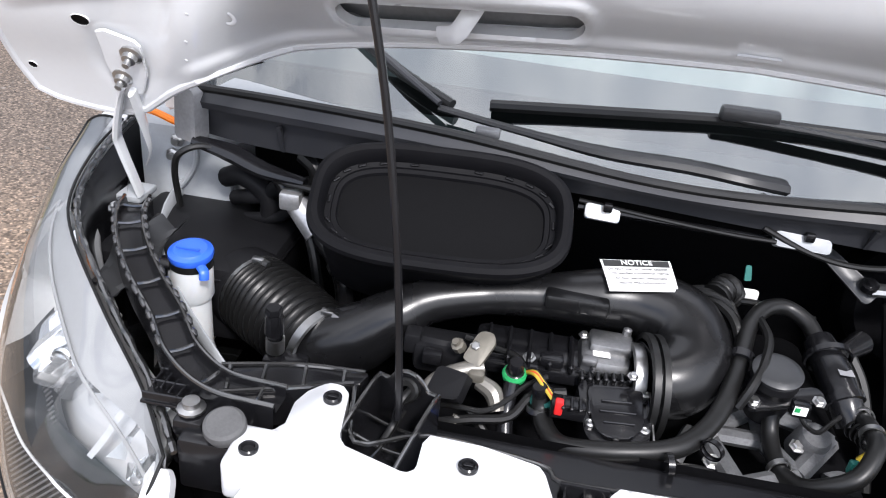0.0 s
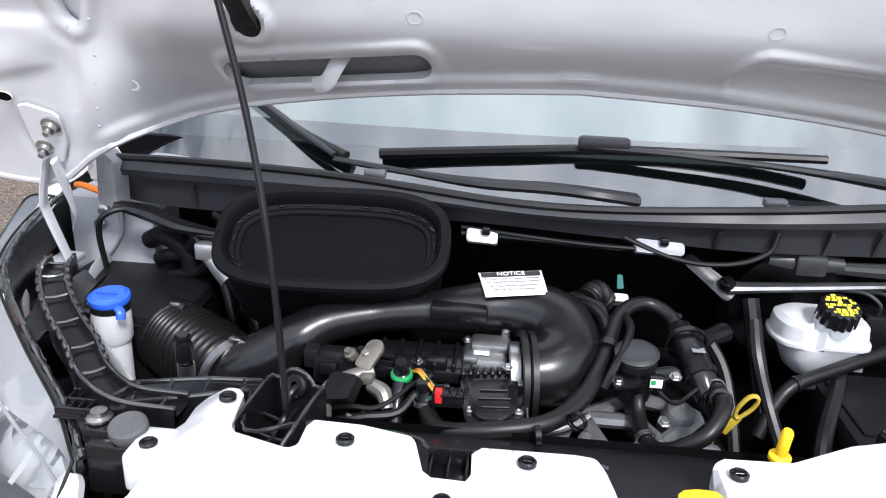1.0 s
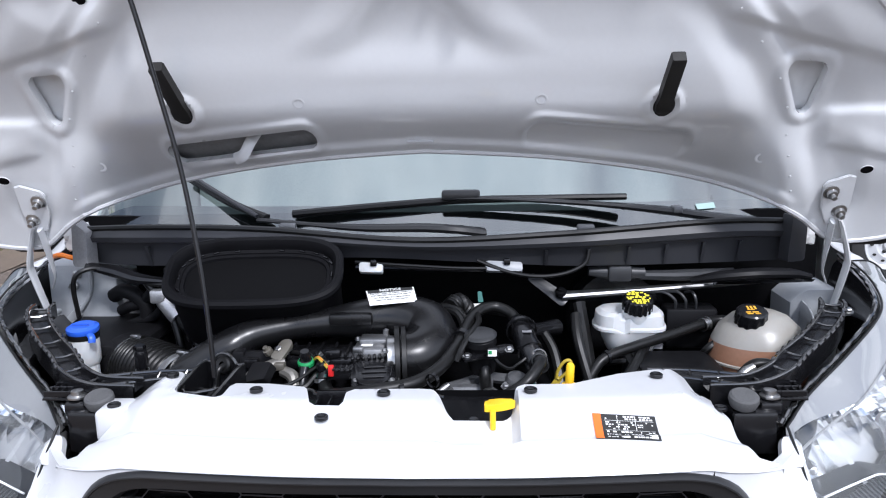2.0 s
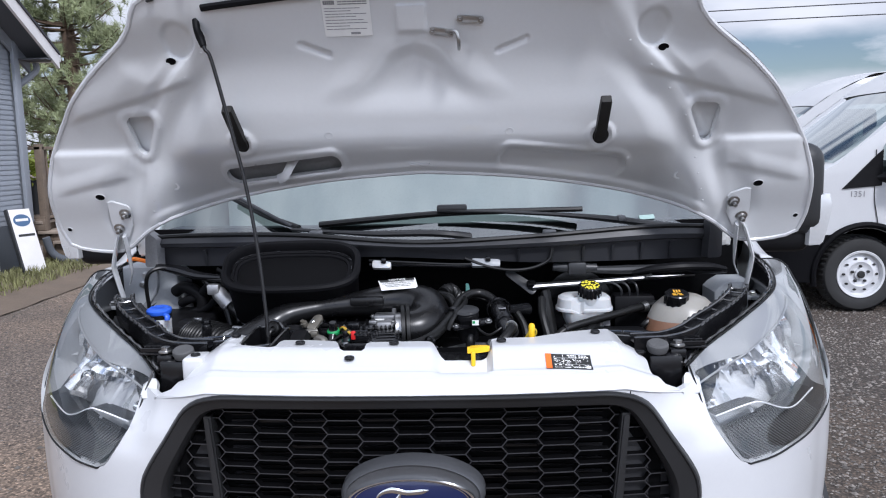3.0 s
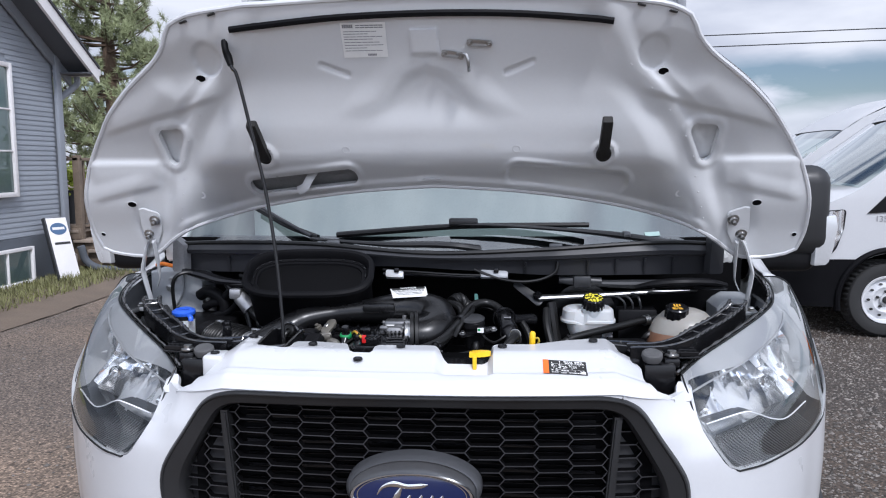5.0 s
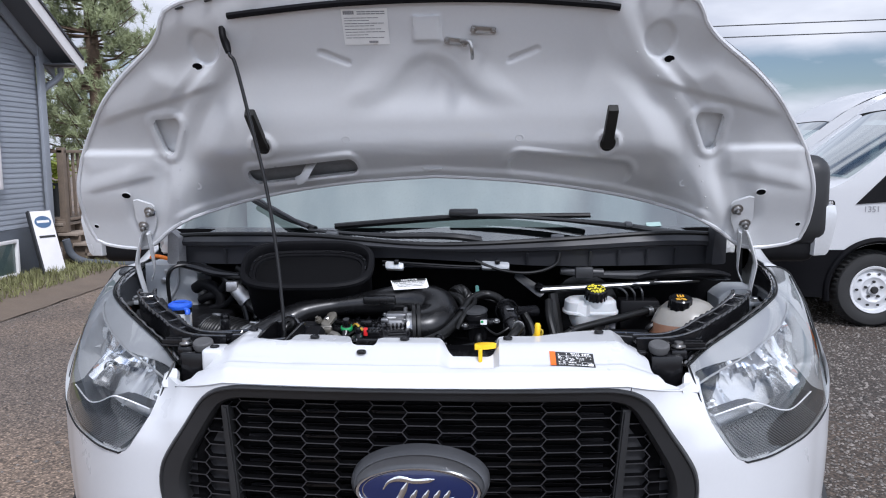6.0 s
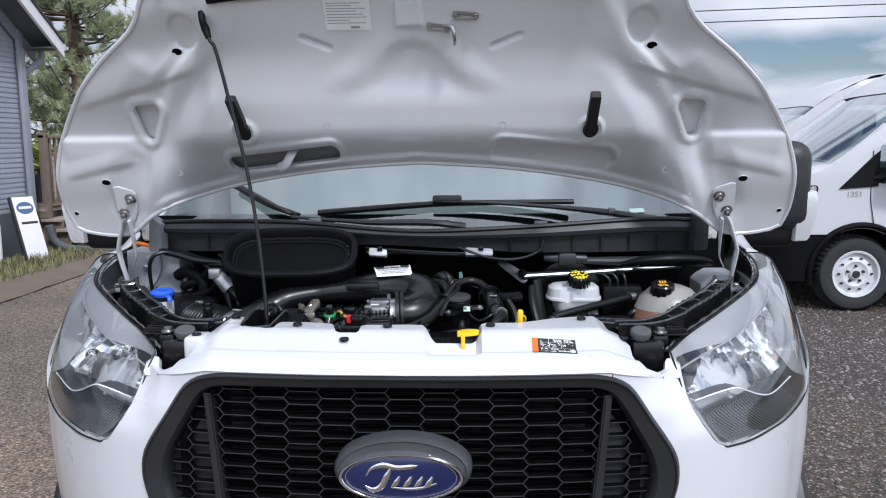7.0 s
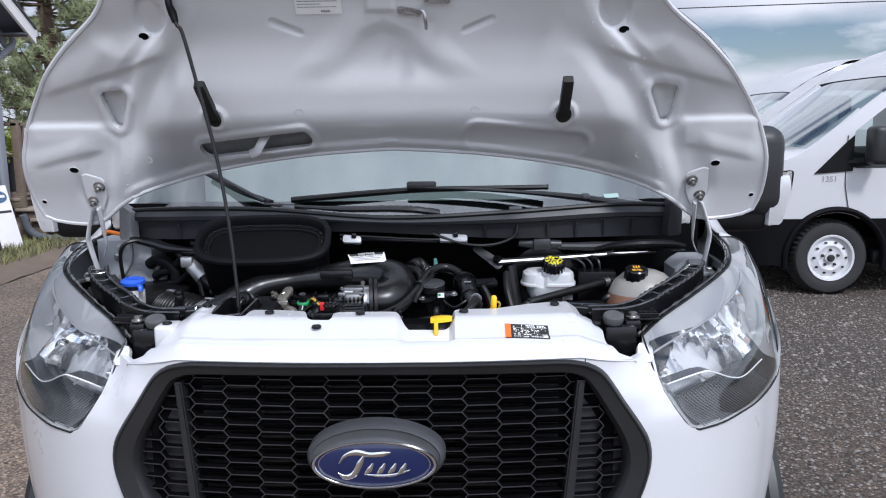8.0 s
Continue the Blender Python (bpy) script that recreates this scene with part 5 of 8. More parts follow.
def rod_bracket():
    """An open box behind the cover: two cheeks, an arched back with the rod's grommet, and cross ribs."""
    m = Matrix.Translation((-0.347, 0.262, 1.160)) @ pose(0, 0, 0, 0, 0, -17)
    b = box((0, 0, 0.002), (0.074, 0.104, 0.004), 0.001, m)
    br = part("prop_rod_bracket", b, BLACK, van, "black plastic prop rod bracket")
    cheek = [(-0.052, 0.0), (0.052, 0.0), (0.052, 0.060), (0.030, 0.058), (-0.040, 0.034), (-0.052, 0.026)]
    for x0 in (-0.039, 0.035):
        part("cheek", prism(rounded(cheek, 0.006, 3), 0.004, m @ Matrix.Translation((x0, 0, 0)) @ Matrix(((0, 0, 1, 0), (1, 0, 0, 0), (0, 1, 0, 0), (0, 0, 0, 1)))), BLACK, br)
        part("bracket_rim", tube([m @ Vector((x0 + 0.002, y, z + 0.001)) for y, z in cheek[5:] + cheek[4:1:-1]], 0.0026, 8, 2), BRIGHTBLACK, br)
    arch = [(-0.039, 0.060), (-0.024, 0.060), (-0.018, 0.068), (-0.009, 0.075), (0.0, 0.077), (0.009, 0.075), (0.018, 0.068), (0.024, 0.060), (0.039, 0.060)]
    part("bracket_back", prism([(-0.039, 0), (0.039, 0)] + arch[::-1], 0.004, m @ Matrix.Translation((0, 0.054, 0)) @ pose(0, 0, 0, 90, 0, 0)), BLACK, br)
    part("bracket_rim", tube([m @ Vector((x, 0.052, z)) for x, z in arch], 0.0028, 8, 3), BRIGHTBLACK, br)
    part("front_rim", tube([m @ Vector(q) for q in ((-0.037, -0.052, 0.022), (0.0, -0.053, 0.021), (0.037, -0.052, 0.022))], 0.0026, 8, 3), BRIGHTBLACK, br)
    for pts in (((0, -0.050, 0.018), (0, 0.0, 0.014), (0, 0.048, 0.024)), ((-0.036, -0.006, 0.016), (0.0, -0.006, 0.012), (0.036, -0.006, 0.016)), ((-0.036, 0.026, 0.020), (0.0, 0.026, 0.016), (0.036, 0.026, 0.020))):
        part("bracket_rib", tube([m @ Vector(q) for q in pts], 0.0024, 8, 3), BRIGHTBLACK, br)
    part("grommet", lathe([(0.006, 0.006), (0.012, 0.007), (0.0145, 0.004), (0.0145, -0.004), (0.010, -0.006)], m @ Matrix.Translation((0.002, 0.046, 0.058)) @ pose(0, 0, 0, 70, 0, 0), 22), RUBBER, br, "black rubber grommet")
    part("rod_hook", tube([m @ Vector(q) for q in ((0.006, 0.052, 0.060), (0.004, 0.034, 0.058), (0.002, 0.026, 0.048), (0.0, 0.020, 0.026), (-0.002, -0.004, 0.014))], 0.0045, 10, 5), RUBBER, br)


rod_bracket()
b = bmesh.new()
for k in range(3):
    box((-0.152 + 0.020 * k, 0.200, 1.188), (0.003, 0.06, 0.018), 0.001, bm=b)
box((-0.132, 0.200, 1.180), (0.050, 0.065, 0.004), 0.001, bm=b)
box((-0.132, 0.224, 1.192), (0.050, 0.004, 0.022), 0.001, bm=b)
part("clip_pocket", b, BLACK, van, "black ribbed clip pocket")

# bonnet release handle and buffers
b = prism(rounded([(0.108, 0.156), (0.134, 0.160), (0.155, 0.172), (0.156, 0.184), (0.132, 0.186), (0.110, 0.180)], 0.006, 4), 0.010, Matrix.Translation((0, 0, 1.196)), 0.003)
box((0.121, 0.152, 1.186), (0.009, 0.014, 0.030), 0.003, pose(0, 0, 0, 0, 0, 0), b)
part("release_handle", b, YELLOW, van, "yellow bonnet release handle")
part("latch_bolt", lathe([(0.012, 0), (0.012, 0.004), (0.007, 0.005), (0.007, 0.010), (0, 0.010)], Matrix.Translation((0.092, 0.190, 1.162)), 6), SMOKE, van)
for sx in (-1, 1):
    b = lathe([(0.0, 0.009), (0.019, 0.010), (0.0225, 0.007), (0.0235, 0.0), (0.020, -0.010), (0.012, -0.014), (0.012, -0.05), (0, -0.05)], axis((sx * 0.514, 0.230, 1.186), (0, -0.25, 1)), 28)
    part("rubber_buffer", b, BUFFM, van, "grey-black rubber bonnet buffer")
    b = bmesh.new()
    box((sx * 0.53, 0.245, 1.135), (0.07, 0.06, 0.07), 0.006, bm=b)
    box((sx * 0.56, 0.255, 1.168), (0.035, 0.045, 0.022), 0.005, bm=b)
    part("buffer_bracket", b, BLACK, van)
    part("lamp_bolt", lathe([(0.016, 0), (0.016, 0.003), (0.010, 0.005), (0.010, 0.012), (0, 0.013)], Matrix.Translation((sx * 0.562, 0.252, 1.182)), 12), STEEL, van, "zinc-plated bolt")
    lb = part("lamp_bracket", box((sx * 0.594, 0.286, 1.176), (0.062, 0.062, 0.004), 0.001), BLACK, van, "black ribbed lamp bracket")
    for k in range(5):
        part("bracket_rib", box((sx * (0.570 + 0.012 * k), 0.278 + 0.006 * k, 1.185), (0.003, 0.055, 0.010), 0.001, None, None, 1), BLACK, lb)
    for k in range(3):
        part("bracket_rib", box((sx * 0.594, 0.258 + 0.022 * k, 1.185), (0.058, 0.003, 0.010), 0.001, None, None, 1), BLACK, lb)
# yellow dipstick and oil stick ring
b = lathe([(0.0, 0.0), (0.013, 0.0), (0.013, 0.005), (0.007, 0.008), (0.007, 0.040), (0.005, 0.044), (0, 0.044)], axis((0.250, 0.290, 1.183), (0.02, -0.15, 1)), 18)
part("oil_dipstick", b, YELLOW, van, "bright yellow dipstick handle")
b = tube([(0.246, 0.452, 1.140), (0.249, 0.452, 1.154), (0.260, 0.451, 1.171), (0.270, 0.450, 1.174), (0.273, 0.450, 1.166), (0.266, 0.451, 1.152), (0.252, 0.452, 1.138), (0.246, 0.452, 1.140)], 0.0042, 8, 5, flat=0.7)
box((0, 0, 0), (0.013, 0.005, 0.034), 0.002, Matrix.Translation((0.243, 0.453, 1.126)) @ pose(0, 0, 0, 0, 34, 0), b)
part("gearbox_dipstick", b, DULLYEL, van, "faded yellow ring handle")

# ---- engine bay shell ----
# floor and firewall carry the bay's deep shade in their colour
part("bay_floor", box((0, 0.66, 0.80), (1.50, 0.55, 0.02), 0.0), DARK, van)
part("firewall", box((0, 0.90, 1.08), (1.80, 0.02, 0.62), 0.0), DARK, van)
for sx in (-1, 1):
    wing_in = curve1([(0.34, 0.56), (0.45, 0.665), (0.55, 0.745), (0.65, 0.80), (0.75, 0.825), (0.92, 0.835)])
    b = sheet(lambda u, v: Vector((sx * (wing_in(0.34 + 0.56 * u) - 0.02 + 0.02 * v), 0.34 + 0.56 * u, 0.80 + 0.375 * v + 0.03 * u)), steps(0, 1, 16), steps(0, 1, 12))
    solid(part("inner_wing", b, GREYP, van, "pale grey painted inner wing"), 0.003)
    x0, top = (0.735, 1.295) if sx < 0 else (0.800, 1.225)
    b = prism([(x0, 0.92), (0.90, 0.92), (0.90, top), (x0 + 0.04, top), (x0 + 0.015, top - 0.015), (x0, top - 0.03)], 0.20, Matrix(((sx, 0, 0, 0), (0, 0, -1, 0.98), (0, 1, 0, 0), (0, 0, 0, 1))), 0.012)
    tw = part("strut_tower", b, GREYP, van, "pale grey pressed strut tower")
    if sx < 0:
        part("tower_swage", tube([(sx * 0.85, 0.776, 1.16), (sx * 0.815, 0.775, 1.20), (sx * 0.795, 0.775, 1.24), (sx * 0.795, 0.775, 1.29)], 0.005, 8, 5), GREYP, tw)
        for q in ((0.825, 0.777, 1.272), (0.835, 0.777, 1.245)):
            part("tower_bolt", lathe([(0.011, 0), (0.011, 0.006), (0.006, 0.008), (0.006, 0.016), (0, 0.016)], axis((sx * q[0], q[1], q[2]), (0, -1, 0)), 8), STEEL, tw)
    # wavy rubber edge between the lamp and the bay
    edge_pts = [(0.566, 0.214, 1.151), (0.626, 0.286, 1.173), (0.727, 0.381, 1.206), (0.829, 0.489, 1.239), (0.875, 0.566, 1.257), (0.908, 0.69, 1.275), (0.925, 0.84, 1.290)]
    ep = glide(edge_pts, 9)
    part("wing_seal", tube([Vector((sx * q.x, q.y, q.z + 0.0015 * math.sin(i * 1.9))) for i, q in enumerate(ep)], 0.0045, 8, 1, wave=lambda i: 1 + 0.25 * math.sin(i * 2.3)), BRIGHTBLACK, van, "glossy black rubber wing seal")
    part("wing_flange", sheet(lambda u, v: (lambda q: Vector((sx * (q.x - 0.022 * v), q.y + 0.022 * v, q.z - 0.012 - 0.16 * v ** 2)))(ep[min(int(u), len(ep) - 1)]), steps(0, len(ep) - 1, len(ep) - 1), steps(0, 1, 4)), BLACK, van, "black plastic wing flange")
    part("dark_liner", sheet(lambda u, v: Vector((sx * (0.60 + 0.30 * u ** 0.8 - 0.02 * v), 0.24 + 0.50 * u, 1.12 + 0.09 * u - 0.30 * v)), steps(0, 1, 10), steps(0, 1, 4)), BLACK, van)
    # seal channel that sweeps from the panel's end to the hinge: floor, cross ribs, two beaded rims
    mid = [(0.47, 0.280, 1.194), (0.545, 0.286, 1.196), (0.603, 0.320, 1.204), (0.650, 0.375, 1.213), (0.705, 0.430, 1.225), (0.755, 0.490, 1.238), (0.790, 0.550, 1.246), (0.805, 0.60, 1.245)]
    ln = glide(mid, 9)
    frames = []
    for i, p in enumerate(ln):
        d = (ln[min(i + 1, len(ln) - 1)] - ln[max(i - 1, 0)]).normalized()
        frames.append((p, d.cross(Vector((0, 0, 1))).normalized()))

    def along(i, a, h):
        p, s = frames[i]
        q = p + s * a
        return Vector((sx * q.x, q.y, q.z + h))
    b = bmesh.new()
    prof = [(-0.021, -0.040), (-0.021, 0.002), (-0.016, 0.002), (-0.014, -0.009), (0.014, -0.009), (0.016, 0.002), (0.021, 0.002), (0.021, -0.040)]
    rings = [[b.verts.new(along(i, a, h)) for a, h in prof] for i in range(len(ln))]
    for r1, r2 in zip(rings, rings[1:]):
        for k in range(len(prof) - 1):
            b.faces.new((r1[k], r1[k + 1], r2[k + 1], r2[k]))
    ch = part("seal_channel", b, BLACK, van, "glossy black plastic seal channel", 25)
    for side in (-0.018, 0.018):
        part("channel_rim", tube([along(i, side, 0.004) for i in range(len(ln))], 0.0030, 8, 1), BRIGHTBLACK, ch, "glossy rounded rim")
        # beads in the brighter material paint the rim's highlights
        for i in range(20, len(ln) - 3, 3):
            part("rim_bead", tube([along(i, side * 1.14, 0.003), along(i + 1, side * 1.14, 0.0045), along(i + 2, side * 1.14, 0.003)], [0.003, 0.0042, 0.003], 8, 1), BEAD, ch, "seal bead with its sky highlight put into the colour")
    for i in range(3, len(ln) - 2, 8):
        part("channel_rib", tube([along(i, -0.016, -0.002), along(i, 0, -0.004), along(i, 0.016, -0.002)], 0.0024, 6, 2), BRIGHTBLACK, ch)


# ---- cowl and wipers ----
cowl_top = curve1([(-0.80, 1.380), (-0.71, 1.388), (-0.37, 1.389), (-0.03, 1.365), (0.30, 1.374), (0.607, 1.390), (0.74, 1.387), (0.80, 1.38)])
cowl_low = curve1([(-0.80, 1.31), (-0.65, 1.304), (-0.40, 1.312), (-0.175, 1.328), (0.10, 1.316), (0.306, 1.303), (0.71, 1.300), (0.80, 1.30)])
cowl_yf = curve1([(-0.80, 0.735), (-0.70, 0.715), (-0.3, 0.668), (0.0, 0.655), (0.3, 0.672), (0.65, 0.715), (0.80, 0.745)])


def cowl_fn(u, v):
    x = -0.78 + 1.56 * u
    t, lo, yf = cowl_top(x), cowl_low(x), cowl_yf(x)
    path = [(yf + 0.012, lo), (yf + 0.006, lo + 0.35 * (t - lo)), (yf, lo + 0.62 * (t - lo)), (yf - 0.014, lo + 0.66 * (t - lo)), (yf - 0.018, lo + 0.80 * (t - lo)), (yf - 0.008, t), (yf + 0.012, t + 0.002), (yf + 0.035, t - 0.010), (yf + 0.062, t - 0.014)]
    k = v * (len(path) - 1)
    i = min(int(k), len(path) - 2)
    f = k - i
    return Vector((x, path[i][0] * (1 - f) + path[i + 1][0] * f, path[i][1] * (1 - f) + path[i + 1][1] * f))


cowl = part("cowl_panel", sheet(cowl_fn, steps(0, 1, 60), steps(0, 1, 24)), COWLM, van, "charcoal plastic cowl panel", 20)
for x in (-0.62, -0.33, 0.245, 0.335, 0.42, 0.50, 0.58, 0.66):
    y, t, lo = cowl_yf(x), cowl_top(x), cowl_low(x)
    b = bmesh.new()
    q = [(x - 0.003, y - 0.002, lo + 0.55 * (t - lo)), (x + 0.003, y - 0.002, lo + 0.55 * (t - lo)), (x + 0.003, y + 0.010, lo), (x - 0.003, y + 0.010, lo)]
    q2 = [(x - 0.003, y - 0.012, lo + 0.55 * (t - lo)), (x + 0.003, y - 0.012, lo + 0.55 * (t - lo))]
    a = [b.verts.new(p) for p in q]
    c = [b.verts.new(p) for p in q2]
    b.faces.new(a), b.faces.new((a[0], a[1], c[1], c[0])), b.faces.new((c[0], c[1], a[2], a[3])), b.faces.new((a[1], a[2], c[1])), b.faces.new((a[0], c[0], a[3]))
    part("cowl_rib", b, COWLM, cowl)
# added pale strip: paints the sky's reflection at the foot of the glass
part("screen_foot_reflection", sheet(lambda u, v: (lambda x: Vector((x, cowl_yf(x) + 0.060 + (screen(x / 0.86, 0.0).y - cowl_yf(x) - 0.075) * v, cowl_top(x) - 0.016 - 0.006 * v)))(-0.76 + 0.42 * u), steps(0, 1, 14), steps(0, 1, 4)), GREYP, cowl, "pale grey strip painted as sky reflection in the lower glass")
part("cowl_seal", tube([(x, cowl_yf(x) - 0.006, cowl_top(x) + 0.003) for x in steps(-0.76, 0.77, 14)], 0.007, 8, 3), RUBBER, cowl, "black rubber lip")
for sx in (-1, 1):
    b = prism(rounded([(-0.022, -0.05), (0.022, -0.05), (0.024, 0.03), (-0.014, 0.052)], 0.006), 0.03, Matrix.Translation((sx * 0.765, 0.73, 1.355)) @ pose(0, 0, 0, 90, 0, 20 * sx), 0.003)
    part("cowl_end_block", b, FOAMG if sx < 0 else COWLM, cowl, "grey foam end block")
    random.seed(5)
    b = box((sx * 0.808, 0.765, 1.362), (0.050, 0.020, 0.060), 0.0)
    bmesh.ops.subdivide_edges(b, edges=b.edges[:], cuts=4, use_grid_fill=True)
    for q in b.verts:
        q.co += Vector([random.uniform(-0.004, 0.004) for _ in range(3)])
    part("foil_wrap", b, PAPER, van, "crumpled white foil wrap", 10)
part("orange_cable", tube([(-0.875, 0.78, 1.315), (-0.845, 0.755, 1.322), (-0.80, 0.74, 1.316), (-0.765, 0.74, 1.315)], 0.006, 8, 6), ORANGEC, van, "orange cable")


def blade(name, pts, r, parent, label, material=None):
    return part(name, tube(pts, r, 8, 5, flat=0.75), material or BLACK, parent, label)


w1 = part("wiper", tube([(0.055, 0.770, 1.440), (0.18, 0.765, 1.436), (0.36, 0.765, 1.424), (0.50, 0.760, 1.410), (0.60, 0.758, 1.396), (0.71, 0.775, 1.380)], [0.009, 0.008, 0.010, 0.016, 0.017, 0.018], 8, 6, flat=0.6), TRIM, van, "black wiper arm with a long blade")
blade("wiper_blade", [(-0.312, 0.770, 1.408), (-0.10, 0.775, 1.424), (0.06, 0.785, 1.433), (0.25, 0.790, 1.435), (0.432, 0.792, 1.436)], [0.0125, 0.0125, 0.0115, 0.0105, 0.010], w1, "black rubber wiper blade", RUBBER)
part("blade_joint", box((0.065, 0.772, 1.447), (0.085, 0.022, 0.022), 0.006), SMOKE, w1, "grey blade connector")
part("arm_hinge", box((0.535, 0.757, 1.412), (0.020, 0.034, 0.016), 0.004), DULLALU, w1, "grey arm hinge")
ws_tag = part("screen_sticker", sheet(lambda u, v: screen(0.71 + 0.055 * u, 0.045 + 0.016 * v, 0.003), steps(0, 1, 3), steps(0, 1, 2)), PALEGREEN, van, "small pale green screen sticker")
w2 = part("wiper", tube([(-0.386, 0.750, 1.399), (-0.25, 0.715, 1.392), (-0.135, 0.690, 1.388), (-0.02, 0.680, 1.389), (0.055, 0.672, 1.386), (0.115, 0.690, 1.376)], [0.009, 0.010, 0.016, 0.018, 0.018, 0.019], 8, 6, flat=0.55), TRIM, van, "black wiper arm with a long blade")
blade("wiper_blade", [(-0.370, 0.765, 1.402), (-0.47, 0.82, 1.430), (-0.60, 0.92, 1.478)], [0.011, 0.012, 0.010], w2, "black rubber wiper blade", RUBBER)
blade("blade_spine", [(-0.386, 0.745, 1.408), (-0.47, 0.80, 1.442), (-0.58, 0.89, 1.486)], [0.006, 0.007, 0.005], w2, "", COWLM)
for x in (-0.305, 0.33):
    part("cowl_clip", box((x, cowl_yf(x) + 0.02, cowl_top(x) + 0.008), (0.036, 0.018, 0.014), 0.004), DULLALU, cowl)

# ---- engine bay: air path ----
def snorkel():
    c = Vector((-0.347, 0.566, 1.320))
    m = Matrix.Translation(c) @ pose(0, 0, 0, 34, 0, 4)

    def loop(a, b, h):
        return [m @ Vector((x, y, h)) for x, y in oval(a, b, 64, 3.2)]
    b = bmesh.new()
    prof = [(0.165, 0.082, -0.14), (0.168, 0.086, -0.03), (0.175, 0.093, -0.010), (0.179, 0.097, 0.002), (0.177, 0.095, 0.009), (0.171, 0.089, 0.013), (0.164, 0.082, 0.012), (0.159, 0.077, 0.005), (0.157, 0.075, -0.010), (0.150, 0.068, -0.012), (0.149, 0.067, -0.015), (0.143, 0.061, -0.016), (0.141, 0.059, -0.022)]
    rings = [[b.verts.new(p) for p in loop(*q)] for q in prof]
    for r1, r2 in zip(rings, rings[1:]):
        for k in range(64):
            b.faces.new((r1[k], r1[(k + 1) % 64], r2[(k + 1) % 64], r2[k]))
    s = part("cabin_air_inlet", b, FOAM, van, "black foam-sealed oval cabin air inlet")
    part("inlet_screen", prism(oval(0.143, 0.061, 48, 3.2), 0.003, m @ Matrix.Translation((0, 0, -0.024))), MESH, s, "fine black mesh screen")
    for k in range(22):
        a = 2 * math.pi * k / 22
        x, y = oval(0.1535, 0.0715, 22, 3.2)[k]
        part("rim_tooth", box((0, 0, 0), (0.012, 0.004, 0.004), 0.001, m @ pose(x, y, -0.009, 0, 0, math.degrees(math.atan2(-x / 0.1535 ** 2, y / 0.0715 ** 2))), None, 1), BLACK, s)


snorkel()
# bellows, elbow, main duct
bell = [(-0.625, 0.597, 1.115), (-0.585, 0.566, 1.117), (-0.535, 0.529, 1.118), (-0.482, 0.490, 1.115)]
b = tube(bell, [0.060, 0.062, 0.061, 0.057], 28, 34, wave=lambda i: 0.99 + 0.10 * abs(math.sin(i * math.pi / 7.3)) - 0.03)
part("intake_bellows", b, BELLOWS, van, "black ribbed rubber intake bellows", )
for p, q, nm in (((-0.618, 0.592, 1.115), (-0.02, -0.03, 0), "A"), ((-0.480, 0.488, 1.115), (0.04, -0.045, -0.008), "B")):
    d = Vector((0.05, -0.037, 0)) if nm == "B" else Vector((0.04, -0.031, 0))
    part("hose_clamp", lathe([(0.0595, -0.008), (0.0635, -0.007), (0.0635, 0.007), (0.0595, 0.008)], axis(p, d), 36), STEEL, van, "steel hose clamp")
    part("clamp_screw", box(Vector(p) + Vector((0.005, -0.006, 0.066)), (0.020, 0.012, 0.010), 0.003), STEEL, van)
    part("screw_head", lathe([(0, 0.006), (0.006, 0.006), (0.006, -0.006), (0, -0.006)], axis(Vector(p) + Vector((0.020, -0.014, 0.066)), (1, -0.6, 0)), 6), STEEL, van)
duct = tube([(-0.482, 0.490, 1.116), (-0.460, 0.484, 1.128), (-0.428, 0.485, 1.150), (-0.385, 0.495, 1.184), (-0.344, 0.515, 1.204), (-0.269, 0.535, 1.216), (-0.193, 0.550, 1.221), (-0.117, 0.562, 1.224), (-0.056, 0.568, 1.222), (-0.005, 0.552, 1.213), (0.010, 0.512, 1.190), (-0.010, 0.478, 1.175), (-0.05, 0.466, 1.170)],
            [0.054, 0.053, 0.048, 0.038, 0.031, 0.026, 0.030, 0.042, 0.048, 0.052, 0.053, 0.052, 0.051], 28, 7)
duct = part("intake_duct", duct, SHINY, van, "satin black plastic intake duct")
part("duct_rib", box((-0.148, 0.525, 1.236), (0.085, 0.030, 0.022), 0.005, None), SHINY, duct)
for x in (-0.052, -0.040):
    part("duct_cuff", lathe([(0.060, -0.005), (0.068, -0.004), (0.068, 0.004), (0.060, 0.005)], axis((x, 0.455, 1.170), (1, 0.12, 0)), 32), RUBBER, duct)


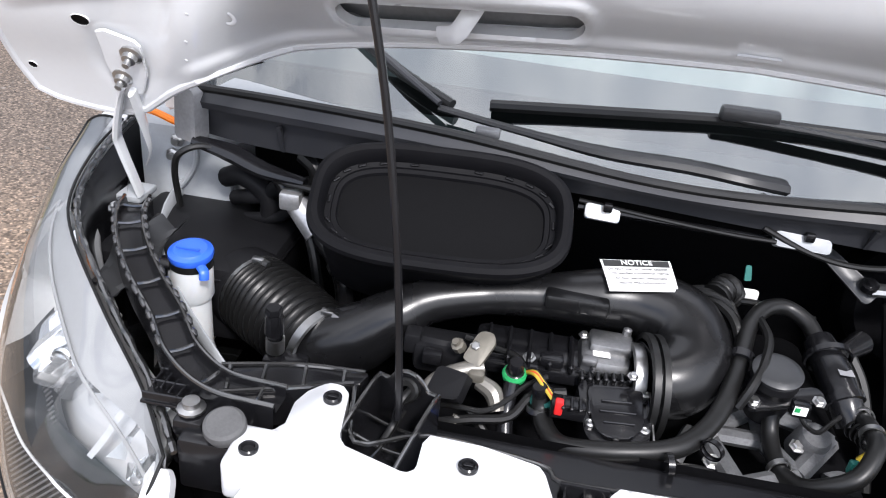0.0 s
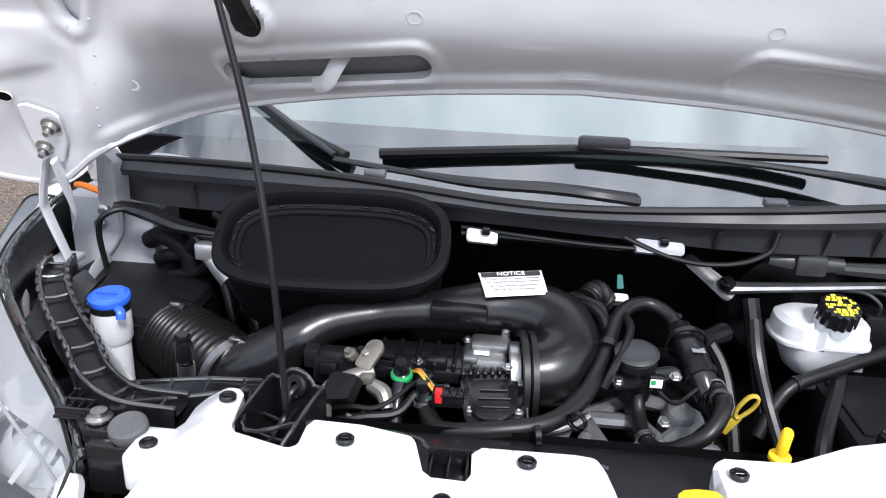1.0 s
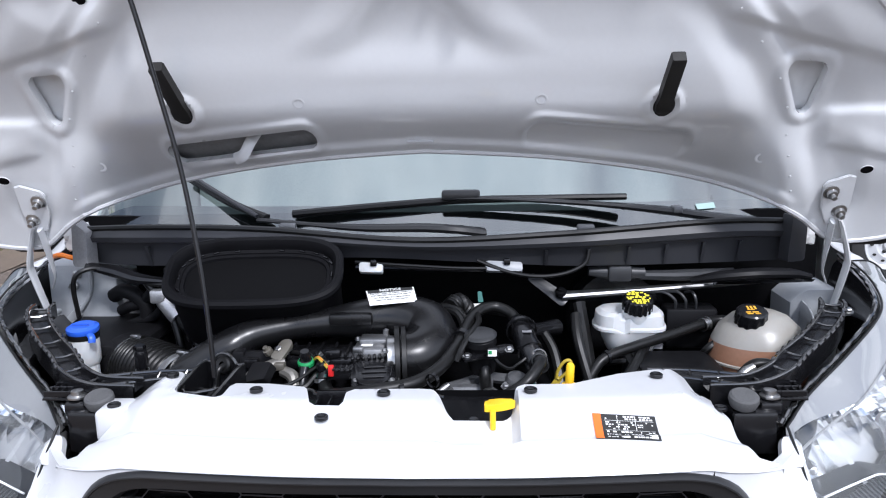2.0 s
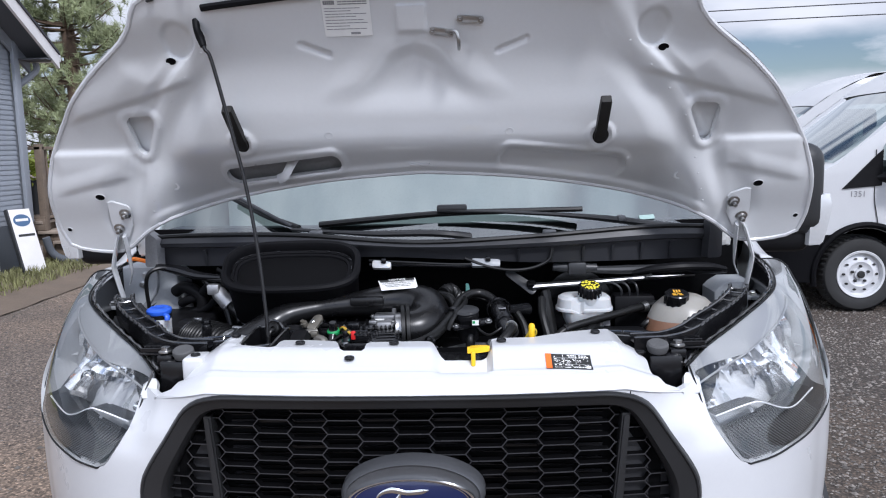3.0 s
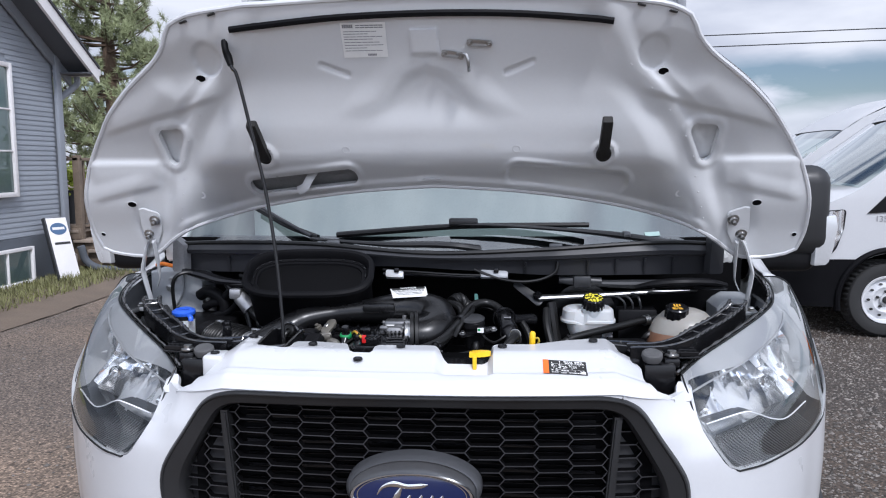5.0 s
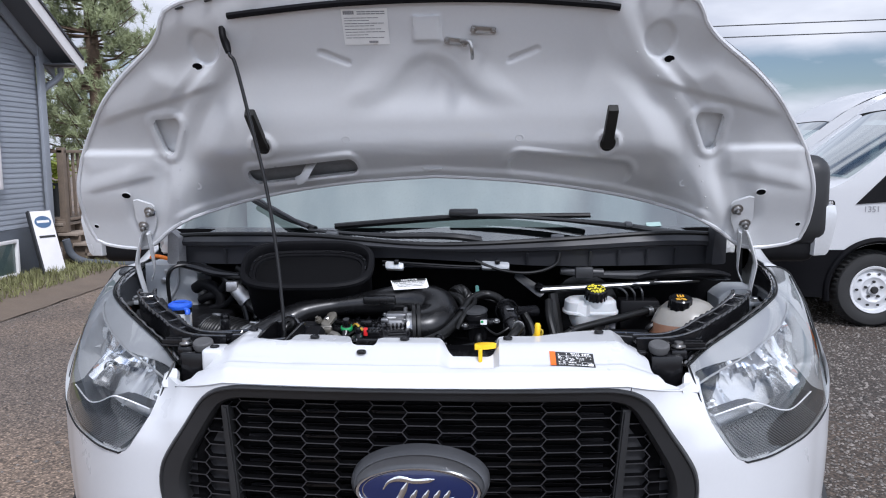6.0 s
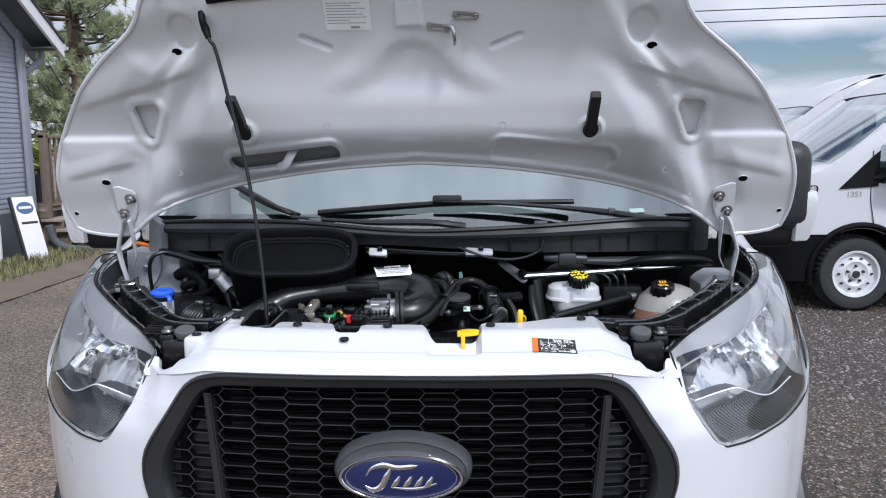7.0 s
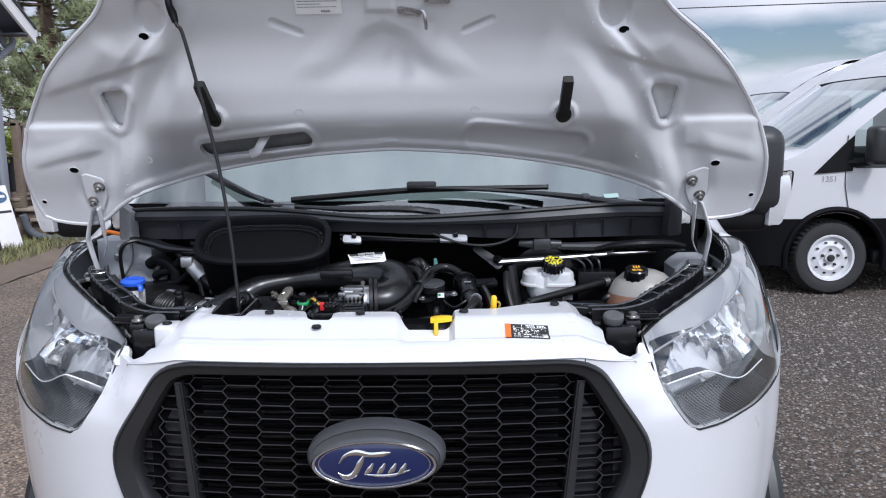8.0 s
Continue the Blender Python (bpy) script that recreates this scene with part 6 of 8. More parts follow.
# notice label on the duct
def notice():
    p00, p10, p11, p01 = Vector((-0.110, 0.522, 1.258)), Vector((-0.019, 0.545, 1.260)), Vector((-0.030, 0.594, 1.278)), Vector((-0.125, 0.576, 1.274))

    def at(u, v, h=0.0):
        q = p00 * (1 - u) * (1 - v) + p10 * u * (1 - v) + p11 * u * v + p01 * (1 - u) * v
        return q + Vector((0, -0.3, 0.95)) * (0.0012 * (1 - (2 * v - 1) ** 2) + 0.0045 + h)
    lab = part("notice_label", sheet(at, steps(0, 1, 8), steps(0, 1, 8)), PAPER, van, "white notice label with black heading")
    b = sheet(lambda u, v: at(0.03 + 0.94 * u, 0.76 + 0.22 * v, 0.0006), steps(0, 1, 4), steps(0, 1, 2))
    part("heading_band", b, INK, lab, "black heading band")
    ex, ey = (p10 - p00).normalized(), ((p01 - p00) - (p01 - p00).dot((p10 - p00).normalized()) * (p10 - p00).normalized()).normalized()
    ez = ex.cross(ey)
    rot = Matrix((ex, ey, ez)).transposed().to_4x4()
    words("NOTICE", 0.0120, Matrix.Translation(at(0.5, 0.87, 0.0018)) @ rot, PAPER, lab, "heading")
    for k, t in enumerate(("Do NOT open air cleaner assembly", "until specified maintenance interval.", "Air filter element replacement", "requires PRE-Authorization.")):
        words(t, 0.0058, Matrix.Translation(at(0.5, (0.66, 0.53, 0.37, 0.23)[k], 0.0018)) @ rot, INK, lab, "text_line", 0.0002)


notice()

# throttle body, actuator, manifold
b = box((-0.104, 0.482, 1.168), (0.068, 0.068, 0.062), 0.012)
box((-0.098, 0.490, 1.200), (0.056, 0.040, 0.020), 0.005, bm=b)
box((-0.125, 0.452, 1.196), (0.020, 0.014, 0.012), 0.003, bm=b)
lathe([(0.006, 0), (0.006, 0.012), (0.003, 0.014), (0, 0.014)], axis((-0.078, 0.505, 1.206), (0, 0, 1)), 8, b)
thr = part("throttle_body", b, ALU, van, "cast aluminium throttle body")
part("throttle_collar", lathe([(0.042, -0.009), (0.046, -0.007), (0.046, 0.007), (0.042, 0.009)], axis((-0.064, 0.468, 1.170), (1, 0.1, 0)), 30), STEEL, thr, "bright steel band")
part("serial_label", box((-0.110, 0.472, 1.2004), (0.022, 0.026, 0.001), 0.0), PAPER, thr, "small white label")
AM = Matrix.Translation((-0.089, 0.402, 1.136)) @ pose(0, 0, 0, 14, 0, 6) @ Matrix.Diagonal((1.12, 1.12, 1, 1))
cover = rounded([(-0.040, 0.040), (0.040, 0.046), (0.036, -0.028), (0.012, -0.052), (-0.020, -0.052), (-0.036, -0.034)], 0.010, 4)
b = prism(cover, 0.034, AM, 0.004)
prism(rounded([(x * 0.78, y * 0.78) for x, y in ((-0.040, 0.036), (0.040, 0.040), (0.034, -0.028), (0.012, -0.050), (-0.020, -0.050), (-0.036, -0.034))], 0.008, 4), 0.007, AM @ Matrix.Translation((0, 0, 0.034)), 0.002, b)
act = part("throttle_actuator", b, BLACK, van, "black plastic throttle actuator cover")
for k in range(9):
    part("actuator_tooth", box((-0.036 + 0.009 * k, 0.040 + 0.0005 * k, 0.038), (0.005, 0.012, 0.012), 0.0015, AM, None, 1), SHINY, act)
for x, y in ((-0.030, -0.020), (0.028, -0.022), (-0.004, -0.044), (0.034, 0.026)):
    part("cover_screw", lathe([(0.0055, 0.0), (0.0055, 0.004), (0.003, 0.005), (0, 0.003)], AM @ Matrix.Translation((x, y, 0.034)), 10), STEEL, act, "steel cover screw")
for k in range(3):
    part("actuator_rib", box((0, -0.020 + 0.014 * k, 0.0425), (0.040 - 0.006 * abs(k - 1), 0.002, 0.003), 0.0008, AM, None, 1), BLACK, act)
part("actuator_clip", tube([AM @ Vector((0.042 - 0.004 * u, 0.034 - 0.070 * u, 0.030)) for u in steps(0, 1, 6)], 0.0018, 6, 2), STEEL, act, "bright wire clip")
b = box((-0.148, 0.372, 1.180), (0.042, 0.024, 0.020), 0.003, Matrix.Translation((0, 0, 0)))
for k in range(4):
    box((-0.155 + 0.010 * k, 0.366, 1.191), (0.004, 0.024, 0.004), 0.001, bm=b, seg=1)
conn = part("actuator_connector", b, BLACK, van, "black connector with red lock")
part("red_lock", box((-0.160, 0.362, 1.187), (0.010, 0.010, 0.020), 0.002), RED, conn, "red lock tab")
for k, mm in enumerate((DULLYEL, RED, DULLYEL, BLACK)):
    part("wire", tube([(-0.165, 0.372 + 0.004 * k, 1.184), (-0.180, 0.388 + 0.004 * k, 1.192), (-0.192, 0.402 + 0.003 * k, 1.197), (-0.205, 0.42, 1.185)], 0.0022, 6, 5), mm, conn)
b = box((-0.19, 0.485, 1.150), (0.17, 0.075, 0.075), 0.014)
mani = part("intake_manifold", b, BLACK, van, "black plastic intake manifold")
for k in range(6):
    part("manifold_rib", box((-0.255 + 0.027 * k, 0.470, 1.188), (0.006, 0.075, 0.014), 0.003, None, None, 1), BLACK, mani)
part("manifold_rail", box((-0.19, 0.447, 1.172), (0.165, 0.022, 0.020), 0.005), BLACK, mani)
b = box((-0.300, 0.462, 1.165), (0.10, 0.05, 0.045), 0.010)
tube([(-0.345, 0.458, 1.178), (-0.32, 0.45, 1.182), (-0.30, 0.452, 1.180)], 0.012, 10, 3, b)
box((-0.352, 0.456, 1.180), (0.022, 0.026, 0.030), 0.004, bm=b)
part("valve_cover", b, BLACKM, van, "black plastic rail cover")

# fuel line bracket, pump and loose wires
b = prism(rounded([(-0.012, -0.012), (0.014, -0.016), (0.020, 0.022), (0.012, 0.034), (-0.006, 0.030)], 0.006), 0.006, axis((-0.268, 0.423, 1.196), (-0.2, -0.55, 0.8)), 0.001)
lathe([(0, 0.0), (0.009, 0.0), (0.009, 0.010), (0.005, 0.011), (0.005, 0.017), (0, 0.017)], axis((-0.288, 0.432, 1.196), (-0.4, -0.4, 0.8)), 8, b)
box((-0.262, 0.402, 1.182), (0.020, 0.020, 0.014), 0.003, bm=b)
part("sensor_bracket", b, mat("beige_zinc_steel", (0.20, 0.185, 0.155), 0.40, metal=0.6, var=0.15, scale=40), van, "beige zinc-coated sensor bracket")
part("fuel_line", tube([(-0.318, 0.375, 1.08), (-0.318, 0.378, 1.130), (-0.316, 0.388, 1.160), (-0.302, 0.398, 1.172), (-0.278, 0.408, 1.180), (-0.255, 0.415, 1.184)], 0.0115, 14, 6), PIPE, van, "tan zinc-coated fuel pipe")
part("cover_cap", prism(rounded([(-0.026, -0.020), (0.020, -0.018), (0.026, 0.016), (-0.016, 0.022)], 0.005), 0.018, axis((-0.290, 0.385, 1.168), (-0.35, -0.55, 0.75), 20), 0.003), BLACKM, van, "square black cap")
part("pipe_end", tube([(-0.258, 0.402, 1.172), (-0.238, 0.392, 1.166), (-0.230, 0.378, 1.150)], [0.010, 0.012, 0.009], 10, 4), PIPE, van)
for p, d, mm in (((-0.216, 0.412, 1.186), (0, -0.3, 1), GREEN), ((-0.178, 0.392, 1.170), (-0.3, -0.2, 1), TEAL)):
    b = lathe([(0.010, -0.006), (0.0150, -0.005), (0.0155, 0.001), (0.0130, 0.005), (0.010, 0.005)], axis(p, d), 20)
    part("quick_coupling", b, mm, van, "green quick coupling ring")
    part("coupling_plug", lathe([(0.0, 0.024), (0.008, 0.024), (0.0105, 0.018), (0.0105, 0.006), (0.012, 0.005), (0.012, -0.022), (0, -0.022)], axis(p, d), 16), BLACK, van)
b = tube([(-0.215, 0.415, 1.200), (-0.217, 0.405, 1.175), (-0.219, 0.385, 1.150), (-0.215, 0.360, 1.120), (-0.19, 0.335, 1.07)], [0.009, 0.011, 0.009, 0.012, 0.012], 12, 5)
part("vacuum_hose", b, BLACK, van, "black corrugated vacuum hose")
b = tube([(-0.178, 0.396, 1.185), (-0.178, 0.384, 1.160), (-0.168, 0.358, 1.150), (-0.146, 0.335, 1.152), (-0.082, 0.334, 1.160), (-0.017, 0.354, 1.165), (0.028, 0.402, 1.175), (0.059, 0.469, 1.195), (0.075, 0.522, 1.212), (0.088, 0.560, 1.226), (0.110, 0.588, 1.236), (0.140, 0.600, 1.236), (0.168, 0.585, 1.226), (0.180, 0.555, 1.212)],
         [0.0125, 0.0125, 0.0115, 0.0115], 14, 7)
hose = part("breather_hose", b, RUBBER, van, "thick black rubber breather hose")
part("hose_clip", lathe([(0.0125, -0.006), (0.0175, -0.006), (0.0175, 0.006), (0.0125, 0.006)], axis((0.069, 0.500, 1.205), (0.25, 0.85, 0.27)), 16), BLACK, hose)
part("wire_loom", tube([(-0.33, 0.362, 1.125), (-0.30, 0.352, 1.140), (-0.26, 0.358, 1.148), (-0.215, 0.372, 1.150), (-0.19, 0.40, 1.168), (-0.15, 0.41, 1.172)], 0.006, 8, 5), RUBBER, van, "black taped wire loom")
part("blue_wire_clip", box((-0.238, 0.345, 1.140), (0.022, 0.008, 0.010), 0.003), BLUE, van, "small blue wire clip")
part("yellow_wire", tube([(-0.325, 0.360, 1.135), (-0.316, 0.352, 1.141), (-0.306, 0.356, 1.136)], 0.0025, 6, 5), DULLYEL, van)
part("ground_strap", tube([(-0.283, 0.345, 1.10), (-0.280, 0.350, 1.135), (-0.276, 0.358, 1.150)], 0.006, 8, 4), PIPE, van)

# oil separator, valve, filler and alloy frame
b = lathe([(0.0, 0.006), (0.012, 0.007), (0.014, 0.004), (0.025, 0.005), (0.029, 0.0), (0.030, -0.010), (0.0275, -0.014), (0.0275, -0.05), (0.024, -0.07), (0, -0.07)], axis((0.105, 0.466, 1.214), (-0.05, -0.20, 1)), 30)
part("oil_separator", b, BLACKM, van, "black plastic oil separator")
b = box((0.128, 0.425, 1.198), (0.022, 0.016, 0.020), 0.004)
part("separator_connector", b, BLACK, van, "black plug connector")
part("plug_label", box((0.126, 0.4165, 1.200), (0.016, 0.001, 0.012), 0.0), PAPER, van, "small white label")
part("plug_tab", box((0.122, 0.4158, 1.2015), (0.006, 0.001, 0.006), 0.0), GREEN, van)
b = tube([(0.180, 0.560, 1.215), (0.184, 0.535, 1.210), (0.191, 0.500, 1.200), (0.198, 0.470, 1.185), (0.206, 0.450, 1.165)], [0.019, 0.022, 0.0225, 0.021, 0.017], 20, 5)
lathe([(0.0215, -0.006), (0.025, -0.005), (0.025, 0.005), (0.0215, 0.006)], axis((0.197, 0.474, 1.187), (0.25, -0.85, -0.45)), 24, b)
tube([(0.190, 0.535, 1.205), (0.228, 0.580, 1.195), (0.262, 0.622, 1.186)], [0.014, 0.014, 0.018], 14, 4, b)
part("purge_valve", b, BLACK, van, "black plastic purge valve")
part("valve_label", box((0.193, 0.488, 1.2195), (0.018, 0.014, 0.001), 0.0, None), GREYINK, van)
b = tube([(0.112, 0.462, 1.165), (0.113, 0.440, 1.138), (0.117, 0.398, 1.126), (0.130, 0.368, 1.130), (0.150, 0.352, 1.145), (0.184, 0.353, 1.168), (0.208, 0.385, 1.188), (0.214, 0.430, 1.186), (0.212, 0.460, 1.178)], 0.0108, 14, 7)
part("crankcase_hose", b, RUBBER, van, "black rubber crankcase hose")
part("alternator_cap", lathe([(0.0, 0.012), (0.018, 0.012), (0.022, 0.006), (0.023, -0.03), (0, -0.03)], axis((0.172, 0.458, 1.130), (0.1, -0.35, 1)), 24), DULLALU, van, "dull alloy housing cap")
b = bmesh.new()
NODE = {"a": (0.038, 0.454), "b": (0.116, 0.521), "c": (0.183, 0.498), "d": (0.066, 0.361), "e": (0.141, 0.399), "f": (0.114, 0.453), "g": (0.202, 0.476)}
for p, q in ("ad", "af", "bf", "bc", "cg", "fe", "de", "eg", "ab"):
    tube([Vector((*NODE[p], 1.116)), Vector((*NODE[q], 1.116))], 0.0135, 8, 1, b, flat=0.8)
part("engine_mount_frame", b, DULLALU, van, "dull cast alloy engine mount")
part("frame_bolt", lathe([(0.011, 0), (0.011, 0.008), (0.006, 0.010), (0.006, 0.016), (0, 0.016)], axis((0.012, 0.392, 1.090), (0, -0.4, 1)), 8), STEEL, van)
part("white_tag", box((0.100, 0.645, 1.222), (0.030, 0.012, 0.020), 0.006, pose(0, 0, 0)), PAPER, van, "crumpled white paper tag")
part("teal_tab", prism(rounded([(-0.006, -0.012), (0.006, -0.012), (0.005, 0.011), (-0.004, 0.012)], 0.003), 0.002, Matrix.Translation((0.105, 0.690, 1.235)) @ pose(0, 0, 0, 70, 0, 20)), TEAL, van, "teal plastic tab")
b = tube([(0.045, 0.600, 1.235), (0.06, 0.62, 1.24), (0.075, 0.64, 1.22)], 0.02, 12, 12, wave=lambda i: 1 + 0.10 * math.sin(i * 1.7))
part("corrugated_hose", b, RUBBER, van, "black corrugated hose")
# engine masses coloured near black for the shade low in the bay
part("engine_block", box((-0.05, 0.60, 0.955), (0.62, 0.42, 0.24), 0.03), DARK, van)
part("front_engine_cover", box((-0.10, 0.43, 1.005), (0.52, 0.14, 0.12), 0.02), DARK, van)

# air box, washer filler, charge pipe
b = box((-0.735, 0.690, 1.105), (0.27, 0.26, 0.13), 0.015)
part("air_filter_box", b, BLACKM, van, "black plastic air filter box")
b = lathe([(0.024, 0.0), (0.024, -0.14), (0.028, -0.16), (0.028, -0.30), (0, -0.30)], Matrix.Translation((-0.680, 0.508, 1.212)), 24)
lathe([(0.027, 0.0), (0.029, -0.006), (0.029, -0.050), (0.025, -0.058)], Matrix.Translation((-0.680, 0.508, 1.208)), 24, b)
neck = part("washer_filler", b, MILKY, van, "milky plastic washer filler neck with a blue cap")
b = lathe([(0.0, 0.010), (0.010, 0.011), (0.023, 0.010), (0.0255, 0.008), (0.0305, 0.006), (0.0315, 0.001), (0.030, -0.004), (0.027, -0.004)], axis((-0.680, 0.508, 1.221), (0, -0.12, 1)), 36)
tube([(-0.655, 0.485, 1.216), (-0.648, 0.478, 1.214), (-0.647, 0.475, 1.204)], 0.007, 10, 3, b, flat=0.7)
box((-0.680, 0.500, 1.234), (0.034, 0.003, 0.002), 0.0, bm=b)
part("cap", b, BLUE, neck, "bright blue hinged cap")
part("neck_collar", lathe([(0.025, -0.010), (0.0297, -0.006), (0.0297, 0.004), (0.025, 0.006)], Matrix.Translation((-0.680, 0.508, 1.210)), 28), RUBBER, neck)
b = lathe([(0.0, 0.020), (0.010, 0.020), (0.012, 0.014), (0.013, 0.0), (0.013, -0.012), (0.010, -0.014), (0.010, -0.050), (0, -0.05)], axis((-0.530, 0.425, 1.186), (0.05, -0.1, 1)), 12)
part("service_port", b, BLACK, van, "black capped service port")
part("port_sleeve", lathe([(0.0105, 0.0), (0.0125, 0.0), (0.0125, 0.022), (0.0105, 0.022)], axis((-0.530, 0.427, 1.146), (0.05, -0.1, 1)), 16), STEEL, van, "bright port sleeve")
b = tube([(-0.628, 0.700, 1.275), (-0.608, 0.692, 1.255), (-0.575, 0.678, 1.226), (-0.540, 0.660, 1.197), (-0.494, 0.620, 1.163), (-0.480, 0.60, 1.10)], [0.013, 0.014, 0.018, 0.017, 0.014, 0.014], 14, 6)
pipe = part("coolant_pipe", b, SHINY, van, "grey-black coolant pipe with steel collars")
part("pipe_collar", tube([(-0.586, 0.682, 1.236), (-0.545, 0.663, 1.200)], [0.020, 0.023], 14, 1), BRIGHTALU, pipe, "alloy pipe collar")
part("pipe_block", box((-0.592, 0.672, 1.246), (0.034, 0.026, 0.030), 0.005, None), BRIGHTALU, pipe, "cast alloy pipe block")
part("pipe_collar", tube([(-0.505, 0.632, 1.172), (-0.497, 0.624, 1.165)], [0.0185, 0.0185], 14, 1), STEEL, pipe)
part("pipe", tube([(-0.575, 0.67, 1.22), (-0.550, 0.65, 1.18), (-0.53, 0.63, 1.10)], 0.009, 10, 4), RUBBER, pipe)
part("brown_hose", tube([(-0.60, 0.75, 1.29), (-0.575, 0.74, 1.275), (-0.575, 0.74, 1.25), (-0.60, 0.75, 1.235)], 0.014, 10, 5), RUBBER, van)
part("bonnet_cable", tube([(-0.79, 0.70, 1.19), (-0.785, 0.68, 1.26), (-0.770, 0.675, 1.295), (-0.735, 0.69, 1.305), (-0.68, 0.69, 1.29), (-0.62, 0.675, 1.275), (-0.56, 0.665, 1.272), (-0.52, 0.662, 1.272)], 0.0055, 8, 6), RUBBER, van, "black cable in a clip")
part("loom_trunk", tube([(-0.76, 0.70, 1.308), (-0.70, 0.70, 1.296), (-0.64, 0.685, 1.282), (-0.57, 0.672, 1.278)], [0.012, 0.020, 0.018, 0.010], 10, 5, flat=0.7), BLACK, van, "black wire loom trunking")

for pts, r in (([(-0.735, 0.76, 1.225), (-0.705, 0.745, 1.240), (-0.672, 0.735, 1.232), (-0.650, 0.735, 1.205), (-0.655, 0.74, 1.16)], 0.017),
               ([(-0.720, 0.76, 1.190), (-0.690, 0.742, 1.205), (-0.660, 0.735, 1.215), (-0.625, 0.725, 1.245)], 0.013),
               ([(-0.700, 0.75, 1.160), (-0.670, 0.735, 1.172), (-0.630, 0.725, 1.185), (-0.600, 0.715, 1.215)], 0.010)):
    part("heater_hose", tube(pts, r, 12, 6), BLACKM, van, "black heater hose")
# brake fluid reservoir, coolant tank, battery box
b = lathe([(0.0, 0.052), (0.030, 0.052), (0.056, 0.050), (0.065, 0.042), (0.068, 0.016), (0.072, 0.012), (0.072, 0.006), (0.068, 0.002), (0.064, -0.020), (0.052, -0.050), (0.040, -0.060), (0, -0.060)], Matrix.Translation((0.420, 0.650, 1.176)) @ Matrix.Diagonal((1, 1, 0.86, 1)), 44, squash=0.8)
for v in b.verts:
    # squared plan
    a = math.atan2(v.co.y - 0.650, v.co.x - 0.420)
    f = 0.92 * (abs(math.cos(a)) ** 4 + abs(math.sin(a)) ** 4) ** -0.25
    v.co.x, v.co.y = 0.420 + (v.co.x - 0.420) * f, 0.650 + (v.co.y - 0.650) * f
for v in b.verts:
    # corner lobe beside the neck and a hollow in the upper side
    if v.co.z > 1.178:
        v.co.x += -0.012 * sstep(0.395, 0.36, v.co.x) + 0.006 * sstep(0.44, 0.47, v.co.x)
        v.co.z -= 0.014 * bump(v.co.x - 0.398, 0.014) * sstep(0.66, 0.62, v.co.y)
        v.co.y += 0.010 * bump(v.co.x - 0.398, 0.016) * sstep(0.63, 0.60, v.co.y)
lathe([(0.030, -0.02), (0.030, 0.022), (0.026, 0.024), (0, 0.024)], axis((0.428, 0.628, 1.210), (0.02, -0.25, 1)), 28, b)
res = part("brake_fluid_reservoir", b, MILKY, van, "milky white brake fluid reservoir")
CM = axis((0.428, 0.618, 1.240), (0.02, -0.32, 1))
b = lathe([(0.0, 0.012), (0.027, 0.012), (0.0295, 0.009), (0.030, -0.016), (0.028, -0.018)], CM, 64)
for v in b.verts:
    q = CM.inverted() @ v.co
    if q.z < 0.0095:
        v.co = CM @ Vector((q.x * (1 + 0.05 * math.cos(16 * math.atan2(q.y, q.x))), q.y * (1 + 0.05 * math.cos(16 * math.atan2(q.y, q.x))), q.z))
cap = part("cap", b, BLACK, res, "black cap with yellow print")
b = bmesh.new()
rng = random.Random(3)
for j in range(-4, 5):
    y = j * 0.0056
    half = math.sqrt(max(0, 0.0245 ** 2 - y * y))
    x = -half
    while x < half - 0.003:
        w = rng.uniform(0.004, 0.010)
        w = min(w, half - x)
        if rng.random() < 0.85:
            box((x + w / 2, y, 0.0125), (w * 0.86, 0.0042, 0.0008), 0.0, CM, b)
        x += w + 0.001
part("warning_print", b, YELINK, cap, "yellow warning print")

b = lathe([(0.0, 0.075), (0.036, 0.075), (0.060, 0.066), (0.086, 0.044), (0.100, 0.016)], Matrix.Translation((0.668, 0.600, 1.150)) @ Matrix.Diagonal((0.92, 0.92, 1, 1)), 44, squash=0.9)
tank = part("coolant_tank", b, COOLP, van, "translucent coolant tank, half full of orange coolant")
part("coolant_level", lathe([(0.100, 0.016), (0.108, -0.010), (0.110, -0.020), (0.108, -0.050), (0.100, -0.09), (0.085, -0.12), (0, -0.12)], Matrix.Translation((0.668, 0.600, 1.150)) @ Matrix.Diagonal((0.92, 0.92, 1, 1)), 44, squash=0.9), COOLANT, tank, "orange coolant behind the plastic")
part("tank_seam", lathe([(0.1085, -0.006), (0.113, -0.004), (0.113, 0.0), (0.107, 0.002)], Matrix.Translation((0.668, 0.600, 1.132)) @ Matrix.Diagonal((0.92, 0.92, 1, 1)), 44, squash=0.9), COOLP, tank)
CM2 = axis((0.642, 0.572, 1.222), (0.0, -0.25, 1))
b = lathe([(0.0, 0.014), (0.027, 0.014), (0.030, 0.011), (0.0315, -0.012), (0.029, -0.022)], CM2, 60)
for v in b.verts:
    q = CM2.inverted() @ v.co
    if q.z < 0.0105:
        v.co = CM2 @ Vector((q.x * (1 + 0.045 * math.cos(12 * math.atan2(q.y, q.x))), q.y * (1 + 0.045 * math.cos(12 * math.atan2(q.y, q.x))), q.z))
cap2 = part("cap", b, BLACK, tank, "black screw cap with yellow print")
b = bmesh.new()
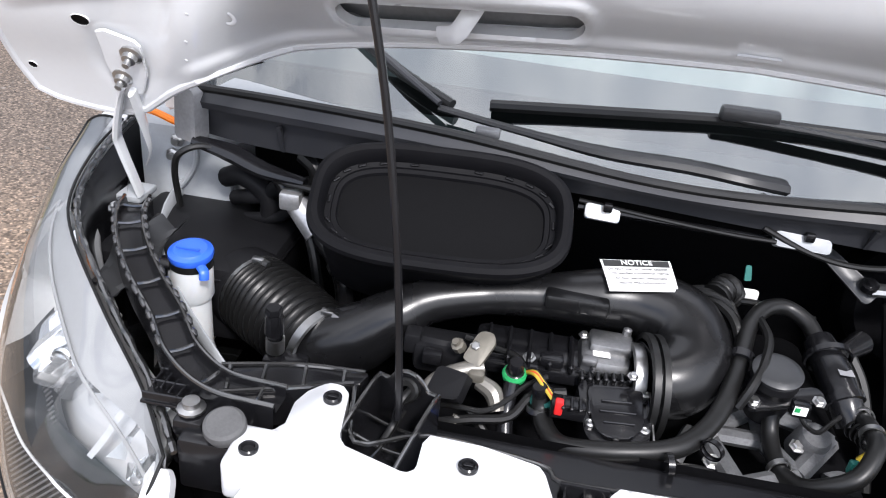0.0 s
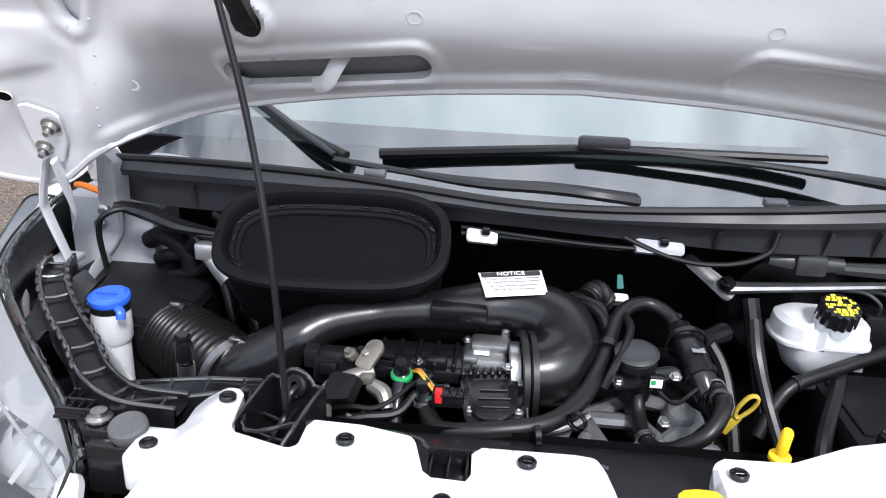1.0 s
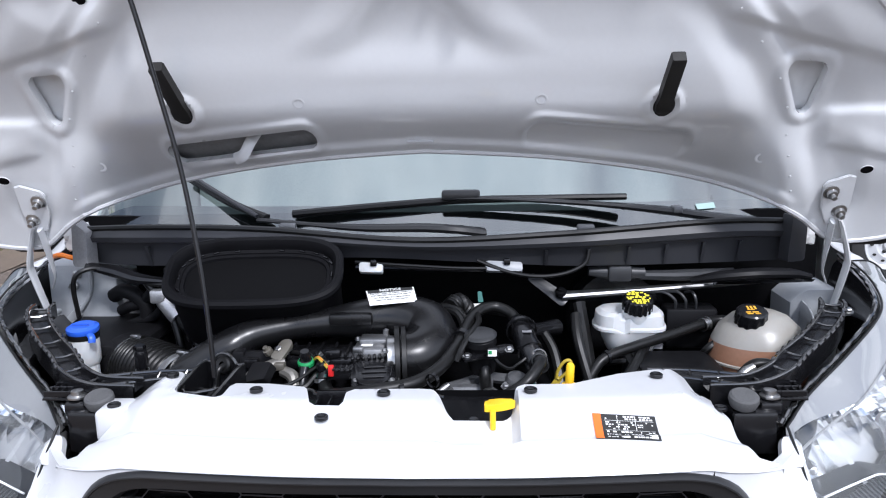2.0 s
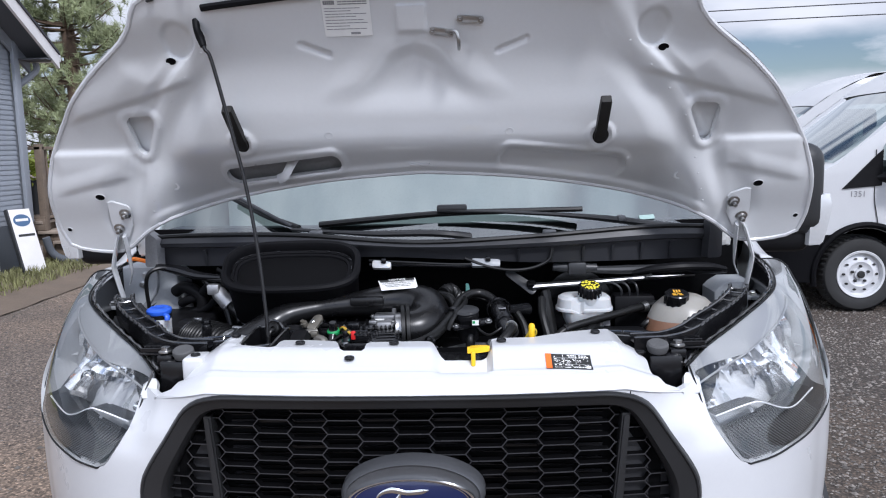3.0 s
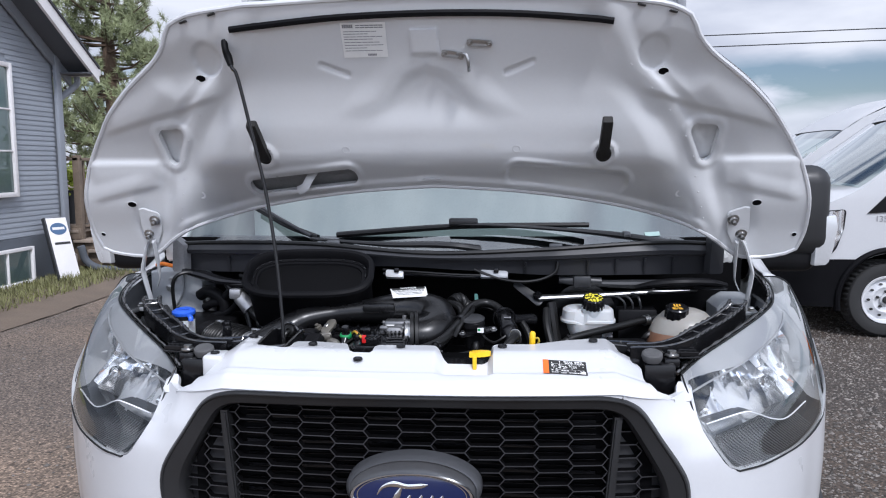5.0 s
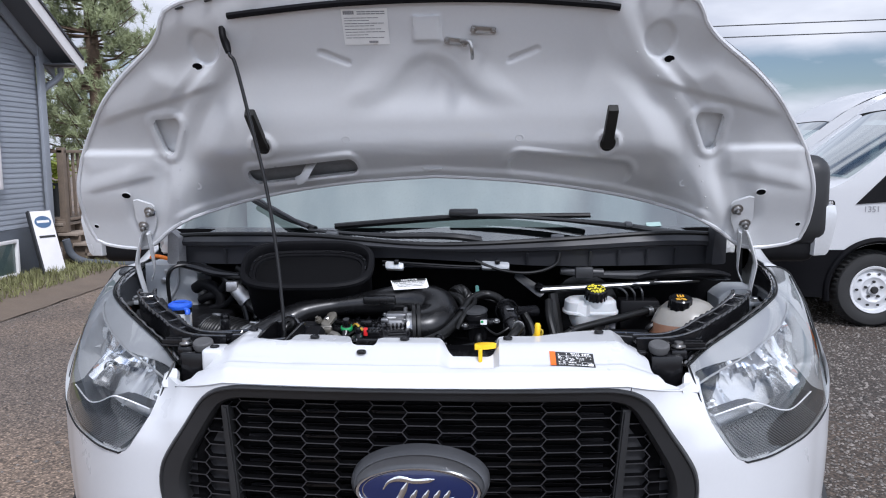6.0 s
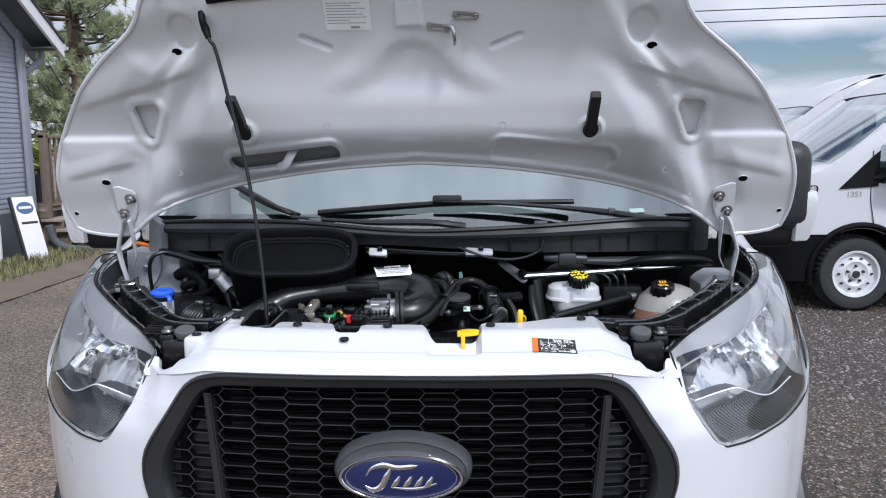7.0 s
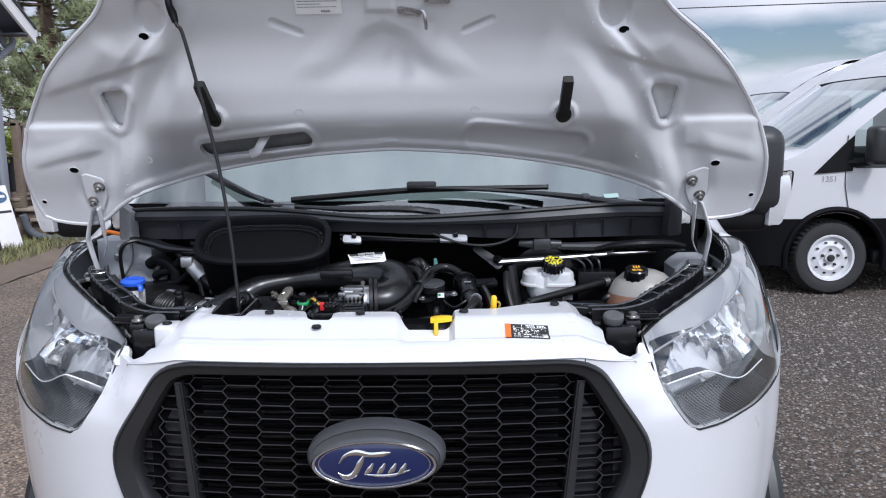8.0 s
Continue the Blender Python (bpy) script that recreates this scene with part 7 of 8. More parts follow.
for x, y, w, h in ((-0.006, 0.010, 0.004, 0.012), (0.001, 0.010, 0.004, 0.012), (0.008, 0.010, 0.004, 0.012), (-0.002, 0.002, 0.014, 0.002), (-0.010, -0.008, 0.010, 0.0035), (0.004, -0.008, 0.012, 0.0035), (-0.008, -0.014, 0.012, 0.003), (0.007, -0.014, 0.010, 0.003)):
    box((x, y, 0.0145), (w, h, 0.0008), 0.0, CM2, b)
part("warning_print", b, mat("orange_yellow_print", (0.80, 0.42, 0.03), 0.5), cap2, "orange-yellow warning print")
part("tank_hose", tube([(0.300, 0.500, 1.08), (0.325, 0.522, 1.125), (0.355, 0.540, 1.150), (0.425, 0.575, 1.163), (0.50, 0.615, 1.172), (0.56, 0.650, 1.180), (0.605, 0.675, 1.184), (0.632, 0.675, 1.184)], 0.0105, 12, 6), RUBBER, van, "black coolant hose with a wire clamp")
part("hose_spring_clamp", lathe([(0.0115, -0.008), (0.0145, -0.008), (0.0145, -0.004), (0.0115, -0.004), (0.0115, 0.004), (0.0145, 0.004), (0.0145, 0.008), (0.0115, 0.008)], axis((0.578, 0.659, 1.181), (0.85, 0.48, 0.08)), 16), STEEL, van, "wire spring clamp")
part("overflow_hose", tube([(0.585, 0.455, 1.135), (0.598, 0.462, 1.150), (0.620, 0.466, 1.160), (0.648, 0.462, 1.155), (0.655, 0.452, 1.125)], [0.010, 0.010, 0.0115, 0.0115, 0.0115], 12, 6), RUBBER, tank)
part("overflow_sleeve", tube([(0.585, 0.450, 1.133), (0.595, 0.457, 1.147), (0.612, 0.461, 1.156)], 0.0105, 12, 4), STEEL, tank, "silver sleeve")
part("corrugated_conduit", tube([(0.680, 0.445, 1.12), (0.684, 0.452, 1.155), (0.700, 0.460, 1.168), (0.725, 0.470, 1.170)], 0.011, 12, 12, wave=lambda i: 1 + 0.09 * math.sin(i * 2.2)), RUBBER, van, "black corrugated conduit")
b = box((0.486, 0.515, 1.048), (0.180, 0.200, 0.18), 0.012)
box((0.486, 0.515, 1.139), (0.15, 0.17, 0.008), 0.004, bm=b)
part("battery_box", b, BLACKM, van, "black plastic battery cover")
part("brake_booster", lathe([(0.0, 0.0), (0.10, 0.0), (0.115, -0.02), (0.115, -0.08)], axis((0.42, 0.80, 1.16), (0, -1, 0.1)), 32), BLACK, van)
part("wiper_link", tube([(0.283, 0.702, 1.233), (0.34, 0.705, 1.236), (0.50, 0.722, 1.243), (0.735, 0.752, 1.254)], [0.015, 0.012, 0.0105, 0.0105], 10, 4, flat=0.7), ROD, van, "silver steel wiper link rod")
b = prism(rounded([(-0.015, -0.014), (0.015, -0.014), (0.010, 0.085), (-0.010, 0.085)], 0.010), 0.005, Matrix.Translation((0.281, 0.703, 1.226)) @ pose(0, 0, 0, 60, 0, 0) @ pose(0, 0, 0, 0, 0, 52), 0.001)
part("link_crank", b, SMOKE, van, "dull steel crank plate")
part("link_nut", lathe([(0.013, 0), (0.013, 0.010), (0.007, 0.011), (0.007, 0.016), (0, 0.016)], axis((0.280, 0.700, 1.236), (0, -0.4, 1)), 14), BLACK, van)
b = tube([(0.34, 0.71, 1.285), (0.40, 0.712, 1.282), (0.46, 0.715, 1.280)], [0.010, 0.016, 0.012], 12, 4)
box((0.405, 0.705, 1.282), (0.05, 0.030, 0.034), 0.006, bm=b)
tube([(0.45, 0.715, 1.275), (0.55, 0.725, 1.272), (0.66, 0.745, 1.275)], [0.010, 0.013, 0.008], 10, 4, b)
part("wiper_motor", b, SMOKE, van, "dark grey wiper motor")
part("drain_tray", sheet(lambda u, v: Vector((0.60 + 0.20 * u, 0.66 + 0.05 * v, 1.272 - 0.012 * math.sin(v * 3.1) + 0.004 * u)), steps(0, 1, 6), steps(0, 1, 6)), BLACK, van)
for x0, x1, y, cm in ((-0.150, -0.100, 0.672, MILKY), (0.118, 0.195, 0.675, GREYP)):
    b = prism(rounded([(x0, -0.010), (x1, -0.012), (x1, 0.008), (x0, 0.012)], 0.005), 0.014, Matrix.Translation((0, y, 1.302)) @ pose(0, 0, 0, 60, 0, 0), 0.002)
    part("white_clip", b, cm, van, "pale plastic cowl clip")
    part("clip_latch", box(((x0 + x1) / 2 + 0.006, y - 0.012, 1.318), (0.014, 0.010, 0.014), 0.003), BLACK, van)
part("cowl_wire", tube([(0.10, 0.668, 1.320), (0.16, 0.660, 1.298), (0.22, 0.655, 1.288), (0.28, 0.658, 1.292), (0.325, 0.664, 1.312), (0.335, 0.668, 1.34)], 0.0045, 8, 6), RUBBER, van, "black wire")
part("cross_pipe", tube([(-0.16, 0.68, 1.305), (0.0, 0.68, 1.300), (0.12, 0.685, 1.296)], 0.006, 8, 4), BLACK, van)
part("battery_cable", tube([(0.36, 0.42, 1.09), (0.375, 0.46, 1.12), (0.41, 0.53, 1.14), (0.44, 0.60, 1.15)], 0.012, 10, 5), RUBBER, van, "black battery cable")
part("harness", tube([(0.30, 0.60, 1.22), (0.30, 0.56, 1.18), (0.315, 0.52, 1.12), (0.33, 0.47, 1.07)], 0.011, 10, 5), RUBBER, van)

# finer fittings of the bay
rng = random.Random(21)


def bolt(p, d, r=0.008, material=None, parent=None):
    """A hexagon-headed bolt on its washer."""
    b = lathe([(0, 0), (r * 1.5, 0), (r * 1.5, r * 0.25), (r, r * 0.3), (r, r * 0.95), (r * 0.8, r * 1.1), (0, r * 1.1)], axis(p, d), 6)
    return part("bolt", b, material or STEEL, parent or van, "zinc-plated bolt")


def cable(pts, r=0.004, material=None, name="cable"):
    return part(name, tube(pts, r, 8, 6), material or RUBBER, van)


def band(p, d, r, w=0.006, material=None, name="hose_clamp"):
    b = lathe([(r, -w / 2), (r + 0.002, -w / 2), (r + 0.002, w / 2), (r, w / 2)], axis(p, d), 22)
    return part(name, b, material or STEEL, van)


# small harness branches over the engine
for pts, r in (([(-0.300, 0.372, 1.150), (-0.275, 0.362, 1.160), (-0.245, 0.366, 1.158), (-0.220, 0.385, 1.165), (-0.200, 0.405, 1.176), (-0.175, 0.420, 1.184)], 0.0035),
               ([(-0.200, 0.420, 1.182), (-0.215, 0.440, 1.190), (-0.240, 0.452, 1.190), (-0.285, 0.458, 1.196)], 0.0045),
               ([(-0.265, 0.380, 1.140), (-0.245, 0.365, 1.130), (-0.225, 0.350, 1.105), (-0.21, 0.34, 1.06)], 0.006),
               ([(-0.060, 0.372, 1.115), (-0.02, 0.380, 1.108), (0.02, 0.385, 1.112), (0.06, 0.39, 1.10)], 0.005),
               ([(0.128, 0.425, 1.192), (0.140, 0.420, 1.178), (0.158, 0.424, 1.168), (0.176, 0.440, 1.172), (0.190, 0.450, 1.180)], 0.003),
               ([(0.060, 0.430, 1.180), (0.072, 0.440, 1.205), (0.088, 0.470, 1.222), (0.102, 0.520, 1.230), (0.098, 0.570, 1.232)], 0.006),
               ([(0.020, 0.600, 1.225), (0.045, 0.585, 1.232), (0.065, 0.560, 1.226), (0.075, 0.530, 1.205)], 0.008),
               ([(0.055, 0.640, 1.210), (0.10, 0.625, 1.222), (0.145, 0.630, 1.215), (0.20, 0.645, 1.200)], 0.005),
               ([(0.228, 0.580, 1.195), (0.25, 0.55, 1.16), (0.26, 0.51, 1.11), (0.265, 0.47, 1.05)], 0.010),
               ([(0.318, 0.690, 1.22), (0.325, 0.660, 1.17), (0.330, 0.62, 1.12), (0.335, 0.58, 1.06)], 0.014),
               ([(-0.455, 0.640, 1.240), (-0.42, 0.640, 1.225), (-0.36, 0.630, 1.215), (-0.30, 0.635, 1.225)], 0.005),
               ([(-0.545, 0.655, 1.210), (-0.525, 0.640, 1.185), (-0.500, 0.625, 1.140), (-0.49, 0.61, 1.08)], 0.008),
               ([(0.36, 0.590, 1.120), (0.40, 0.575, 1.128), (0.445, 0.570, 1.120), (0.47, 0.58, 1.105)], 0.006),
               ([(0.555, 0.600, 1.130), (0.565, 0.590, 1.150), (0.585, 0.600, 1.158), (0.60, 0.62, 1.14)], 0.008),
               ([(-0.16, 0.672, 1.318), (-0.05, 0.662, 1.312), (0.05, 0.660, 1.306), (0.12, 0.662, 1.304)], 0.0035)):
    cable(pts, r, None, "wire_loom" if r > 0.0045 else "wire")
for k, y in enumerate((0.602, 0.610, 0.618)):
    cable([(0.010, y, 1.232), (0.035, y - 0.006, 1.240), (0.060, y - 0.018, 1.236), (0.078, y - 0.040, 1.215)], 0.0045, None, "ribbed_cable")
for p, d, r in (((-0.030, 0.322, 1.165), (1, 0.1, 0.1), 0.0118), ((0.020, 0.352, 1.172), (0.6, 0.8, 0.1), 0.0118), ((0.118, 0.396, 1.126), (0.2, -1, -0.1), 0.0128), ((0.211, 0.410, 1.188), (0.1, 1, 0), 0.0128), ((0.213, 0.450, 1.182), (0, 1, -0.2), 0.0128), ((0.355, 0.540, 1.150), (1, 0.5, 0.2), 0.0108), ((-0.181, 0.384, 1.160), (0, 0.3, 1), 0.0128)):
    band(p, d, r, 0.007, BLACK if r < 0.012 else STEEL, "hose_band")
# ribs of the hose end under the valve, valve ring and print
for k in range(4):
    band(Vector((0.208, 0.440, 1.170)) + Vector((0.002, -0.010, 0.003)) * k, (0.1, -1, 0.2), 0.0125, 0.004, RUBBER, "hose_rib")
part("valve_ring", lathe([(0.0275, -0.004), (0.0305, -0.004), (0.0305, 0.004), (0.0275, 0.004)], axis((0.185, 0.530, 1.209), (0.1, -0.95, -0.3)), 24), BLACK, van)
part("separator_disc", lathe([(0.0, 0.0105), (0.022, 0.0105), (0.026, 0.0095), (0.031, 0.0062), (0.031, 0.0055)], axis((0.105, 0.466, 1.214), (-0.05, -0.20, 1)), 30), SMOKE, van, "grey separator disc")
part("separator_flange", prism(rounded([(-0.050, -0.012), (0.050, -0.012), (0.050, 0.012), (-0.050, 0.012)], 0.010), 0.006, axis((0.118, 0.452, 1.186), (-0.05, -0.3, 1), 25), 0.001), BLACK, van)
bolt((0.158, 0.450, 1.194), (0, -0.3, 1), 0.006)
bolt((0.080, 0.440, 1.186), (0, -0.3, 1), 0.006)
bolt((0.040, 0.398, 1.116), (0, -0.4, 1), 0.008)
bolt((0.070, 0.350, 1.104), (0, -0.4, 1), 0.007)
bolt((0.152, 0.446, 1.124), (0, -0.4, 1), 0.007)
bolt((0.118, 0.372, 1.106), (0, -0.4, 1), 0.006)
bolt((-0.20, 0.452, 1.185), (0, -0.2, 1), 0.006)
bolt((-0.268, 0.428, 1.204), (-0.2, -0.5, 0.8), 0.006)
bolt((-0.255, 0.449, 1.198), (-0.2, -0.5, 0.8), 0.005)
bolt((-0.072, 0.428, 1.200), (0, -0.2, 1), 0.005)
bolt((-0.132, 0.502, 1.200), (0, -0.2, 1), 0.005)
# alloy struts under the separator
for p, q, r in (((0.000, 0.420, 1.088), (0.030, 0.470, 1.100), 0.014), ((-0.045, 0.405, 1.060), (0.005, 0.385, 1.082), 0.016), ((0.190, 0.420, 1.100), (0.225, 0.44, 1.09), 0.012), ((0.12, 0.340, 1.085), (0.17, 0.345, 1.10), 0.012)):
    part("alloy_strut", tube([p, Vector(p).lerp(Vector(q), 0.5) + Vector((0, 0, 0.006)), q], [r, r * 0.8, r], 8, 3, flat=0.6), DULLALU, van, "dull cast alloy strut")
part("steel_tube", tube([(-0.060, 0.418, 1.118), (-0.020, 0.412, 1.112), (0.020, 0.418, 1.122), (0.045, 0.430, 1.135)], 0.0055, 10, 5), STEEL, van, "bright steel tube")
part("green_plug", box((0.196, 0.392, 1.150), (0.012, 0.010, 0.020), 0.003, pose(0, 0, 0)), TEAL, van)
part("yellow_plug", box((0.200, 0.389, 1.142), (0.008, 0.008, 0.014), 0.002), YELLOW, van)
# connectors on the rail
part("rail_connector", box((-0.172, 0.448, 1.190), (0.030, 0.020, 0.016), 0.004), BLACK, van, "black connector")
part("rail_connector", box((-0.322, 0.430, 1.178), (0.026, 0.020, 0.018), 0.004), BLACK, van, "black connector")
# service port: hexagon top and bright collar
part("port_nut", lathe([(0.0, 0.010), (0.010, 0.010), (0.0115, 0.006), (0.0115, 0.0)], axis((-0.530, 0.423, 1.206), (0.05, -0.1, 1)), 6), BLACK, van)
part("port_foot", box((-0.515, 0.430, 1.130), (0.060, 0.030, 0.014), 0.004), BLACK, van)
# seam, brackets and wiring on the air box
part("box_lid_seam", box((-0.735, 0.690, 1.150), (0.276, 0.266, 0.006), 0.002), BLACK, van)
part("box_outlet", lathe([(0.050, -0.03), (0.062, -0.028), (0.066, 0.0), (0.064, 0.012), (0.058, 0.014)], axis((-0.632, 0.602, 1.115), (0.045, -0.035, 0)), 28), BLACKM, van)
for x, y in ((-0.70, 0.565), (-0.80, 0.57)):
    part("lid_clip", box((x, y, 1.150), (0.024, 0.010, 0.030), 0.003), SMOKE, van)
part("filler_bracket", box((-0.742, 0.525, 1.190), (0.075, 0.030, 0.006), 0.002, pose(0, 0, 0)), BLACK, van)
part("grey_felt", sheet(lambda u, v: Vector((-0.80 + 0.07 * u + 0.010 * math.sin(7 * v), 0.44 + 0.16 * v, 1.185 + 0.012 * math.sin(9 * u + 5 * v) + 0.03 * v)), steps(0, 1, 8), steps(0, 1, 10)), SMOKE, van, "crumpled grey felt pad")
bolt((-0.842, 0.600, 1.222), (0, -0.2, 1), 0.008)
bolt((0.842, 0.600, 1.222), (0, -0.2, 1), 0.008)
# tray, pipes and dark walls behind the tank
part("abs_unit", box((0.560, 0.720, 1.160), (0.11, 0.06, 0.09), 0.008), BLACKM, van, "black hydraulic unit")
for k in range(3):
    cable([(0.525 + 0.022 * k, 0.700, 1.200), (0.522 + 0.022 * k, 0.690, 1.225), (0.500 + 0.03 * k, 0.700, 1.240), (0.47 + 0.04 * k, 0.72, 1.235)], 0.0032, SMOKE, "brake_pipe")
part("relay_cover", box((0.780, 0.690, 1.100), (0.060, 0.050, 0.034), 0.006, None), RUSTP, van, "terracotta-brown plastic relay cover")
part("rubber_drain", tube([(0.555, 0.690, 1.268), (0.610, 0.668, 1.282), (0.68, 0.664, 1.288), (0.755, 0.680, 1.284), (0.80, 0.69, 1.275)], [0.012, 0.019, 0.020, 0.018, 0.012], 10, 5, flat=0.6), BLACKM, van)
part("level_print", box((0.470, 0.612, 1.150), (0.020, 0.001, 0.016), 0.0, pose(0, 0, 0)), GREYINK, res)

# flat ribbed tray between the seal channel and the cover's lobe
for sx in (-1, 1):
    q = [(0.545, 0.270), (0.395, 0.330), (0.385, 0.360), (0.47, 0.352), (0.56, 0.328)]
    tr = part("beam_tray", prism(rounded([(sx * x, y) for x, y in (q if sx > 0 else q[::-1])], 0.010), 0.05, Matrix.Translation((0, 0, 1.140)), 0.004), BLACK, van, "black plastic beam tray")
    for (x0, y0), (x1, y1) in (((0.535, 0.282), (0.548, 0.326)), ((0.500, 0.294), (0.508, 0.338)), ((0.455, 0.312), (0.462, 0.346)), ((0.412, 0.328), (0.416, 0.352))):
        part("tray_rib", tube([(sx * x0, y0, 1.191), (sx * x1, y1, 1.191)], 0.0028, 6, 1), BRIGHTBLACK, tr)
    part("tray_rim", tube([(sx * x, y, 1.191) for x, y in ((0.558, 0.324), (0.47, 0.349), (0.392, 0.356))], 0.0032, 8, 4), BRIGHTBLACK, tr)
    part("tray_rim", tube([(sx * x, y, 1.191) for x, y in ((0.548, 0.274), (0.47, 0.304), (0.40, 0.332))], 0.0032, 8, 4), BRIGHTBLACK, tr)
# cover seam strip: black rubber edge behind the cover
part("edge_strip", tube([(-0.395, 0.318, 1.197), (-0.372, 0.232, 1.197), (-0.300, 0.262, 1.196), (-0.18, 0.250, 1.196), (-0.158, 0.236, 1.192), (-0.105, 0.236, 1.192), (0.00, 0.238, 1.196), (0.045, 0.230, 1.190)], 0.0030, 8, 4), BRIGHTBLACK, van, "glossy black edge strip")

# ---- surroundings ----
ground = part("ground", sheet(lambda u, v: Vector((math.copysign(abs(u) ** 2.5, u) * 600, math.copysign(abs(v) ** 2.5, v) * 600, 0.02 * noise.noise(Vector((u * 30, v * 30, 0))) * (1 if abs(u) > 0.12 else 0.2))), steps(-1, 1, 60), steps(-1, 1, 60)), ASPHALT)
tagged(ground, "dusty dark asphalt yard with loose gravel", "ground", kind="structure")


def gravel():
    rng = random.Random(11)
    b = bmesh.new()
    vs, fs = [], []
    base = [(1, 0, 0), (-1, 0, 0), (0, 1, 0), (0, -1, 0), (0, 0, 1), (0, 0, -0.3)]
    tri = [(0, 2, 4), (2, 1, 4), (1, 3, 4), (3, 0, 4), (2, 0, 5), (1, 2, 5), (3, 1, 5), (0, 3, 5)]
    for k in range(70000):
        if k < 64000:
            x, y = 1.0 + abs(rng.gauss(0, 1)) * 2.2, -1.0 + rng.random() ** 0.8 * 10
        else:
            x, y = -1.0 - rng.random() * 5, -1.0 + rng.random() * 9
        r = rng.uniform(0.003, 0.011) * (1.9 if rng.random() < 0.08 else 1)
        a = rng.uniform(0, 6.3)
        n0 = len(vs)
        for px, py, pz in base:
            px, py, pz = px * rng.uniform(0.7, 1.3), py * rng.uniform(0.7, 1.3), pz * rng.uniform(0.4, 0.8)
            vs.append((x + r * (px * math.cos(a) - py * math.sin(a)), y + r * (px * math.sin(a) + py * math.cos(a)), r * pz + 0.002))
        fs += [(n0 + i, n0 + j, n0 + m) for i, j, m in tri]
    me = bpy.data.meshes.new("gravel")
    me.from_pydata(vs, [], fs)
    me.materials.append(STONE)
    tagged(new("gravel", me), "loose grey gravel stones on asphalt", "gravel", kind="stuff")


gravel()


# parked vans
def parked_van(m, text):
    """A white van with black lower cladding, its front towards -x, its left side at y = 0."""
    v = thing("parked_van", (0, 0, 0), "white cargo van with black cladding, parked on the gravel", "van", "parked vans")
    prof = [(0.02, 0.62), (-0.02, 0.75), (0.0, 0.93), (0.08, 1.06), (0.35, 1.20), (0.62, 1.32), (0.74, 1.38), (1.58, 2.02), (1.85, 2.20), (2.25, 2.38), (2.8, 2.47), (5.6, 2.47), (5.7, 2.2), (5.7, 0.55)]
    W = 2.02

    def tuck(x, z):
        t = 0.03 + 0.10 * sstep(1.25, 2.35, z) + 0.12 * sstep(2.25, 2.47, z) ** 2
        return t + 0.22 * sstep(0.55, -0.02, x) ** 2

    def cut(x, z):
        # wheel arch
        return math.hypot(x - 1.02, z - 0.36) < 0.44
    zs = steps(0.30, 2.47, 62)
    xs = steps(-0.02, 5.7, 120)
    side_poly = poly_sdf(prof + [(5.7, 0.30), (0.04, 0.30)])
    arch = lambda x, z: math.hypot(x - 1.02, z - 0.36) - 0.43
    arch2 = lambda x, z: math.hypot(x - 4.75, z - 0.36) - 0.43
    win = poly_sdf(rounded([(1.13, 1.20), (1.14, 1.53), (1.66, 1.93), (1.78, 1.98), (2.40, 1.98), (2.40, 1.20)], 0.04, 3))
    clad = lambda x: 0.66
    for nm, mtl, lo, hi in (("side_panel", VANW, 0.735, 2.6), ("cladding", CLADM, 0.30, 0.735)):
        for far in (0, 1):
            sd = lambda x, z: min(-side_poly(x, z), arch(x, z), arch2(x, z), win(x, z), z - lo, hi - z)
            b = cut_sheet([[(x, z) for z in zs] for x in xs], lambda x, z: Vector((x, (tuck(x, z) - (0.012 if lo < 0.5 else 0)) if not far else W - tuck(x, z), z)), sd, cell=0.045)
            part(nm, b, mtl, v, "white painted side" if mtl is VANW else "matt black lower cladding")
    # skin over the top from nose to rear
    ln = line_at(prof, 6)

    def over(u, w):
        x, z = ln(u)
        a, c = tuck(x, z), W - tuck(x, z)
        crown = 0.03 * (1 - (2 * w - 1) ** 4) * (1 if z > 1.0 else 0)
        return Vector((x - (0.12 * (1 - (2 * w - 1) ** 2) if x < 0.9 else 0) * sstep(0.9, 0.2, x), a + (c - a) * w, z + crown))
    total = steps(0, 1, 90)
    b = sheet(over, total, steps(0, 1, 14))
    g1 = [f for f in b.faces if 0.76 < f.calc_center_median().x < 1.56 and f.calc_center_median().z > 1.37 and 0.14 < f.calc_center_median().y < W - 0.14]
    bmesh.ops.delete(b, geom=g1, context="FACES")
    part("top_skin", b, VANW, v, "white bonnet and roof")

    def screen2(u, w, d=0.0):
        t = 0.74 + 0.84 * u
        z = 1.38 + (2.02 - 1.38) * u
        a, c = tuck(t, z) + 0.03, W - tuck(t, z) - 0.20
        return Vector((t - 0.12 * (1 - (2 * w - 1) ** 2) * (1 - u) * 0.9 + d, a + (c - a) * w, z + 0.025 * (1 - (2 * w - 1) ** 4)))
    part("pillar", tube([screen2(u, 1.04) + Vector((0.0, 0.02, -0.01)) for u in steps(-0.02, 1.02, 8)], [0.10, 0.09], 10, 2, flat=0.35), VANW, v, "white windscreen pillar")
    g = part("windscreen", sheet(screen2, steps(0, 1, 8), steps(0, 1, 12)), VANGLASS, v, "glass windscreen reflecting the sky")
    g.visible_shadow = False
    b = cut_sheet([[(x, z) for z in steps(1.12, 2.04, 23)] for x in steps(1.05, 2.48, 36)], lambda x, z: Vector((x, tuck(x, z) + 0.02, z)), lambda x, z: 0.03 - win(x, z), cell=0.04)
    g = part("side_window", b, PANE, v, "tinted side window")
    g.visible_shadow = False
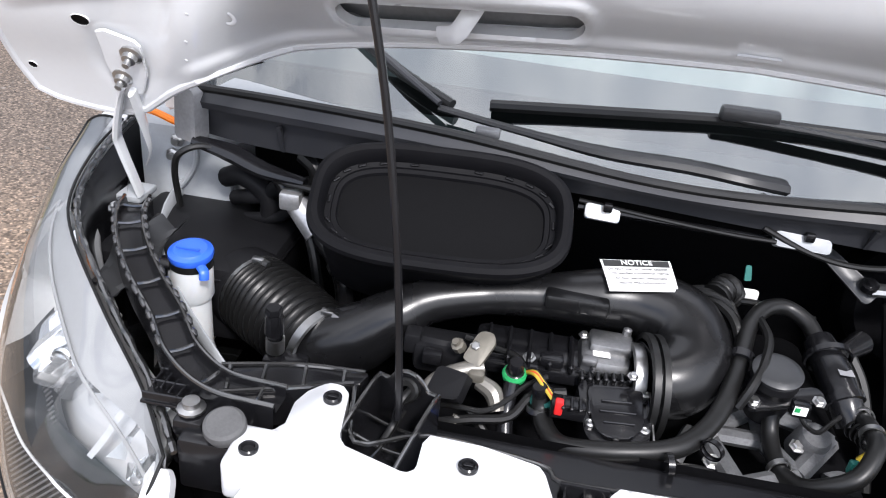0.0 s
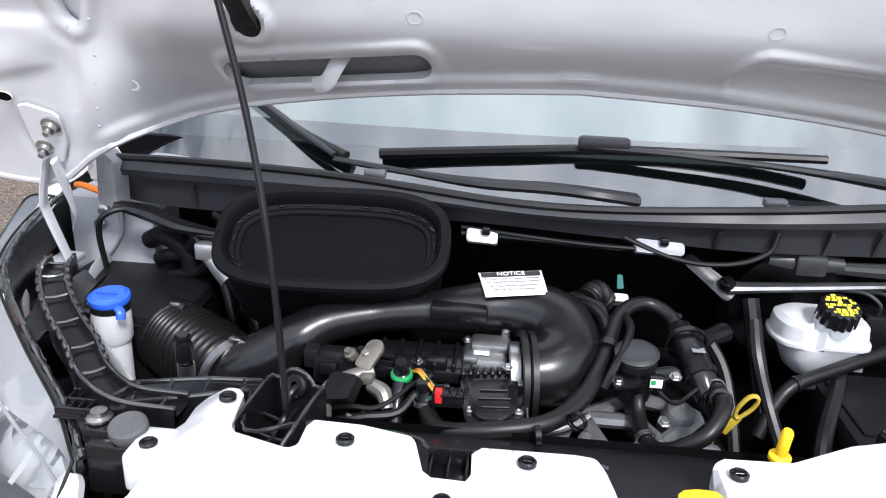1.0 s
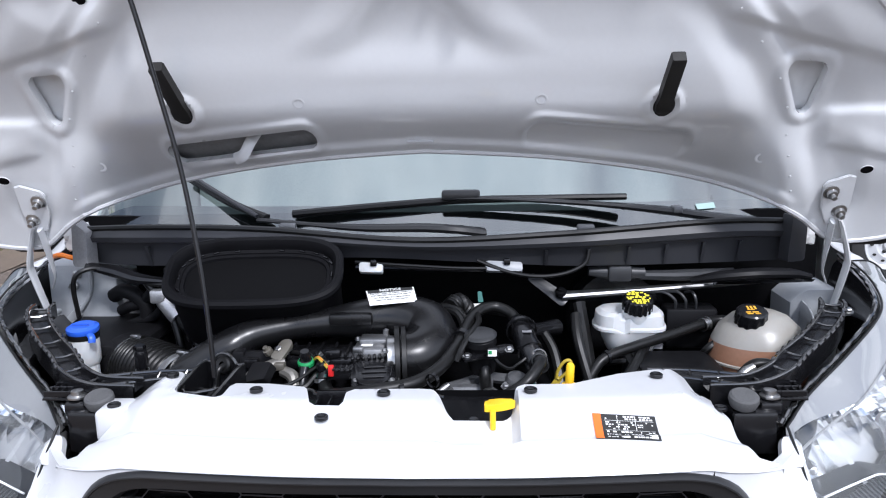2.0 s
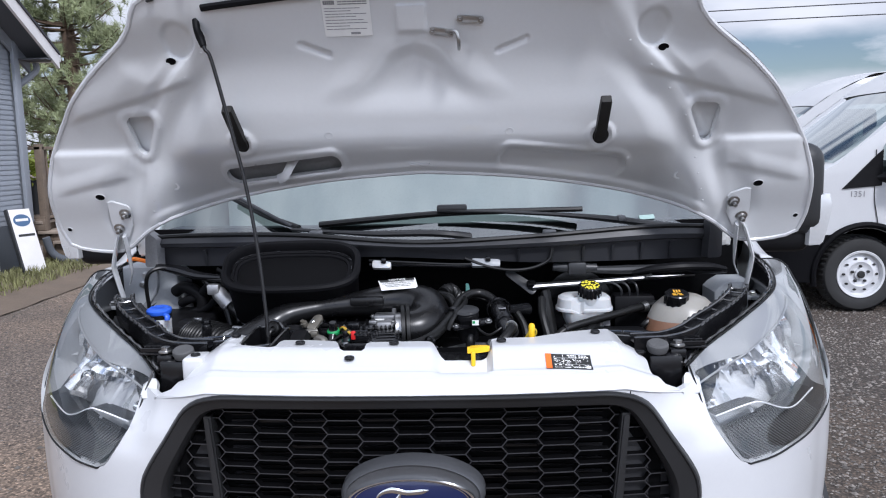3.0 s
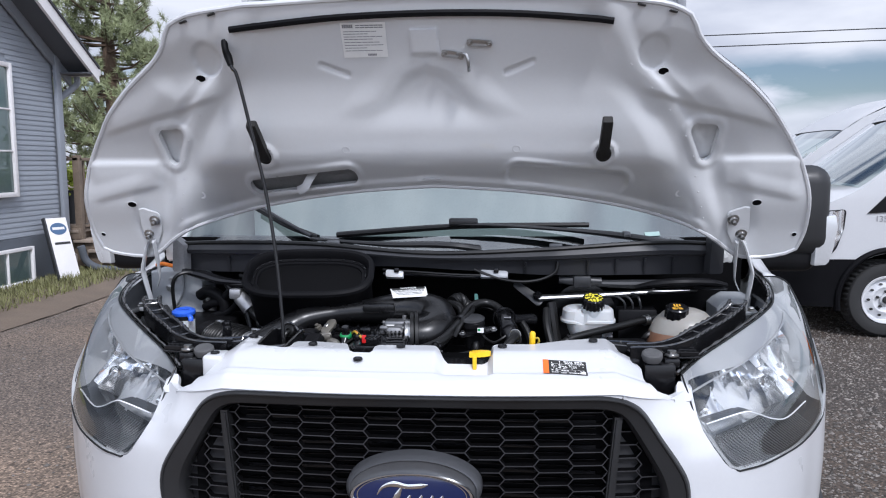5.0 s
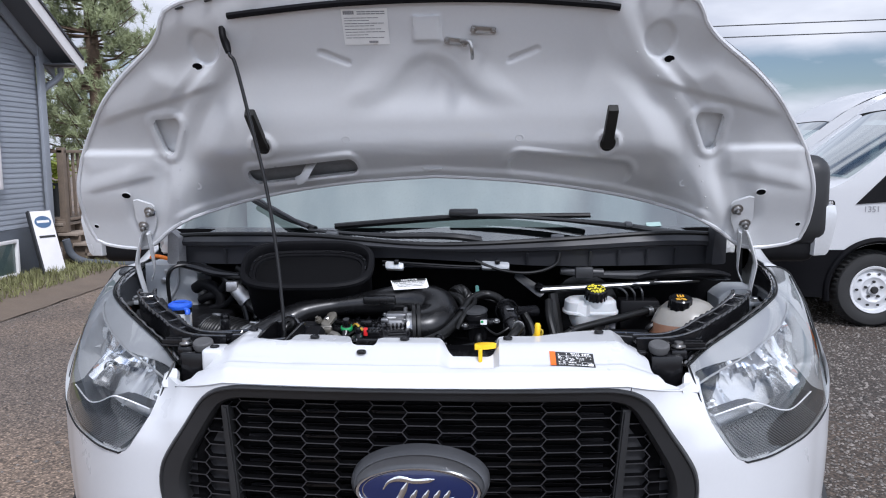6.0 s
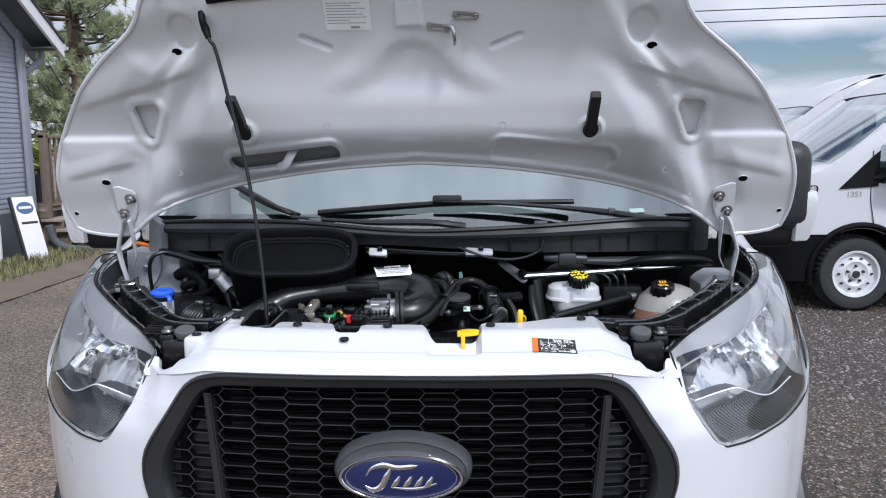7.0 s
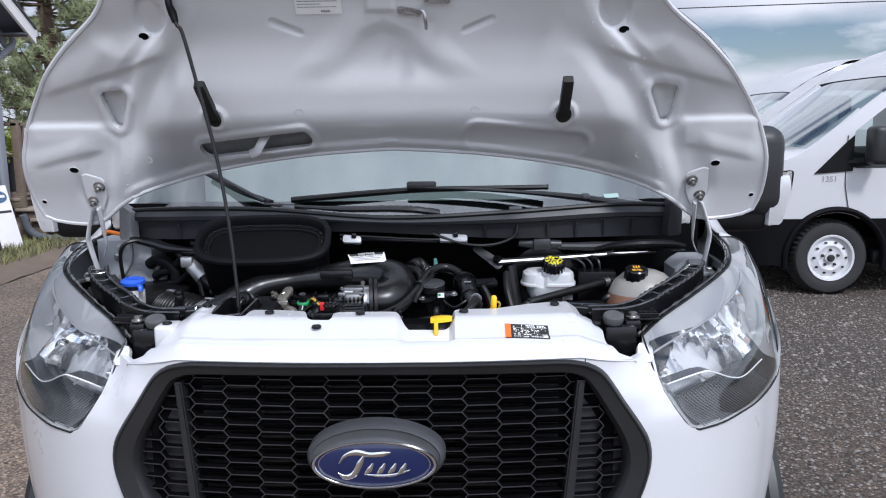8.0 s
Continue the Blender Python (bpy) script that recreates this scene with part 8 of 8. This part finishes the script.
    part("cab_lining", box((1.95, W / 2, 1.1), (1.3, W - 0.25, 0.5), 0.05), CABIN, v)
    part("cab_wall", box((2.62, W / 2, 1.7), (0.04, W - 0.3, 1.3), 0.0), GLOW, v)
    for y in (0.48, 1.5):
        part("seat", box((2.25, y, 1.5), (0.16, 0.5, 0.75), 0.07), GLOW, v, "grey cab seat")
    # black corner at the window's foot, mirror and its lamp
    b = prism([(0.792, 1.152), (1.14, 1.176), (1.14, 1.500), (1.085, 1.452)], 0.014, Matrix(((1, 0, 0, 0), (0, 0, -1, 0.032), (0, 1, 0, 0), (0, 0, 0, 1))))
    part("corner_trim", b, BLACKM, v, "black corner trim")
    mir = part("side_mirror", box((1.28, -0.13, 1.41), (0.17, 0.20, 0.35), 0.05, seg=4), TRIM, v, "charcoal wing mirror")
    part("mirror_foot", tube([(1.25, -0.05, 1.27), (1.18, 0.03, 1.25), (1.10, 0.06, 1.25)], 0.045, 10, 3), BLACKM, mir)
    part("mirror_lamp", box((1.335, -0.225, 1.33), (0.08, 0.03, 0.15), 0.012), REFL, mir, "clear mirror lamp")
    # arch trim, headlamp, door gap
    b = tube([(1.02 + 0.462 * math.cos(a), 0.020, 0.36 + 0.462 * math.sin(a)) for a in steps(math.radians(-12), math.radians(192), 18)], 0.035, 8, 2, flat=0.8)
    part("arch_trim", b, CLADM, v, "black wheel arch trim")
    eye = rounded([(0.02, 0.97), (0.10, 1.08), (0.40, 1.17), (0.60, 1.185), (0.585, 1.02), (0.53, 0.84), (0.46, 0.76), (0.36, 0.82), (0.10, 0.90)], 0.03, 3)
    lit = poly_sdf(eye)
    b = cut_sheet([[(x, z) for z in steps(0.72, 1.22, 26)] for x in steps(0.0, 0.64, 32)], lambda x, z: Vector((x, tuck(x, z) - 0.014 + 0.009 * math.sin(x * 75), z)), lambda x, z: -lit(x, z), cell=0.02)
    lamp2 = part("headlamp", b, REFL, v, "clear headlamp with chrome reflectors")
    part("lamp_seal", tube([(x, tuck(x, z) - 0.010, z) for x, z in eye + eye[:1]], 0.008, 6, 1), BLACKM, lamp2)
    part("lamp_bezel", tube([(0.10, 0.10, 1.18), (0.35, 0.09, 1.18), (0.55, 0.055, 1.22), (0.66, 0.06, 1.30)], 0.018, 8, 4), BLACKM, v)
    part("door_gap", tube([(1.085, 0.034, 1.50), (1.08, 0.026, 1.10), (1.10, 0.022, 0.95), (1.13, 0.022, 0.80)], 0.004, 6, 4), INK, v)
    part("sill", box((2.9, 0.12, 0.36), (3.0, 0.12, 0.14), 0.03), BLACKM, v)
    part("underbody", box((2.9, W / 2, 0.42), (5.4, W - 0.5, 0.22), 0.03), DARK, v)
    part("grille", box((-0.03, W / 2, 0.88), (0.08, 1.1, 0.42), 0.05), BLACK, v)
    if text:
        words(text, 0.075, Matrix(((1, 0, 0, 0.935), (0, 0, -1, 0.026), (0, 1, 0, 1.102), (0, 0, 0, 1))), GREYINK, v, "unit_number")
    wheel(1.02, 0.07, v)
    wheel(4.75, 0.07, v)
    wheel(1.02, W - 0.07, v, face_out=(0, 1, 0))
    wheel(4.75, W - 0.07, v, face_out=(0, 1, 0))
    v.matrix_basis = m
    return v


parked_van(Matrix.Translation((2.66, 5.70, 0)), "1351")
parked_van(Matrix.Translation((3.05, 9.05, 0)), "")


# house
WX, CY = -6.2, 9.28
house = thing("house", (WX - 3, CY - 4, 0), "blue-grey clapboard house with white trim and a dark roof", "house")
part("foundation", box((WX - 4, CY - 5, 0.33), (7.96, 9.96, 0.72), 0.01), FOUND, house, "dark grey painted foundation")
part("wall", box((WX - 4, CY - 5, 2.2), (7.90, 9.90, 3.2), 0.0), SIDING, house)
eave_z, ridge_y = 3.02, CY - 5.0
part("corner_board", box((WX + 0.02, CY - 0.05, 1.95), (0.05, 0.13, 2.5), 0.004), SIDING, house)
board = bmesh.new()
pf = [(0.0, 0.0), (0.014, 0.0), (0.011, 0.030), (0.003, 0.068), (0.0, 0.068)]
a0 = [board.verts.new((x, 0, z)) for x, z in pf]
a1 = [board.verts.new((x, 1, z)) for x, z in pf]
board.faces.new(a0), board.faces.new(a1)
for k in range(len(pf)):
    board.faces.new((a0[k], a0[(k + 1) % len(pf)], a1[(k + 1) % len(pf)], a1[k]))
first = part("siding_board", board, SIDING, house, smooth=False)
first_me = first.data
bpy.data.objects.remove(first)
WIN = [(7.05, 8.10, 1.28, 2.95)]
row, z = 0, 0.70
while z < 5.6:
    lo_y = CY - 8.5
    hi_y = CY - 0.11
    if z > 3.0:
        hi_y = CY - 0.11 - (z - 3.0) / 0.62
    spans = [(lo_y, hi_y)]
    for wy0, wy1, wz0, wz1 in WIN:
        if wz0 - 0.1 < z < wz1 + 0.08:
            spans = [(lo_y, wy0 - 0.07), (wy1 + 0.07, hi_y)]
    for s0, s1 in spans:
        if s1 - s0 > 0.05:
            o = new("siding_board", first_me)
            o.parent = house
            o.matrix_parent_inverse = house.matrix_basis.inverted()
            o.matrix_basis = Matrix.Translation((WX - 0.045, s0, z)) @ Matrix.Diagonal((1, s1 - s0, 1, 1))
    z += 0.068


def sash(name, y0, y1, z0, z1, rows, cols, parent, t=0.06):
    w = part(name, box((WX + 0.0, (y0 + y1) / 2, (z0 + z1) / 2), (0.02, y1 - y0, z1 - z0), 0.0), CURTAIN, parent, "white framed window with pale curtains")
    for c, s in (((y0 - t / 2, (z0 + z1) / 2), (t, z1 - z0 + 2 * t)), ((y1 + t / 2, (z0 + z1) / 2), (t, z1 - z0 + 2 * t)), (((y0 + y1) / 2, z0 - t / 2), (y1 - y0, t)), (((y0 + y1) / 2, z1 + t / 2), (y1 - y0, t))):
        part("window_frame", box((WX + 0.025, c[0], c[1]), (0.06, s[0], s[1]), 0.006), WTRIM, w)
    for k in range(1, cols):
        part("mullion", box((WX + 0.025, y0 + (y1 - y0) * k / cols, (z0 + z1) / 2), (0.04, t * 0.55, z1 - z0), 0.004), WTRIM, w)
    for k in range(1, rows):
        part("glazing_bar", box((WX + 0.025, (y0 + y1) / 2, z0 + (z1 - z0) * k / rows), (0.03, y1 - y0, 0.022), 0.004), WTRIM, w)
    g = part("pane", sheet(lambda u, v: Vector((WX + 0.018, y0 + (y1 - y0) * u, z0 + (z1 - z0) * v)), [0, 1], [0, 1]), PANE, w, "glass pane")
    return w


sash("window", 7.05, 8.10, 1.30, 2.90, 3, 2, house)
sash("basement_window", 7.35, 8.35, 0.12, 0.52, 1, 2, house, 0.045)
# gable overhang: rake boards, soffit, roof
sl = 0.62


def roof_z(y):
    return eave_z + (CY + 0.30 - y) * sl


for nm, mm, x0, x1, dz0, dz1 in (("rake_board", WTRIM, WX + 0.42, WX + 0.46, -0.17, 0.02), ("roof", SHINGLE, WX - 8, WX + 0.48, 0.021, 0.06), ("soffit", SOFFIT, WX - 0.02, WX + 0.42, -0.06, -0.04), ("frieze", SIDING, WX - 0.01, WX + 0.03, -0.22, -0.06)):
    b = bmesh.new()
    pts = []
    for y in (CY + 0.30, CY - 5.0):
        for x, dz in ((x0, dz0), (x1, dz0), (x1, dz1), (x0, dz1)):
            pts.append(b.verts.new((x, y, roof_z(y) + dz)))
    for q in ((0, 1, 2, 3), (4, 5, 6, 7), (0, 1, 5, 4), (1, 2, 6, 5), (2, 3, 7, 6), (3, 0, 4, 7)):
        b.faces.new([pts[i] for i in q])
    part(nm, b, mm, house, {"rake_board": "white rake board", "roof": "dark shingle roof"}.get(nm, ""), smooth=False)
part("eave_soffit", box((WX - 3.8, CY + 0.15, eave_z - 0.06), (8.5, 0.34, 0.02), 0.0), SOFFIT, house)
part("gutter", box((WX - 3.8, CY + 0.33, eave_z - 0.02), (8.5, 0.10, 0.11), 0.02), WTRIM, house, "white gutter")
part("downpipe", tube([(WX + 0.10, CY + 0.32, eave_z - 0.08), (WX + 0.10, CY + 0.30, eave_z - 0.2), (WX - 0.06, CY + 0.10, eave_z - 0.42), (WX - 0.10, CY + 0.06, eave_z - 0.55), (WX - 0.10, CY + 0.06, 0.3)], 0.045, 10, 3), SIDING, house, "grey downpipe")

# steps, deck and its rail
stairs = thing("wooden_steps", (-5.7, 10.2, 0), "weathered brown wooden steps up to a deck", "steps")
for k in range(5):
    part("tread", box((-6.38 + 0.215 * k, 10.2, 0.655 - 0.150 * k), (0.30, 1.16, 0.045), 0.006), TREAD, stairs)
    part("riser", box((-6.36 + 0.215 * k, 10.2, 0.575 - 0.150 * k), (0.03, 1.05, 0.115), 0.004), DECK, stairs)
    for y in (9.70, 10.18, 10.66):
        part("bracket", box((-6.30 + 0.215 * k, y, 0.575 - 0.150 * k), (0.14, 0.045, 0.112), 0.003), DECK, stairs)
for y in (9.75, 10.72):
    b = prism([(-6.50, 0.62), (-6.36, 0.62), (-5.42, -0.02), (-5.70, -0.02), (-6.50, 0.40)], 0.04, Matrix(((1, 0, 0, 0), (0, 0, -1, y), (0, 1, 0, 0), (0, 0, 0, 1))))
    part("stringer", b, DECK, stairs)
deck = thing("deck", (-6.8, 11, 0), "weathered brown timber deck with a railing", "deck")
for k in range(9):
    part("deck_board", box((-7.35, 9.72 + 0.145 * k, 0.72), (2.3, 0.135, 0.04), 0.005), DECK, deck)
part("deck_beam", box((-7.35, 9.66, 0.62), (2.3, 0.05, 0.17), 0.004), DECK, deck)
for x, y in ((-6.24, 9.72), (-6.24, 11.02), (-5.15, 10.75)):
    part("post", box((x, y, 0.95 if x < -6 else 0.48), (0.10, 0.10, 1.7 if x < -6 else 0.98), 0.006), DECK, deck)
part("handrail", tube([(-6.24, 11.0, 1.72), (-5.12, 10.78, 0.95)], 0.05, 6, 1, flat=0.5), DECK, deck)
part("top_rail", box((-7.3, 9.72, 1.74), (2.2, 0.10, 0.045), 0.004), DECK, deck)
part("top_rail", box((-6.24, 10.4, 1.74), (0.10, 1.35, 0.045), 0.004), DECK, deck)
for k in range(8):
    part("baluster", box((-6.24, 9.88 + 0.15 * k, 1.24), (0.035, 0.035, 0.95), 0.003), DECK, deck)
pot = thing("planter", (-6.62, 9.95, 0.74), "tall dark planter with yellow-green leaves", "planter")
part("pot", lathe([(0, 0), (0.11, 0), (0.135, 0.5), (0.14, 0.52), (0.12, 0.52), (0.12, 0.46), (0, 0.46)], Matrix.Translation((-6.60, 10.15, 0.74)), 20), CABIN, pot)


def leaves(name, centres, count, size, material, parent, seed, spread):
    """Many small folded leaves round the centres, in one mesh."""
    rng = random.Random(seed)
    vs, fs = [], []
    for _ in range(count):
        c = Vector(rng.choice(centres)) + Vector((rng.gauss(0, spread), rng.gauss(0, spread), rng.gauss(0, spread)))
        d = Vector((rng.gauss(0, 1), rng.gauss(0, 1), rng.gauss(0.4, 1))).normalized()
        s = d.orthogonal().normalized() * size * rng.uniform(0.15, 0.3)
        l = size * rng.uniform(0.7, 1.4)
        n0 = len(vs)
        vs += [tuple(c), tuple(c + d * l * 0.5 + s), tuple(c + d * l), tuple(c + d * l * 0.5 - s)]
        fs.append((n0, n0 + 1, n0 + 2, n0 + 3))
    me = bpy.data.meshes.new(name)
    me.from_pydata(vs, [], fs)
    me.materials.append(material)
    ob = new(name, me)
    if parent is not None:
        ob.parent = parent
        ob.matrix_parent_inverse = parent.matrix_basis.inverted()
    return ob


leaves("foliage", [(-6.60, 10.15, 1.36), (-6.55, 10.12, 1.44), (-6.66, 10.18, 1.48)], 260, 0.11, PLANTM, pot, 4, 0.09)

# leaning sign board, drain pipe
sign = thing("sign_board", (-5.9, 9.0, 0), "white sign board with a blue oval, leaning on the house", "sign")
SE, SU = Vector((0.5, 0.87, 0)).normalized(), Vector((-0.30, 0.172, 0.93)).normalized()
SN = SE.cross(SU).normalized()
SB = Matrix(((SE.x, SU.x, SN.x, -5.80), (SE.y, SU.y, SN.y, 8.60), (SE.z, SU.z, SN.z, 0.06), (0, 0, 0, 1)))
b = prism([(-0.145, 0), (0.145, 0), (0.145, 0.90), (-0.145, 0.90)], 0.05, SB, 0.003)
part("panel", b, WTRIM, sign, "white panel")
b = bmesh.new()
box((-0.158, 0.45, 0.02), (0.024, 0.92, 0.07), 0.003, SB, b)
part("edge_frame", b, CABIN, sign, "dark edge frame")
part("emblem", prism(oval(0.115, 0.085, 32), 0.004, SB @ Matrix.Translation((0, 0.74, 0.051))), mat("slate_blue_print", (0.06, 0.12, 0.22), 0.5), sign, "slate blue oval")
part("emblem_bar", prism([(-0.085, -0.018), (0.085, -0.018), (0.085, 0.018), (-0.085, 0.018)], 0.003, SB @ Matrix.Translation((0, 0.745, 0.055))), WTRIM, sign)
part("slot_bar", prism([(-0.10, -0.016), (0.12, -0.016), (0.12, 0.016), (-0.10, 0.016)], 0.004, SB @ Matrix.Translation((0, 0.53, 0.051))), INK, sign)
drain = part("drain_hose", tube([(-6.10, 9.45, 0.45), (-6.05, 9.5, 0.22), (-5.85, 9.55, 0.10), (-5.4, 9.6, 0.07), (-5.0, 9.62, 0.06)], 0.055, 12, 16, wave=lambda i: 1 + 0.05 * (i % 2)), FOUND)
tagged(drain, "grey corrugated drain hose beneath the steps", "hose")

# verge: soil strip, kerb, grass
verge = part("verge", sheet(lambda u, v: Vector((-4.75 - 1.6 * u - 0.03 * (v - 0.5) + 0.08 * noise.noise(Vector((v * 7, u * 2, 1))), -2 + 14 * v, 0.012 + 0.06 * sstep(0, 0.5, u) + 0.012 * noise.noise(Vector((u * 6, v * 40, 3))))), steps(0, 1, 14), steps(0, 1, 80)), DIRT)
tagged(verge, "bare brown soil strip along the house", "verge", kind="structure")


def grass():
    rng = random.Random(21)
    vs, fs = [], []
    for _ in range(11000):
        y = rng.uniform(3.5, 10.2)
        x = -5.25 - 0.95 * rng.random() ** 0.8
        if rng.random() < 0.25 * (1 + noise.noise(Vector((x * 3, y * 3, 0)))):
            continue
        h = rng.uniform(0.03, 0.12) * (0.7 + 0.8 * (0.5 + 0.5 * noise.noise(Vector((x * 2, y * 1.5, 5)))))
        a, bd = rng.uniform(0, 6.3), rng.uniform(0.01, 0.08)
        w = rng.uniform(0.004, 0.010)
        n0 = len(vs)
        dx, dy = math.cos(a), math.sin(a)
        vs += [(x - dy * w, y + dx * w, 0.05), (x + dy * w, y - dx * w, 0.05), (x + dx * bd * 0.4 + dy * w * 0.7, y + dy * bd * 0.4 - dx * w * 0.7, 0.05 + h * 0.6), (x + dx * bd * 0.4 - dy * w * 0.7, y + dy * bd * 0.4 + dx * w * 0.7, 0.05 + h * 0.6), (x + dx * bd, y + dy * bd, 0.05 + h)]
        fs += [(n0, n0 + 1, n0 + 2, n0 + 3), (n0 + 3, n0 + 2, n0 + 4)]
    me = bpy.data.meshes.new("grass")
    me.from_pydata(vs, [], fs)
    me.materials.append(GRASSM)
    tagged(new("grass", me), "patchy dry green grass beside the house", "grass", kind="stuff")


grass()


# pine tree behind the house
def pine(x, y, h, seed, label):
    rng = random.Random(seed)
    t = thing("pine_tree", (x, y, 0), label, "tree")
    part("trunk", tube([(x, y, 0), (x + 0.1, y, h * 0.3), (x - 0.05, y + 0.1, h * 0.65), (x, y, h)], [0.26, 0.2, 0.13, 0.03], 12, 5), BARK, t, "brown pine trunk")
    tips = []
    b = bmesh.new()
    for k in range(130):
        f = rng.uniform(0.14, 0.99)
        z0 = h * f
        reach = (1 - f) ** 0.75 * h * 0.36 * rng.uniform(0.6, 1.1) + 0.25
        a = rng.uniform(0, 6.28)
        d = Vector((math.cos(a), math.sin(a), 0))
        pts = [Vector((x, y, z0)), Vector((x, y, z0)) + d * reach * 0.5 + Vector((0, 0, 0.02 * reach)), Vector((x, y, z0)) + d * reach + Vector((0, 0, 0.25 * reach))]
        tube(pts, [0.035, 0.02, 0.008], 5, 2, b)
        for s in range(int(5 + reach * 5)):
            q = pts[0].lerp(pts[2], rng.uniform(0.3, 1.0)) + Vector((rng.gauss(0, 0.16), rng.gauss(0, 0.16), rng.gauss(0.02, 0.12)))
            tips.append(q)
    part("limb", b, BARK, t)
    vs, fs = [], []
    for q in tips:
        ax = Vector((rng.gauss(0, 0.5), rng.gauss(0, 0.5), rng.uniform(0.4, 1))).normalized()
        for _ in range(52):
            d = (Vector((rng.gauss(0, 1), rng.gauss(0, 1), rng.gauss(0, 1))).normalized() + ax * 0.6).normalized()
            o = q + ax * rng.uniform(-0.12, 0.12)
            l = rng.uniform(0.10, 0.20)
            s = d.orthogonal().normalized() * 0.008
            n0 = len(vs)
            vs += [tuple(o - s), tuple(o + s), tuple(o + d * l)]
            fs.append((n0, n0 + 1, n0 + 2))
    me = bpy.data.meshes.new("crown")
    me.from_pydata(vs, [], fs)
    me.materials.append(NEEDLE)
    o = new("crown", me)
    o.parent = t
    o.matrix_parent_inverse = t.matrix_basis.inverted()
    return t


pine(-9.2, 16.5, 7.6, 8, "tall green pine tree behind the house")
pine(9.5, 33.0, 4.2, 9, "distant dark green pine tree")

# overhead wires
for k, (z0, z1) in enumerate(((6.72, 7.32), (6.27, 6.72))):
    w = part("overhead_wire", tube([(-40, 30, z0 - 0.6), (-10, 30, z0 - 0.5), (15, 30, z0), (45, 30, z1)], 0.022, 6, 8), CABIN)
    tagged(w, "thin black overhead power line", "power line", "overhead power lines")
# far tree line and buildings round the yard
b = leaves("far_trees", [(math.cos(a) * 150, math.sin(a) * 150, 1.2 + 0.6 * math.sin(a * 17)) for a in steps(0, 6.283, 180)], 14000, 1.1, NEEDLE, None, 12, 1.0)
tagged(b, "distant dark green line of trees", "trees", kind="stuff")
